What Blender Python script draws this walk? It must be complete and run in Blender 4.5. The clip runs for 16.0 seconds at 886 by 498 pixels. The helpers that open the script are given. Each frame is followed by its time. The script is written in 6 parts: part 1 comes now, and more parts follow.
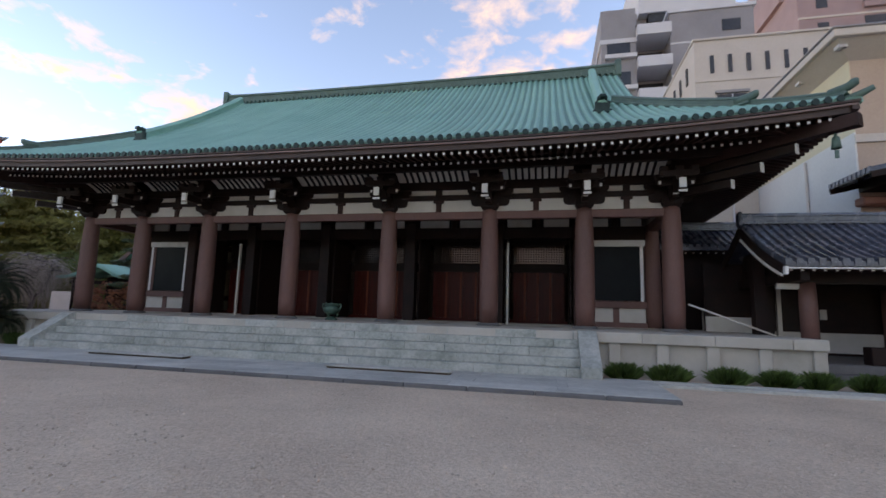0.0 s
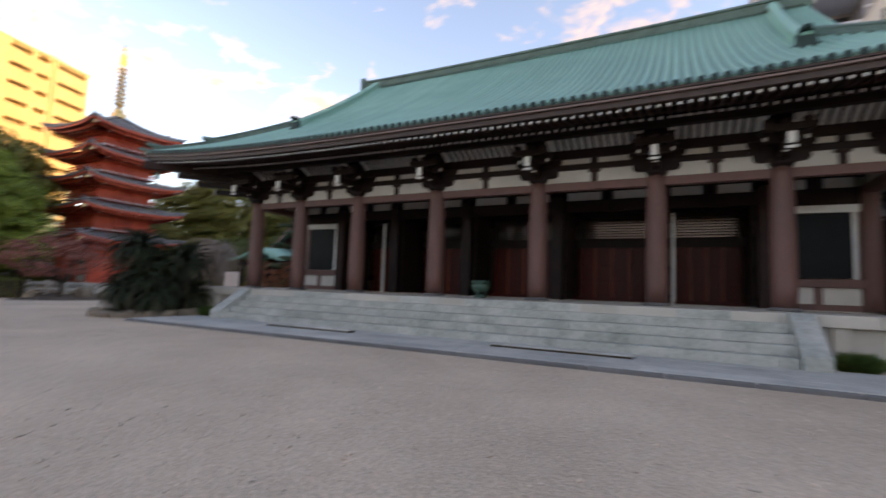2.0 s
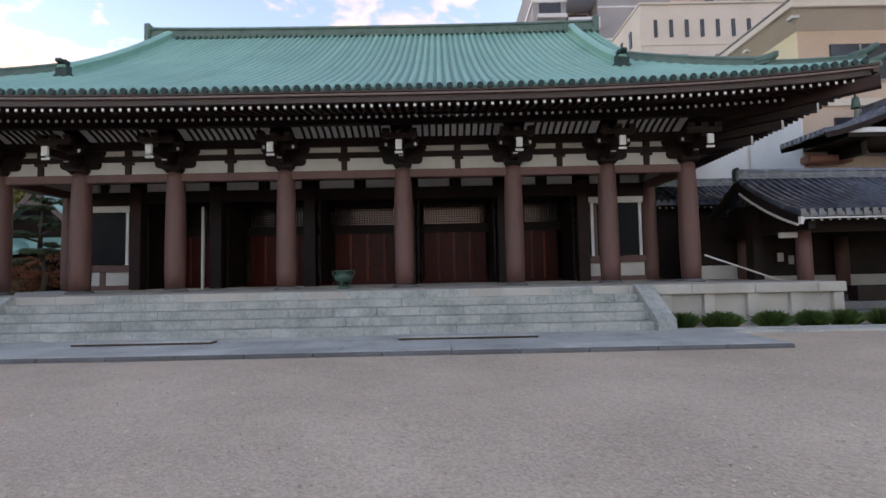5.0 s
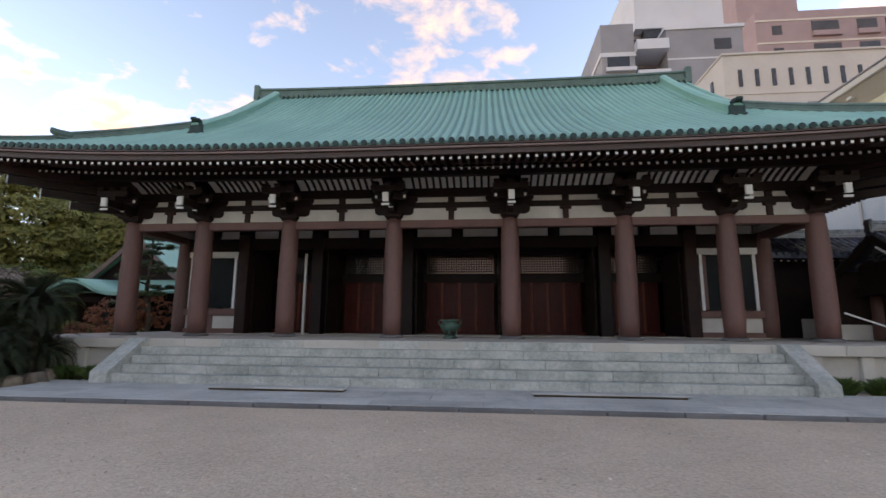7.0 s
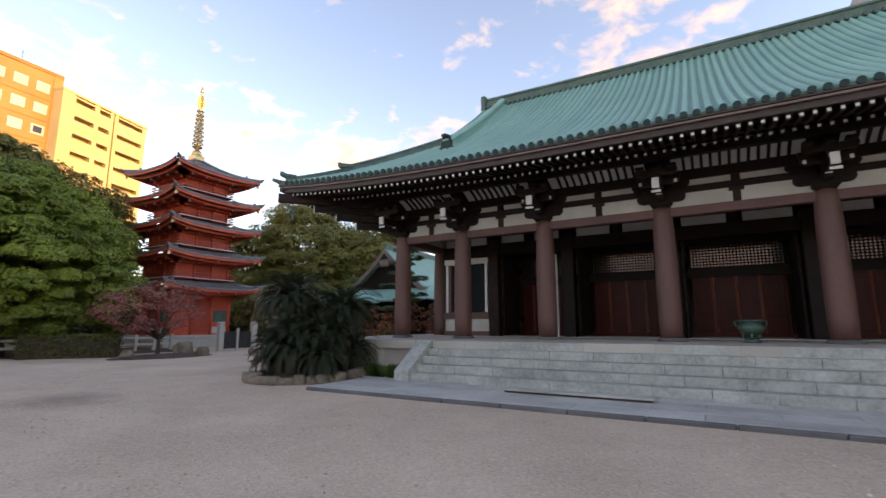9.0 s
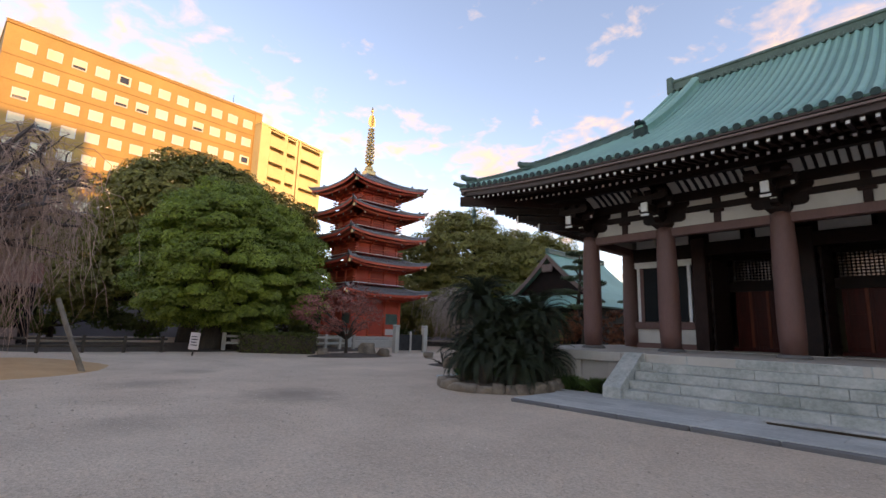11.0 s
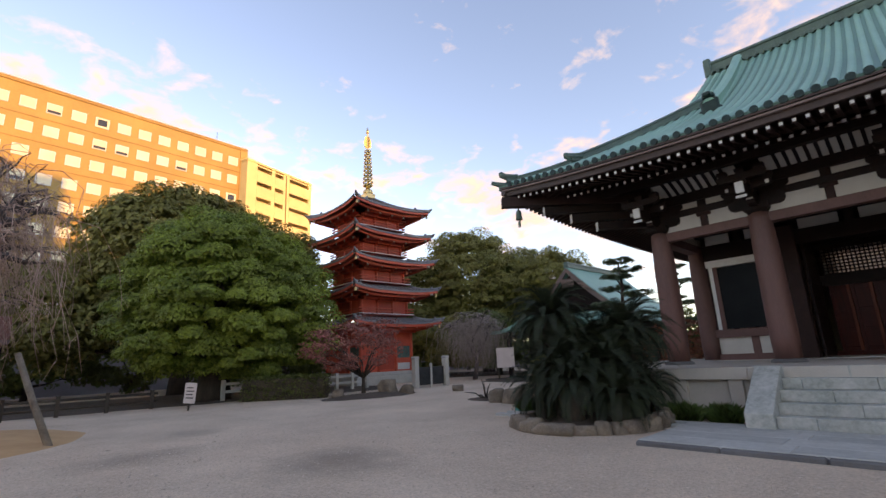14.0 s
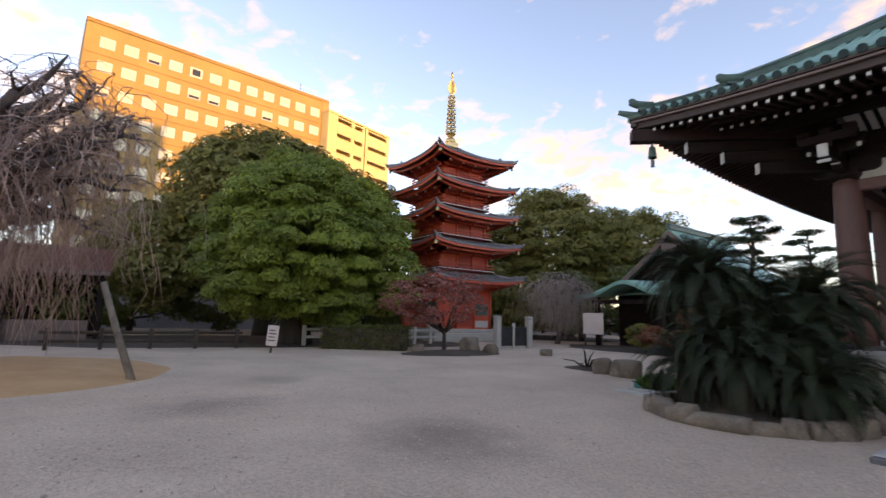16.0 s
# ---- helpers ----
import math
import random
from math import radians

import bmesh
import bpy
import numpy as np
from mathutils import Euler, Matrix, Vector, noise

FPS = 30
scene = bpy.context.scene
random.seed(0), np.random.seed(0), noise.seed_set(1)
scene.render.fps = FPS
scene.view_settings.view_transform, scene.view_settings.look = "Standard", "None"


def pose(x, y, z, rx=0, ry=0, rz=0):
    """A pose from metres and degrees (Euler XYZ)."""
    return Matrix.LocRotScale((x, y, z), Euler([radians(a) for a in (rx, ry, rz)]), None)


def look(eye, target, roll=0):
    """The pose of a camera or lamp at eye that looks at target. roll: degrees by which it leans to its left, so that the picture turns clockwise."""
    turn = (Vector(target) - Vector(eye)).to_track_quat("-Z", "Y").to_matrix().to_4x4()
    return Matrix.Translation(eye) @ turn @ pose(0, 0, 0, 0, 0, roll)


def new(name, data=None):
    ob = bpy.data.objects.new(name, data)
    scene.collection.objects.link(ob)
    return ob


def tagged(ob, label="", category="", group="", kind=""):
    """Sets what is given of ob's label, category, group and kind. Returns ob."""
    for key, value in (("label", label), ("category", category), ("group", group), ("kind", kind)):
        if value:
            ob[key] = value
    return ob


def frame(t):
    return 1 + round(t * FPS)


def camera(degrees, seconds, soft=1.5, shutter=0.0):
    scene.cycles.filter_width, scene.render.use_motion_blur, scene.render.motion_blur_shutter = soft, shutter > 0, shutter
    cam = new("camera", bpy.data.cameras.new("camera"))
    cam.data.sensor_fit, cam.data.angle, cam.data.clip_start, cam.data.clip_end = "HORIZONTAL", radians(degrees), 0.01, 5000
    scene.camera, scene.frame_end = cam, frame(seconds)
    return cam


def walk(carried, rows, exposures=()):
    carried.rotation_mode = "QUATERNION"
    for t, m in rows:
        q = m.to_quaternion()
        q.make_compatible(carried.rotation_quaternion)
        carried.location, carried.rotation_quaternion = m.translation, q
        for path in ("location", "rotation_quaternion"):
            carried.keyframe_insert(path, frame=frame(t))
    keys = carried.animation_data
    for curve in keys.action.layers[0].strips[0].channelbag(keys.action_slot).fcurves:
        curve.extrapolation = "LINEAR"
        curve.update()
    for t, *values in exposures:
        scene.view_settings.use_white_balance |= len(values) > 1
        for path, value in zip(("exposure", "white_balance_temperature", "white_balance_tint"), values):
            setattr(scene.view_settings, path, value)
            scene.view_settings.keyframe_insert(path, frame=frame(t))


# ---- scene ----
cam = camera(86.9, 16.0, shutter=0.35)
PATH = [
    (0, (4.744, -0.783, 1.356), (4.305, 1.15, 1.621), 1.7),
    (0.5, (4.424, -0.653, 1.339), (4.07, 1.287, 1.672), 2.3),
    (1, (4.185, -0.557, 1.328), (3.801, 1.377, 1.667), 1.4),
    (1.5, (3.834, -0.494, 1.303), (3.316, 1.406, 1.651), -2.6),
    (2, (3.518, -0.404, 1.211), (2.616, 1.373, 1.382), 2.1),
    (2.5, (3.07, -0.216, 1.229), (1.653, 1.197, 1.264), 3.75),
    (3, (2.482, -0.245, 1.161), (1.301, 1.345, 0.887), 5.97),
    (3.5, (2.1, -0.2, 1.17), (1.642, 1.723, 0.884), 6.8),
    (5.8, (0.028, -0.441, 1.408), (0.058, 1.539, 1.687), -1.6),
    (6, (-0.154, -0.436, 1.403), (-0.209, 1.541, 1.702), 0.0),
    (6.5, (-0.585, -0.363, 1.415), (-0.748, 1.609, 1.708), 0.1),
    (7, (-0.963, -0.286, 1.413), (-1.156, 1.68, 1.726), 0.4),
    (7.5, (-1.509, -0.237, 1.371), (-1.901, 1.699, 1.685), 0.5),
    (8, (-1.949, -0.179, 1.414), (-2.517, 1.713, 1.725), -0.2),
    (8.5, (-2.361, -0.197, 1.429), (-3.158, 1.609, 1.748), -0.4),
    (9, (-2.796, -0.184, 1.412), (-3.782, 1.527, 1.732), -0.1),
    (9.5, (-3.14, -0.231, 1.416), (-4.218, 1.416, 1.769), 0.6),
    (10, (-3.58, -0.282, 1.419), (-4.91, 1.171, 1.769), 2.2),
    (10.2, (-3.721, -0.315, 1.403), (-5.114, 1.078, 1.746), 2.6),
    (12.5, (-5.882, -0.058, 1.412), (-7.377, 1.223, 1.763), 1.0),
    (13, (-6.354, 0.061, 1.402), (-7.838, 1.342, 1.795), -0.7),
    (13.5, (-6.859, 0.188, 1.393), (-8.275, 1.552, 1.758), -1.9),
    (14, (-7.309, 0.308, 1.389), (-8.718, 1.651, 1.848), -2.6),
    (14.5, (-7.877, 0.466, 1.365), (-9.323, 1.78, 1.793), -1.0),
    (15, (-8.323, 0.601, 1.388), (-9.839, 1.852, 1.754), -1.5),
    (15.5, (-8.867, 0.74, 1.37), (-10.401, 1.986, 1.678), 1.0),
    (16, (-9.302, 0.927, 1.364), (-10.927, 2.056, 1.659), 1.6),
]
EXPOSURES = [(0, 1.92, 8950, 27.5), (1.3, 2.0, 9150, 28), (2.0, 2.1, 9850, 28.5), (2.5, 2.12, 10000, 28.5), (3.0, 2.12, 10150, 29), (3.5, 2.7, 9450, 27.5), (3.7, 2.72, 9450, 27.5), (5.8, 2.05, 9600, 28), (8, 2.18, 9950, 28.5), (10, 1.98, 9700, 29), (12.5, 1.86, 9600, 29.5), (16, 1.98, 9600, 29.5)]
walk(cam, [(t, look(eye, target, roll)) for t, eye, target, roll in PATH], EXPOSURES)

# ---- light ----
CLOUD = 0.30
SUN_ELEV, SUN_AZ = 11.0, -10.0
world = bpy.data.worlds.new("sky")
scene.world = world
world.use_nodes = True
wn = world.node_tree.nodes
sky = wn.new("ShaderNodeTexSky")
sky.sky_type, sky.sun_disc = "NISHITA", False
sky.sun_elevation, sky.sun_rotation = radians(SUN_ELEV), radians(90 + SUN_AZ)
sky.altitude, sky.air_density, sky.dust_density, sky.ozone_density = 30, 0.88, 0.02, 2.4
wn["Background"].inputs["Strength"].default_value = 0.15
world.node_tree.links.new(sky.outputs["Color"], wn["Background"].inputs["Color"])
sun = new("sun", bpy.data.lights.new("sun", "SUN"))
sun.data.energy, sun.data.angle, sun.data.color = 1.5, radians(0.5), (1.0, 0.62, 0.26)
sun_dir = Vector((math.cos(radians(SUN_AZ)), -math.sin(radians(SUN_AZ)), math.tan(radians(SUN_ELEV))))
sun.matrix_world = look(sun_dir * 400, (0, 0, 0))

GZ = -0.05  # level of the gravel

# ---- materials ----
def node(nt, kind, **kw):
    n = nt.nodes.new(kind)
    for k, v in kw.items():
        n.inputs[k.replace("_", " ")].default_value = v
    return n


def surf(name, dark, light, rough=0.7, s1=3.0, s2=40.0, bump=0.2, metal=0.0, vary=0.0, stretch=(1, 1, 1), mix2=0.35, emit=None, depth=0.01, island=0.0):
    """Two scales of noise between two colours, fine relief, and a tint of its own for each object."""
    m = bpy.data.materials.new(name)
    m.use_nodes = True
    nt = m.node_tree
    b = nt.nodes["Principled BSDF"]
    co = nt.nodes.new("ShaderNodeTexCoord")
    mp = nt.nodes.new("ShaderNodeMapping")
    mp.inputs["Scale"].default_value = stretch
    geo = nt.nodes.new("ShaderNodeNewGeometry")
    nt.links.new(geo.outputs["Position"], mp.inputs["Vector"])
    n1 = node(nt, "ShaderNodeTexNoise", Scale=s1, Detail=4.0, Roughness=0.6)
    n2 = node(nt, "ShaderNodeTexNoise", Scale=s2, Detail=3.0, Roughness=0.7)
    for n in (n1, n2):
        nt.links.new(mp.outputs["Vector"], n.inputs["Vector"])
    a = nt.nodes.new("ShaderNodeMix")
    a.inputs["Factor"].default_value = mix2
    nt.links.new(n1.outputs["Fac"], a.inputs["A"])
    nt.links.new(n2.outputs["Fac"], a.inputs["B"])
    ramp = nt.nodes.new("ShaderNodeValToRGB")
    ramp.color_ramp.elements[0].position, ramp.color_ramp.elements[1].position = 0.32, 0.68
    ramp.color_ramp.elements[0].color, ramp.color_ramp.elements[1].color = (*dark, 1), (*light, 1)
    nt.links.new(a.outputs["Result"], ramp.inputs["Fac"])
    out = ramp.outputs["Color"]
    if vary or island:
        info = nt.nodes.new("ShaderNodeObjectInfo")
        mr = node(nt, "ShaderNodeMapRange", To_Min=1 - (island or vary), To_Max=1 + (island or vary))
        nt.links.new(geo.outputs["Random Per Island"] if island else info.outputs["Random"], mr.inputs["Value"])
        hsv = nt.nodes.new("ShaderNodeHueSaturation")
        nt.links.new(mr.outputs["Result"], hsv.inputs["Value"])
        nt.links.new(out, hsv.inputs["Color"])
        out = hsv.outputs["Color"]
    nt.links.new(out, b.inputs["Base Color"])
    rr = node(nt, "ShaderNodeMapRange", To_Min=max(0.05, rough - 0.12), To_Max=min(1, rough + 0.12))
    nt.links.new(n1.outputs["Fac"], rr.inputs["Value"])
    nt.links.new(rr.outputs["Result"], b.inputs["Roughness"])
    b.inputs["Metallic"].default_value = metal
    if bump:
        bp = node(nt, "ShaderNodeBump", Strength=bump, Distance=depth)
        nt.links.new(n2.outputs["Fac"], bp.inputs["Height"])
        nt.links.new(bp.outputs["Normal"], b.inputs["Normal"])
    if emit:
        b.inputs["Emission Color"].default_value = (*emit[:3], 1)
        b.inputs["Emission Strength"].default_value = emit[3]
    return m


GRAVEL = surf("gravel", (0.40, 0.30, 0.22), (0.80, 0.625, 0.47), 0.95, 0.45, 30, 1.0, mix2=0.62, depth=0.03)
nt = GRAVEL.node_tree
prev_out = nt.nodes["Principled BSDF"].inputs["Base Color"].links[0].from_socket
gpos = [n for n in nt.nodes if n.type == "NEW_GEOMETRY"][0]
wob = node(nt, "ShaderNodeTexNoise", Scale=1.4, Detail=4.0)
nt.links.new(gpos.outputs["Position"], wob.inputs["Vector"])
for sx, sy, sr, dk in ((-14.1, 4.3, 1.15, 0.6), (-17.5, 2.2, 0.9, 0.7), (-12.6, 1.2, 0.7, 0.75), (-20.0, 4.0, 0.6, 0.75)):
    off = nt.nodes.new("ShaderNodeVectorMath")
    off.operation = "DISTANCE"
    off.inputs[1].default_value = (sx, sy, GZ)
    nt.links.new(gpos.outputs["Position"], off.inputs[0])
    wa = nt.nodes.new("ShaderNodeMath")
    wa.operation = "MULTIPLY_ADD"
    wa.inputs[1].default_value = 1.3
    nt.links.new(wob.outputs["Fac"], wa.inputs[0])
    nt.links.new(off.outputs["Value"], wa.inputs[2])
    stain = node(nt, "ShaderNodeMapRange", From_Min=sr * 0.5 + 0.4, From_Max=sr + 0.9, To_Min=dk, To_Max=1.0)
    nt.links.new(wa.outputs[0], stain.inputs["Value"])
    mul = nt.nodes.new("ShaderNodeVectorMath")
    mul.operation = "SCALE"
    nt.links.new(prev_out, mul.inputs[0])
    nt.links.new(stain.outputs["Result"], mul.inputs["Scale"])
    prev_out = mul.outputs[0]
nt.links.new(prev_out, nt.nodes["Principled BSDF"].inputs["Base Color"])
SAND = surf("sand", (0.46, 0.25, 0.11), (0.62, 0.37, 0.19), 0.95, 1.5, 60, 0.5)
SOIL = surf("soil", (0.04, 0.03, 0.022), (0.12, 0.085, 0.06), 0.95, 1.5, 30, 0.8)
PAVE = surf("paving_granite", (0.29, 0.30, 0.275), (0.55, 0.55, 0.505), 0.8, 0.9, 14, 0.2, vary=0.09)
KERB = surf("darkened_granite", (0.08, 0.08, 0.082), (0.17, 0.17, 0.165), 0.8, 1.2, 60, 0.2, vary=0.1)
STONE = surf("step_granite", (0.20, 0.235, 0.205), (0.52, 0.53, 0.49), 0.8, 1.6, 12, 0.3, vary=0.07, mix2=0.45)
PLINTH = surf("plinth_granite", (0.36, 0.34, 0.29), (0.52, 0.49, 0.43), 0.8, 1.2, 70, 0.2, vary=0.06)
ROCK = surf("garden_rock", (0.08, 0.06, 0.045), (0.32, 0.25, 0.18), 0.9, 2.5, 30, 0.9, vary=0.2)
PLASTER = surf("plaster", (0.50, 0.47, 0.42), (0.64, 0.61, 0.56), 0.85, 1.5, 60, 0.08)
COLUMN = surf("brown_painted_timber", (0.11, 0.05, 0.041), (0.185, 0.086, 0.072), 0.6, 1.3, 30, 0.12, stretch=(1, 1, 0.25), vary=0.05)
# dark wood taken near black, so deep shade of porch and recesses is in the colour
DARK = surf("shaded_dark_timber", (0.008, 0.0045, 0.004), (0.026, 0.013, 0.011), 0.55, 2.5, 30, 0.15)
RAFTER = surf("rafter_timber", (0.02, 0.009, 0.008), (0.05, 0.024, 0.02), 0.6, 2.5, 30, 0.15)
BOARD = surf("eave_board", (0.13, 0.085, 0.072), (0.22, 0.15, 0.13), 0.6, 2, 30, 0.1)
REDWOOD = surf("red_lacquered_door", (0.035, 0.004, 0.0025), (0.105, 0.012, 0.006), 0.4, 2.0, 25, 0.08, stretch=(4, 4, 0.4))
REDWOOD_L = surf("lighter_door_stile", (0.13, 0.024, 0.011), (0.27, 0.065, 0.03), 0.4, 2.0, 25, 0.08, stretch=(4, 4, 0.4))
WHITE = surf("white_paint", (0.66, 0.65, 0.62), (0.80, 0.79, 0.76), 0.7, 6, 60, 0.05)
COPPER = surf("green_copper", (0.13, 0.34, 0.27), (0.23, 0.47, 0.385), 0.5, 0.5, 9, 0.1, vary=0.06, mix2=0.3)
# pans take a darker green that paints in the shade between ribs
COPPER_SHADE = surf("shaded_copper_pan", (0.07, 0.20, 0.16), (0.13, 0.29, 0.235), 0.55, 0.5, 9, 0.1, mix2=0.3)
COPPER_D = surf("dark_copper", (0.04, 0.085, 0.072), (0.095, 0.175, 0.145), 0.5, 2, 20, 0.15)
TILE_END = surf("roof_tile_end", (0.010, 0.026, 0.025), (0.028, 0.06, 0.055), 0.45, 6, 40, 0.1)
PANE = surf("transom_glass", (0.006, 0.007, 0.009), (0.012, 0.014, 0.016), 0.08, 0.6, 5, 0.0)
# IOR raised well above glass to brighten the mirrored sky
PANE.node_tree.nodes["Principled BSDF"].inputs["IOR"].default_value = 2.6
BLACK = surf("dark_window", (0.004, 0.006, 0.008), (0.010, 0.014, 0.015), 0.4, 2, 20, 0.0)
FASCIA = surf("dark_eave_fascia", (0.035, 0.02, 0.017), (0.08, 0.048, 0.04), 0.6, 2, 30, 0.1)
for dm in (DARK, RAFTER, REDWOOD, REDWOOD_L, TILE_END):
    dm.node_tree.nodes["Principled BSDF"].inputs["Specular IOR Level"].default_value = 0.2
BLACK.node_tree.nodes["Principled BSDF"].inputs["Specular IOR Level"].default_value = 0.12
BRONZE = surf("green_bronze", (0.02, 0.06, 0.045), (0.07, 0.16, 0.125), 0.5, 6, 40, 0.25, metal=0.3)

# ---- mesh helpers ----
def mesh(name, bm, mat, smooth=False):
    me = bpy.data.meshes.new(name)
    bm.normal_update()
    if smooth:
        for f in bm.faces:
            f.smooth = True
    bm.to_mesh(me)
    bm.free()
    for m in (mat if isinstance(mat, (list, tuple)) else [mat]):
        me.materials.append(m)
    return me


def part(name, bm, mat, parent=None, label="", smooth=False, m=None):
    ob = new(name, mesh(name, bm, mat, smooth) if isinstance(bm, bmesh.types.BMesh) else bm)
    if m is not None:
        ob.matrix_basis = m
    if parent is not None:
        ob.parent = parent
    return tagged(ob, label)


def thing(name, label, category, at=(0, 0, 0), group="", kind=""):
    ob = new(name)
    ob.empty_display_size = 0.2
    ob.location = at
    return tagged(ob, label, category, group, kind)


def box(bm, x0, x1, y0, y1, z0, z1, bev=0.0, mi=0, m=None):
    vs = [bm.verts.new((x, y, z)) for x in (x0, x1) for y in (y0, y1) for z in (z0, z1)]
    fs = [bm.faces.new([vs[i] for i in q]) for q in ((0, 1, 3, 2), (4, 6, 7, 5), (0, 4, 5, 1), (2, 3, 7, 6), (0, 2, 6, 4), (1, 5, 7, 3))]
    for f in fs:
        f.material_index = mi
    if m is not None:
        bmesh.ops.transform(bm, matrix=m, verts=vs)
    if bev:
        bmesh.ops.bevel(bm, geom=list({e for f in fs for e in f.edges}), offset=bev, segments=1, affect="EDGES")
    return bm


def bx(*a, **k):
    return box(bmesh.new(), *a, **k)


def lathe(bm, profile, seg=20, at=(0, 0, 0), mi=0, cap=True):
    """Turns (radius, height) pairs round the z axis."""
    rings = [[bm.verts.new((at[0] + r * math.cos(2 * math.pi * i / seg), at[1] + r * math.sin(2 * math.pi * i / seg), at[2] + z)) for i in range(seg)] for r, z in profile]
    for a, b in zip(rings, rings[1:]):
        for i in range(seg):
            f = bm.faces.new((a[i], a[(i + 1) % seg], b[(i + 1) % seg], b[i]))
            f.smooth, f.material_index = True, mi
    if cap:
        bm.faces.new(rings[0][::-1]).material_index = mi
        bm.faces.new(rings[-1]).material_index = mi
    return bm


def tube(bm, pts, radii, seg=6, mi=0):
    """A tapered round limb along points."""
    rings = []
    pts = [Vector(p) for p in pts]
    for i, p in enumerate(pts):
        d = (pts[min(i + 1, len(pts) - 1)] - pts[max(i - 1, 0)]).normalized()
        a = d.orthogonal().normalized()
        b = d.cross(a)
        rings.append([bm.verts.new(p + (a * math.cos(2 * math.pi * k / seg) + b * math.sin(2 * math.pi * k / seg)) * radii[i]) for k in range(seg)])
    for a, b in zip(rings, rings[1:]):
        # match the nearest start so that the skin does not twist
        s = min(range(seg), key=lambda k: (b[k].co - a[0].co).length)
        for k in range(seg):
            f = bm.faces.new((a[k], a[(k + 1) % seg], b[(k + 1 + s) % seg], b[(k + s) % seg]))
            f.smooth, f.material_index = True, mi
        rings[rings.index(b)] = b
    bm.faces.new(rings[0][::-1]).material_index = mi
    bm.faces.new(rings[-1]).material_index = mi
    return bm


def sweep(bm, path, section, mi=0, closed=True, ends=True):
    """A section (sideways, up) carried along a path of points, kept upright."""
    path = [Vector(p) for p in path]
    rings = []
    for i, p in enumerate(path):
        d = path[min(i + 1, len(path) - 1)] - path[max(i - 1, 0)]
        side = Vector((d.y, -d.x, 0)).normalized()
        up = side.cross(d.normalized())
        rings.append([bm.verts.new(p + side * a + up * b) for a, b in section])
    n = len(section)
    for a, b in zip(rings, rings[1:]):
        for k in range(n if closed else n - 1):
            bm.faces.new((a[k], b[k], b[(k + 1) % n], a[(k + 1) % n])).material_index = mi
    if ends and closed:
        bm.faces.new(rings[0]).material_index = mi
        bm.faces.new(rings[-1][::-1]).material_index = mi
    return bm


# ---- ground ----
bm = bmesh.new()
N, R = 60, 1500.0
co = [R * math.copysign(abs(i / N) ** 3, i) for i in range(-N, N + 1)]
grid = [[bm.verts.new((x - 10, y + 4, GZ + (0.012 * noise.noise(Vector((x * 0.5, y * 0.5, 0))) if abs(x) < 40 and abs(y) < 40 else 0))) for y in co] for x in co]
for i in range(2 * N):
    for j in range(2 * N):
        bm.faces.new((grid[i][j], grid[i + 1][j], grid[i + 1][j + 1], grid[i][j + 1]))
tagged(part("ground", bm, GRAVEL, smooth=True), "pale sandy gravel of the temple courtyard", "ground", kind="structure")

# ---- main hall ----
CX, PZ = -2.07, 0.98           # axis of the hall, top of its platform
OFFS = [-10.26, -7.86, -5.04, -1.75, 1.75, 5.04, 7.86, 10.26]
CY, WY, DY, RY = 13.52, 16.15, 18.0, 19.65   # column row, window wall, doors, ridge
EY, EX = 10.5, 13.4            # front eave; half the length of the eaves
PY = 11.06                     # front edge of the platform


def lift(o):
    return 0.44 * min(1.1, abs(o) / EX) ** 3.5


def roof_z(s, o):
    return 5.80 + 0.511 * s + 0.017 * s * s + lift(o) * max(0.0, 1 - s / 6) ** 2


hall = thing("temple_hall", "long timber temple hall with green copper roof on a stone platform", "temple hall", (CX, RY, PZ))
HM = Matrix.Translation((-CX, -RY, -PZ))


def hp(name, bm, mat, label="", parent=None, smooth=False):
    """A part of the hall, given in world places."""
    if isinstance(bm, bmesh.types.BMesh):
        bmesh.ops.transform(bm, matrix=HM, verts=bm.verts)
    return part(name, bm, mat, parent or hall, label, smooth)


# platform
plat = hp("platform", bx(CX - 12.55, CX + 12.55, PY + 0.16, 28.6, GZ - 0.2, PZ - 0.24), PLINTH, "pale granite platform")
hp("platform_floor", bx(CX - 12.5, CX + 12.5, PY + 1.0, 28.5, PZ - 0.24, PZ - 0.003), PLINTH)
rnd = random.Random(3)
x = CX - 12.75
while x < CX + 12.7:
    w = min(1.55, CX + 12.75 - x)
    hp("coping_stone", bx(x + 0.004, x + w - 0.004, PY, PY + 1.0, PZ - 0.24, PZ, bev=0.012), PLINTH, parent=plat) if w > 0.1 else None
    x += w
for side in (-1, 1):
    for k in range(5):
        o = side * (8.35 + k * 1.06)
        hp("plinth_pilaster", bx(CX + o - 0.13, CX + o + 0.13, PY + 0.06, PY + 0.2, GZ, PZ - 0.24, bev=0.01), PLINTH, parent=plat)
    hp("side_coping", bx(CX + side * 12.75 - (0.4 if side > 0 else 0), CX + side * 12.75 + (0.4 if side < 0 else 0), PY + 1.0, 28.7, PZ - 0.24, PZ), PLINTH, parent=plat)
    hp("base_course", bx(CX + side * 7.95, CX + side * 12.7, PY - 0.02, PY + 0.16, GZ, 0.1) if side > 0 else bx(CX - 12.7, CX - 7.95, PY - 0.02, PY + 0.16, GZ, 0.1), PLINTH, parent=plat)

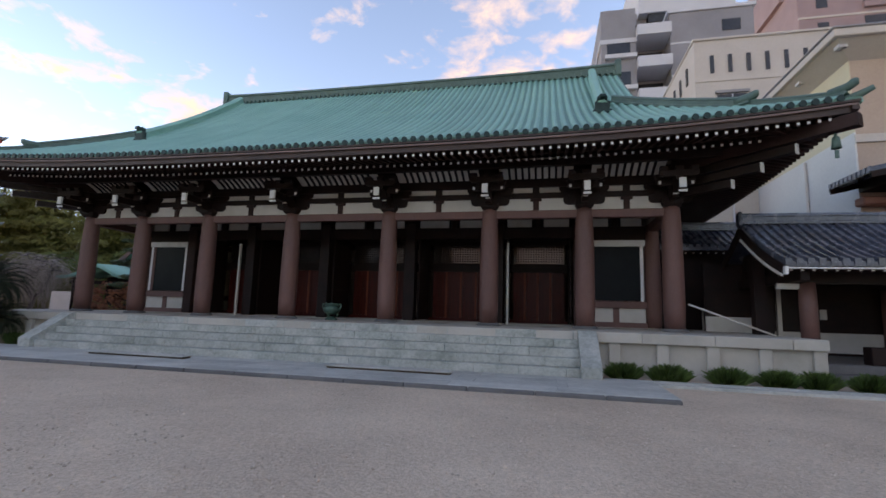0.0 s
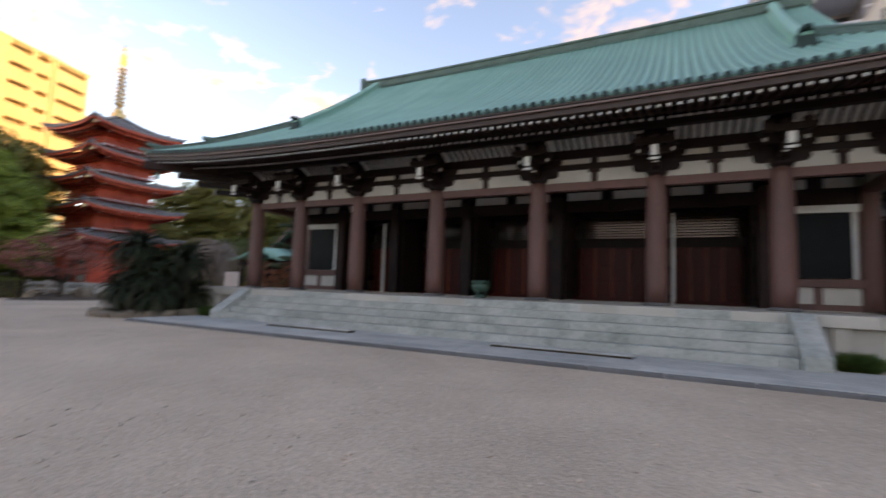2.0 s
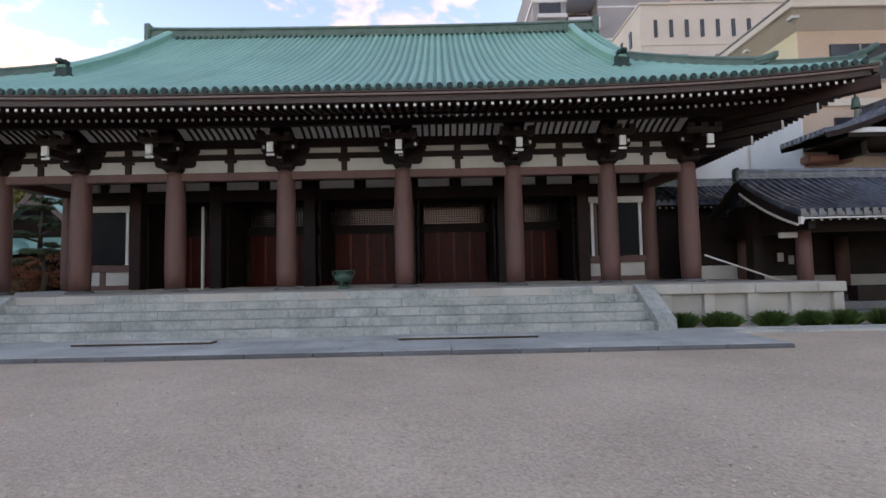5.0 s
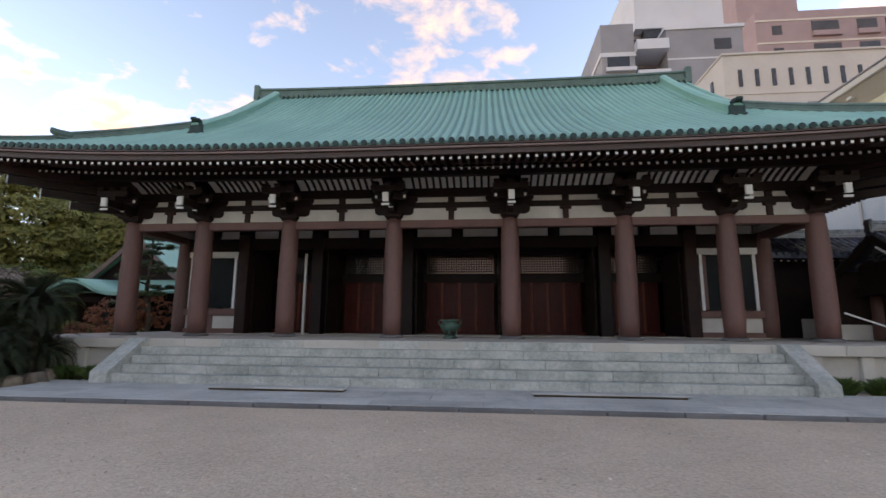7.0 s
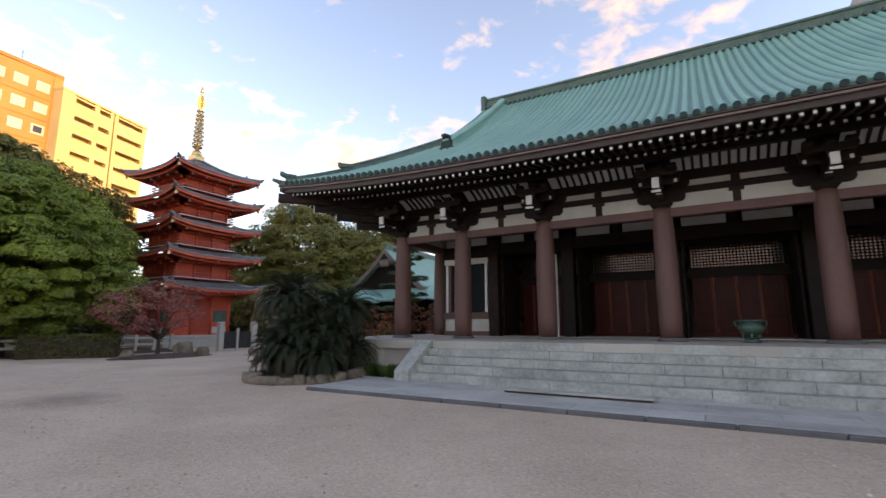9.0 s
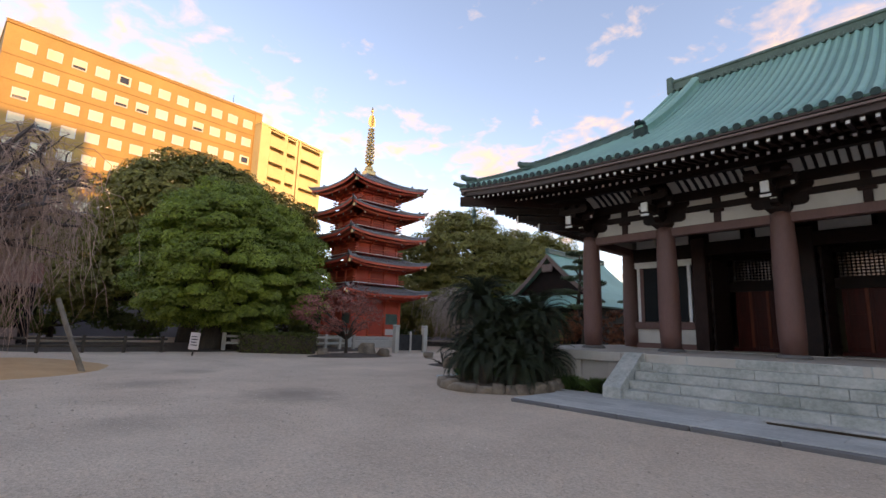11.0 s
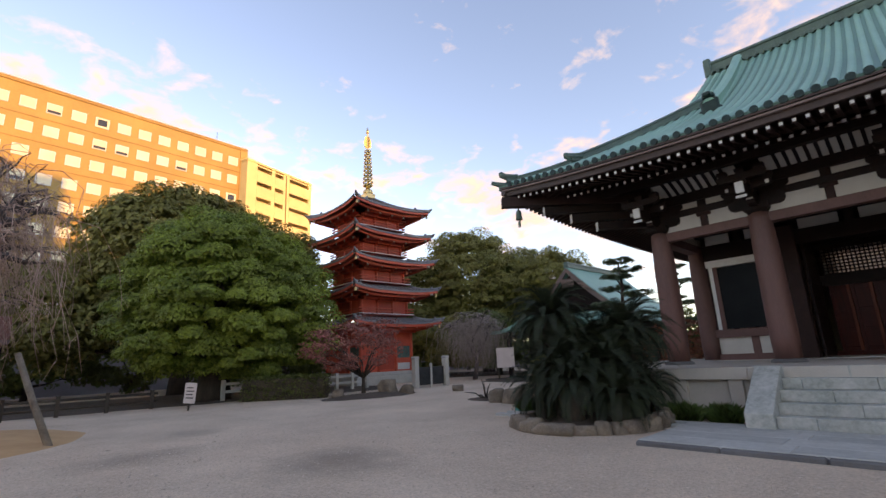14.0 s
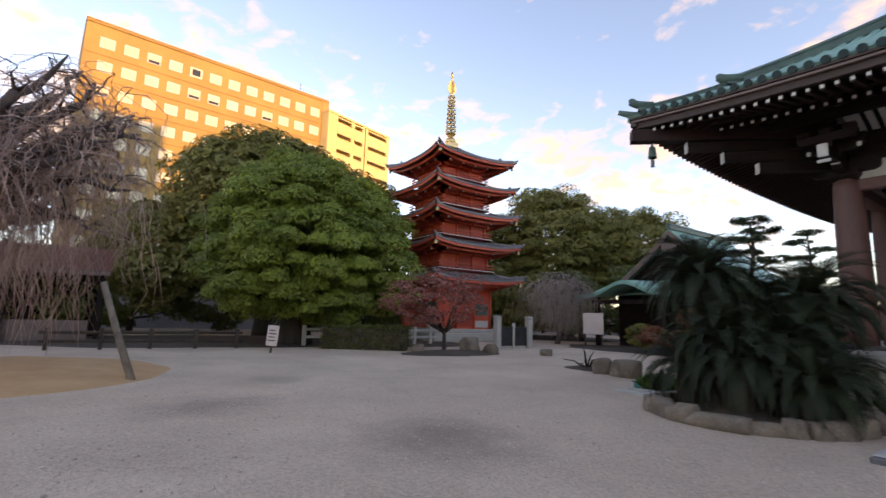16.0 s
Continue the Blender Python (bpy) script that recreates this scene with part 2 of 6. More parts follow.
# steps
steps = thing("stone_steps", "broad weathered grey granite steps up to the hall", "steps", (CX, 9.95, 0))
RISE, TREAD, SY, SZ = 0.19, 0.285, 9.92, 0.03
blk = {}
for i in range(5):
    y0 = SY + i * TREAD
    x = CX - 7.5
    shift = (0.55, 0.1, 0.75, 0.3, 0.9)[i]
    cuts = [CX - 7.5] + [CX - 7.5 + shift + k * 1.01 for k in range(15) if 0.2 < shift + k * 1.01 < 14.8] + [CX + 7.5]
    for a, b in zip(cuts, cuts[1:]):
        w = round(b - a - 0.006, 3)
        if w not in blk:
            blk[w] = mesh("step_block", box(bmesh.new(), 0, w, 0, TREAD + 0.1, 0, RISE - 0.003, bev=0.008), STONE)
        part("step_block", blk[w], None, steps, m=Matrix.Translation((a + 0.003 - CX, y0 - 9.95 + rnd.uniform(-0.004, 0.004), SZ + i * RISE - 0.001 * (i == 4))))
part("step_core", bx(-7.5, 7.5, 0.9, PY - 9.95 + 0.2, -0.1, 0.58), STONE, steps)
for side in (-1, 1):
    bm = bmesh.new()
    prof = [(SY - 0.12, GZ), (SY - 0.12, 0.27), (PY - 0.12, PZ + 0.02), (PY + 0.12, PZ + 0.02), (PY + 0.12, GZ)]
    xa, xb = sorted((side * 7.5, side * 7.93))
    va = [bm.verts.new((xa, y - 9.95, z)) for y, z in prof]
    vb = [bm.verts.new((xb, y - 9.95, z)) for y, z in prof]
    bm.faces.new(va), bm.faces.new(vb[::-1])
    for k in range(5):
        bm.faces.new((va[k], vb[k], vb[(k + 1) % 5], va[(k + 1) % 5]))
    bmesh.ops.recalc_face_normals(bm, faces=bm.faces)
    bmesh.ops.bevel(bm, geom=list(bm.edges), offset=0.012, segments=1, affect="EDGES")
    part("cheek_wall", bm, STONE, steps)

# columns
cm = lathe(bmesh.new(), [(0.265, 0), (0.285, 0.5), (0.285, 1.4), (0.27, 2.6), (0.245, 3.3), (0.225, 3.46)], 24)
col_me = mesh("column", cm, COLUMN, True)
base_me = mesh("column_base", lathe(bmesh.new(), [(0.36, 0), (0.36, 0.03), (0.33, 0.06), (0.295, 0.085)], 24), KERB, True)
for o in OFFS:
    c = part("column", col_me, None, hall, m=Matrix.Translation((o, CY - RY, 0.08)))
    part("column_base", base_me, None, c, m=Matrix.Translation((0, 0, -0.08)))
for o in OFFS:
    outer = abs(o) > 10
    me = col_me if outer else None
    if outer:
        c = part("inner_column", col_me, None, hall, m=Matrix.Translation((o, WY - RY, 0.04)) @ Matrix.Diagonal((0.9, 0.9, 1, 1)))
    else:
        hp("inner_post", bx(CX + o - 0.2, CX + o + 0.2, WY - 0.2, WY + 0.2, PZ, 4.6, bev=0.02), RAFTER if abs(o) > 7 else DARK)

# beams, plaster panels and struts over the front row
for a, b in zip(OFFS, OFFS[1:]):
    x0, x1 = CX + a, CX + b
    mid = (x0 + x1) / 2
    hp("tie_beam", bx(x0 + 0.1, x1 - 0.1, CY - 0.11, CY + 0.11, 4.25, 4.49, bev=0.015), COLUMN)
    hp("rail", bx(x0, x1, CY - 0.09, CY + 0.09, 4.87, 5.04, bev=0.01), DARK)
    hp("upper_beam", bx(x0, x1, CY - 0.14, CY + 0.12, 5.21, 5.47, bev=0.015), DARK)
    hp("strut", bx(mid - 0.085, mid + 0.085, CY - 0.08, CY + 0.08, 4.49, 4.87, bev=0.01), RAFTER)
    hp("strut_cap", bx(mid - 0.17, mid + 0.17, CY - 0.1, CY + 0.09, 4.78, 4.868, bev=0.015), RAFTER)
    hp("strut_block", bx(mid - 0.1, mid + 0.1, CY - 0.085, CY + 0.085, 5.04, 5.21, bev=0.01), DARK)
    for c0, c1 in ((x0 + 0.08, mid - 0.085), (mid + 0.085, x1 - 0.08)):
        hp("plaster_panel", bx(c0, c1, CY - 0.02, CY + 0.04, 4.49, 4.87), PLASTER)
        hp("plaster_strip", bx(c0, c1, CY - 0.02, CY + 0.04, 5.04, 5.21), PLASTER)
    # coved soffit between wall plate and purlin
    bm = bmesh.new()
    cove = [(CY - 0.12, 5.47), (CY - 0.35, 5.60), (CY - 0.65, 5.72), (12.5, 5.80)]
    w0, w1 = x0 + 0.62, x1 - 0.62
    if b - a < 2.6:
        w0, w1 = x0 + 0.5, x1 - 0.5
    sweep(bm, [(w0 - 0.3, 0, 0), (w1 + 0.3, 0, 0)], [(-y, z) for y, z in cove] + [(-y, z + 0.03) for y, z in cove[::-1]])
    hp("coved_soffit", bm, PLASTER)
    n = max(4, round((w1 - w0) / 0.2))
    for k in range(n + 1):
        xx = w0 + (w1 - w0) * k / n
        bm = bmesh.new()
        sweep(bm, [(xx - 0.035, 0, 0), (xx + 0.035, 0, 0)], [(-y, z - 0.05) for y, z in cove] + [(-y, z - 0.004) for y, z in cove[::-1]])
        hp("cove_rib", bm, DARK)

# bracket sets: bearing block, curved arms with bearing blocks, a projecting nose
def arm(bm, length, h, d, z, along_x=True):
    prof = [(-length, z + h), (-length, z + h * 0.45), (-length * 0.94, z + h * 0.16), (-length * 0.8, z), (length * 0.8, z), (length * 0.94, z + h * 0.16), (length, z + h * 0.45), (length, z + h)]
    A = [bm.verts.new((p, -d, q) if along_x else (-d, p, q)) for p, q in prof]
    B = [bm.verts.new((p, d, q) if along_x else (d, p, q)) for p, q in prof]
    f0, f1 = bm.faces.new(A), bm.faces.new(B[::-1])
    for k in range(8):
        bm.faces.new((A[k], B[k], B[(k + 1) % 8], A[(k + 1) % 8]))


def block(bm, x, y, z, w, h):
    A = [bm.verts.new((x + i * w * 0.7, y + j * w * 0.7, z)) for i, j in ((-1, -1), (1, -1), (1, 1), (-1, 1))]
    B = [bm.verts.new((x + i * w, y + j * w, z + h * 0.45)) for i, j in ((-1, -1), (1, -1), (1, 1), (-1, 1))]
    C = [bm.verts.new((x + i * w, y + j * w, z + h)) for i, j in ((-1, -1), (1, -1), (1, 1), (-1, 1))]
    bm.faces.new(A[::-1]), bm.faces.new(C)
    for P, Q in ((A, B), (B, C)):
        for k in range(4):
            bm.faces.new((P[k], P[(k + 1) % 4], Q[(k + 1) % 4], Q[k]))


bm = bmesh.new()
block(bm, 0, 0, 0, 0.27, 0.22)
arm(bm, 0.6, 0.24, 0.09, 0.16)
arm(bm, 0.6, 0.24, 0.09, 0.16, False)
for p in (-0.55, 0, 0.55):
    block(bm, p, 0, 0.4, 0.12, 0.14)
    block(bm, 0, p, 0.4, 0.12, 0.14)
arm(bm, 0.72, 0.18, 0.075, 0.54)
v0 = len(bm.verts)
arm(bm, 0.5, 0.17, 0.075, 0.45)
bm.verts.ensure_lookup_table()
bmesh.ops.translate(bm, verts=bm.verts[v0:], vec=(0, -0.6, 0.06))
for p in (-0.42, 0, 0.42):
    block(bm, p, -0.6, 0.68, 0.11, 0.13)
box(bm, -0.08, 0.08, -1.28, 0.4, 0.30, 0.50)
box(bm, -0.09, 0.09, -1.05, 0.3, 0.54, 0.72)
for p in (-0.38, 0, 0.38):
    block(bm, p, -1.0, 0.80, 0.10, 0.13)
v0 = len(bm.verts)
arm(bm, 0.5, 0.16, 0.07, 0.66)
bm.verts.ensure_lookup_table()
bmesh.ops.translate(bm, verts=bm.verts[v0:], vec=(0, -1.0, 0.0))
bmesh.ops.recalc_face_normals(bm, faces=bm.faces)
brk = mesh("bracket_set", bm, DARK)
nose = mesh("nose_tip", bx(-0.085, 0.085, -1.36, -1.285, 0.27, 0.53, bev=0.008), WHITE)
cap = mesh("arm_tip", bx(-0.11, 0.11, -1.325, -1.285, 0.16, 0.22, bev=0.006), WHITE)
cap2 = mesh("lower_arm_tip", bx(-0.07, 0.07, -0.615, -0.60, 0.27, 0.37, bev=0.004), WHITE)
cap3 = mesh("side_tip", bx(-0.035, 0.035, -0.69, -0.675, 0.53, 0.62, bev=0.004), WHITE)
for o in OFFS:
    ob = part("bracket_set", brk, None, hall, m=Matrix.Translation((o, CY - RY, 4.50 - PZ)))
    part("nose_tip", nose, None, ob)
    part("arm_tip", cap, None, ob)
    part("lower_arm_tip", cap2, None, ob)
    for sx in (-0.42, 0.42):
        part("side_tip", cap3, None, ob, m=Matrix.Translation((sx, 0, 0)))
# corner arms on the diagonal
for side in (-1, 1):
    for k, (l, z) in enumerate(((1.7, 4.85), (2.4, 5.12), (3.15, 5.38))):
        bm = box(bmesh.new(), -0.09, 0.09, -l, 0.3, -0.1, 0.1)
        ob = part("corner_arm", bm, DARK, hall, m=Matrix.Translation((side * 10.26, CY - RY, z - PZ)) @ Matrix.Rotation(radians(45 * side), 4, "Z"))
        part("arm_tip", bx(-0.07, 0.07, -l - 0.03, -l, -0.13, 0.11), WHITE, ob)
    bm = box(bmesh.new(), -0.13, 0.13, -4.35, 0.5, -0.14, 0.14)
    part("hip_rafter", bm, RAFTER, hall, m=Matrix.Translation((side * 10.26, CY - RY, 5.62 - PZ)) @ Matrix.Rotation(radians(45 * side), 4, "Z") @ Matrix.Rotation(radians(-1.0), 4, "X"))
    # wind bell
    bell = part("wind_bell", lathe(bmesh.new(), [(0.02, 0.3), (0.03, 0.22), (0.07, 0.2), (0.085, 0.05), (0.1, -0.06), (0.08, -0.06)], 12, cap=False), COPPER_D, hall, m=Matrix.Translation((side * 13.05, EY - RY + 0.33, 5.25 - PZ)))
    part("clapper", bx(-0.04, 0.04, -0.01, 0.01, -0.28, -0.1), COPPER_D, bell)
    part("bell_chain", tube(bmesh.new(), [(0, 0, 0.28), (0, 0, 0.62)], [0.012, 0.012], 5), COPPER_D, bell)

# purlin, boards over the rafters and the rafters in two tiers
def along(o0, o1, y, z, n=48, k=1.0):
    return [(CX + o0 + (o1 - o0) * i / n, y, z + k * lift(o0 + (o1 - o0) * i / n)) for i in range(n + 1)]


def rect(w, h):
    return [(-w / 2, -h / 2), (w / 2, -h / 2), (w / 2, h / 2), (-w / 2, h / 2)]


hp("purlin", sweep(bmesh.new(), along(-11.6, 11.6, 12.42, 5.62, k=0.4), rect(0.2, 0.18)), DARK)
hp("rafter_board", sweep(bmesh.new(), along(-12.9, 12.9, 11.55, 5.63, k=0.9), rect(0.16, 0.1)), RAFTER)
hp("eave_fascia", sweep(bmesh.new(), along(-13.25, 13.25, 10.62, 5.55), rect(0.1, 0.13)), FASCIA)
hp("eave_edge", sweep(bmesh.new(), along(-13.35, 13.35, 10.56, 5.645), rect(0.14, 0.045)), BOARD)
bm = bmesh.new()
SOF = [(0.0, 5.5), (0.16, 5.54), (1.1, 5.72), (3.4, 6.42)]


def soffit_line(room, o):
    """Depth and height of the boards over the rafters, ending at the hip."""
    out = []
    for k in range(8):
        d = min(3.4, max(0.02, room)) * k / 7
        z = np.interp(d, [p[0] for p in SOF], [p[1] for p in SOF])
        out.append((d, z + lift(o) * max(0, 1 - d / 4)))
    return out


rows = [[bm.verts.new((CX + o, EY + 0.1 + d, z)) for d, z in soffit_line(EX - 0.15 - abs(o), o)] for o in np.linspace(-13.2, 13.2, 67)]
for A, B in zip(rows, rows[1:]):
    for k in range(7):
        bm.faces.new((A[k], A[k + 1], B[k + 1], B[k]))
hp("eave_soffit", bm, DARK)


def rafter(length, slope, h, w):
    """Runs back from its painted tip at the origin, rising."""
    bm = bmesh.new()
    prof = ((0, 0), (length, slope * length))
    v = [bm.verts.new((sx * w / 2, y, z + sz * h)) for y, z in prof for sx in (-1, 1) for sz in (0, 1)]
    for q in ((0, 2, 6, 4), (1, 5, 7, 3), (0, 4, 5, 1), (2, 3, 7, 6), (4, 6, 7, 5)):
        bm.faces.new([v[i] for i in q])
    f = bm.faces.new([v[i] for i in (0, 1, 3, 2)])
    box(bm, -w * 0.42, w * 0.42, -0.012, 0.0, 0.03, h - 0.03, mi=1)
    bmesh.ops.recalc_face_normals(bm, faces=bm.faces)
    return bm


fly = mesh("flying_rafter", rafter(1.25, 0.2, 0.12, 0.075), (RAFTER, WHITE))
low = mesh("base_rafter", rafter(2.3, 0.35, 0.12, 0.075), (RAFTER, WHITE))
STEP = 0.208
for i in range(-62, 63):
    o = i * STEP
    room = max(0.25, 13.5 - abs(o)) / 3.0
    part("flying_rafter", fly, None, hall, m=Matrix.Translation((o, 10.68 - RY, 5.365 + lift(o) - PZ)) @ Matrix.Diagonal((1, min(1, room), 1, 1)))
    if abs(o) < 12.3:
        part("base_rafter", low, None, hall, m=Matrix.Translation((o, 11.6 - RY, 5.405 + lift(o) * 0.85 - PZ)) @ Matrix.Diagonal((1, min(1, max(0.2, (12.3 - abs(o)) / 2.3)), 1, 1)))
# rafters under the two side eaves, joined
for side in (-1, 1):
    bm = bmesh.new()
    for i in range(0, 88):
        y = EY + 0.3 + i * STEP
        o = 4.25 + abs(y - RY)
        for x_tip, z_tip, sl, ln in ((13.2, 5.345, 0.2, 1.25), (12.3, 5.39, 0.35, 2.3)):
            ln = min(ln, max(0.2, (y - EY) * 0.95), max(0.2, (28.8 - y) * 0.95))
            z = z_tip + lift(o) * 0.9
            v = []
            for d, dz in ((0, 0), (ln, sl * ln)):
                for a in (-0.0375, 0.0375):
                    for b in (0, 0.12):
                        v.append(bm.verts.new((CX + side * (x_tip - d), y + a, z + dz + b)))
            for k, q in enumerate(((0, 2, 6, 4), (1, 5, 7, 3), (0, 4, 5, 1), (2, 3, 7, 6), (0, 1, 3, 2))):
                bm.faces.new([v[j] for j in q]).material_index = 1 if k == 4 else 0
    bmesh.ops.recalc_face_normals(bm, faces=bm.faces)
    tagged(hp("side_rafter_work", bm, (RAFTER, WHITE)), kind="stuff")
    bm = bmesh.new()
    rows = []
    for y in np.linspace(EY + 0.1, 28.7, 40):
        o = 4.25 + abs(y - RY)
        rows.append([bm.verts.new((CX + side * (13.3 - d), y, z)) for d, z in soffit_line(min(y - EY, 28.8 - y) - 0.05, o)])
    for A, B in zip(rows, rows[1:]):
        for k in range(7):
            bm.faces.new((A[k], A[k + 1], B[k + 1], B[k]))
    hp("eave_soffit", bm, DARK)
    pts = [(CX + side * 13.3, y, 5.6 + lift(4.25 + abs(y - RY))) for y in np.linspace(EY, 28.8, 40)]
    hp("eave_fascia", sweep(bmesh.new(), pts, rect(0.14, 0.18)), FASCIA)

# roof
GAB, VERGE, DEEP = 9.0, 9.75, 9.15
def roof_point(o, s):
    return (CX + o, EY + s - 0.02, roof_z(s, o))


bm = bmesh.new()
def slope(bm, offs, top_of, back):
    prev = None
    for o in offs:
        line = []
        for k in range(15):
            x, y, z = roof_point(o, top_of(o) * k / 14)
            line.append(bm.verts.new((x, 2 * RY - y if back else y, z)))
        if prev:
            for k in range(14):
                bm.faces.new((prev[k], line[k], line[k + 1], prev[k + 1]))
        prev = line


for back in (0, 1):
    slope(bm, np.linspace(-VERGE, VERGE, 61), lambda o: DEEP, back)
    for side in (-1, 1):
        slope(bm, [side * o for o in np.linspace(VERGE, EX - 0.001, 13)], lambda o: EX - abs(o), back)
for side in (-1, 1):
    prev = None
    for v in np.linspace(-DEEP, DEEP, 41):
        top = min(4.6, DEEP - abs(v))
        line = []
        for k in range(9):
            u = top * k / 8
            line.append(bm.verts.new((CX + side * (EX - u), RY + v, roof_z(u, 4.25 + abs(v)))))
        if prev:
            for k in range(8):
                q = (prev[k], line[k], line[k + 1], prev[k + 1])
                bm.faces.new(q if side > 0 else q[::-1])
        prev = line
bmesh.ops.remove_doubles(bm, verts=bm.verts, dist=0.0005)
bm.normal_update()
bmesh.ops.reverse_faces(bm, faces=[f for f in bm.faces if f.normal.z < 0])
roof = hp("roof", bm, COPPER_SHADE, "green copper hip-and-gable roof with ribs")
md = roof.modifiers.new("thickness", "SOLIDIFY")
md.thickness, md.offset = 0.1, -1
for side in (-1, 1):
    bm = bmesh.new()
    g = CX + side * GAB
    pts = [(RY - 5.0, 8.2), (RY + 5.0, 8.2)] + [(RY + d, roof_z(DEEP - abs(d), 0) - 0.12) for d in np.linspace(5, -5, 21)]
    A = [bm.verts.new((g, y, z)) for y, z in pts]
    B = [bm.verts.new((g - side * 0.15, y, z)) for y, z in pts]
    bm.faces.new(A), bm.faces.new(B[::-1])
    for k in range(len(pts)):
        bm.faces.new((A[k], B[k], B[(k + 1) % len(pts)], A[(k + 1) % len(pts)]))
    bmesh.ops.recalc_face_normals(bm, faces=bm.faces)
    hp("gable_wall", bm, DARK)
    bm = bmesh.new()
    sweep(bm, [(CX + side * (VERGE - 0.03), RY + d, roof_z(DEEP - abs(d), 0) - 0.2) for d in np.linspace(-DEEP + 3.4, DEEP - 3.4, 31)], rect(0.1, 0.34))
    hp("bargeboard", bm, COPPER_D)

# ribs of the front slope, each with its round end
def half_round(bm, pts, r, seg=5):
    prev = None
    for p in pts:
        ring = [bm.verts.new((p[0] + r * math.cos(math.pi * k / seg), p[1], p[2] + r * math.sin(math.pi * k / seg))) for k in range(seg + 1)]
        if prev:
            for k in range(seg):
                bm.faces.new((prev[k], ring[k], ring[k + 1], prev[k + 1])).smooth = True
        prev = ring


def rib_end(bm, p, r, mi=1):
    a = [bm.verts.new((p[0] + r * math.cos(2 * math.pi * k / 12), p[1] - 0.03, p[2] + r * math.sin(2 * math.pi * k / 12))) for k in range(12)]
    b = [bm.verts.new((v.co.x, v.co.y + 0.1, v.co.z)) for v in a]
    bm.faces.new(a).material_index = mi
    for k in range(12):
        bm.faces.new((a[k], b[k], b[(k + 1) % 12], a[(k + 1) % 12])).material_index = mi


RIB = 0.241
for i in range(-55, 56):
    o = i * RIB
    top = DEEP - 0.1 if abs(o) <= VERGE - 0.1 else EX - abs(o)
    if top < 0.15:
        continue
    bm = bmesh.new()
    half_round(bm, [roof_point(o, top * k / 12) for k in range(13)], 0.074)
    x, y, z = roof_point(o, 0)
    rib_end(bm, (x, y, z + 0.0), 0.078)
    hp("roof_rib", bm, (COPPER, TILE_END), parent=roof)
# eave drip between rib ends
hp("eave_drip", sweep(bmesh.new(), along(-13.4, 13.4, 10.5, 5.715), rect(0.05, 0.05)), FASCIA, parent=roof)
for side in (-1, 1):
    bm = bmesh.new()
    for i in range(75):
        v = -DEEP + 0.2 + i * RIB
        if v > DEEP - 0.1:
            break
        top = min(4.4, DEEP - abs(v))
        for k in range(6):
            u0, u1 = top * k / 6, top * (k + 1) / 6
            oo = 4.25 + abs(v)
            q = []
            for u in (u0, u1):
                for a, h in ((-0.062, 0), (-0.03, 0.052), (0.03, 0.052), (0.062, 0)):
                    q.append(bm.verts.new((CX + side * (EX - u), RY + v + a, roof_z(u, oo) + h)))
            for j in range(3):
                bm.faces.new((q[j], q[j + 1], q[j + 5], q[j + 4]))
    tagged(hp("side_ribs", bm, COPPER, parent=roof), kind="stuff")
    pts = [(CX + side * 13.42, y, 5.74 + lift(4.25 + abs(y - RY))) for y in np.linspace(EY, 28.8, 40)]
    hp("eave_drip", sweep(bmesh.new(), pts, rect(0.05, 0.14)), COPPER, parent=roof)

# ridges with moulded courses
RS = [(-0.24, 0), (0.24, 0), (0.24, 0.1), (0.17, 0.14), (0.17, 0.34), (0.22, 0.36), (0.22, 0.42), (0.1, 0.52), (-0.1, 0.52), (-0.22, 0.42), (-0.22, 0.36), (-0.17, 0.34), (-0.17, 0.14), (-0.24, 0.1)]
def small(sec, k):
    return [(a * k, b * k) for a, b in sec]


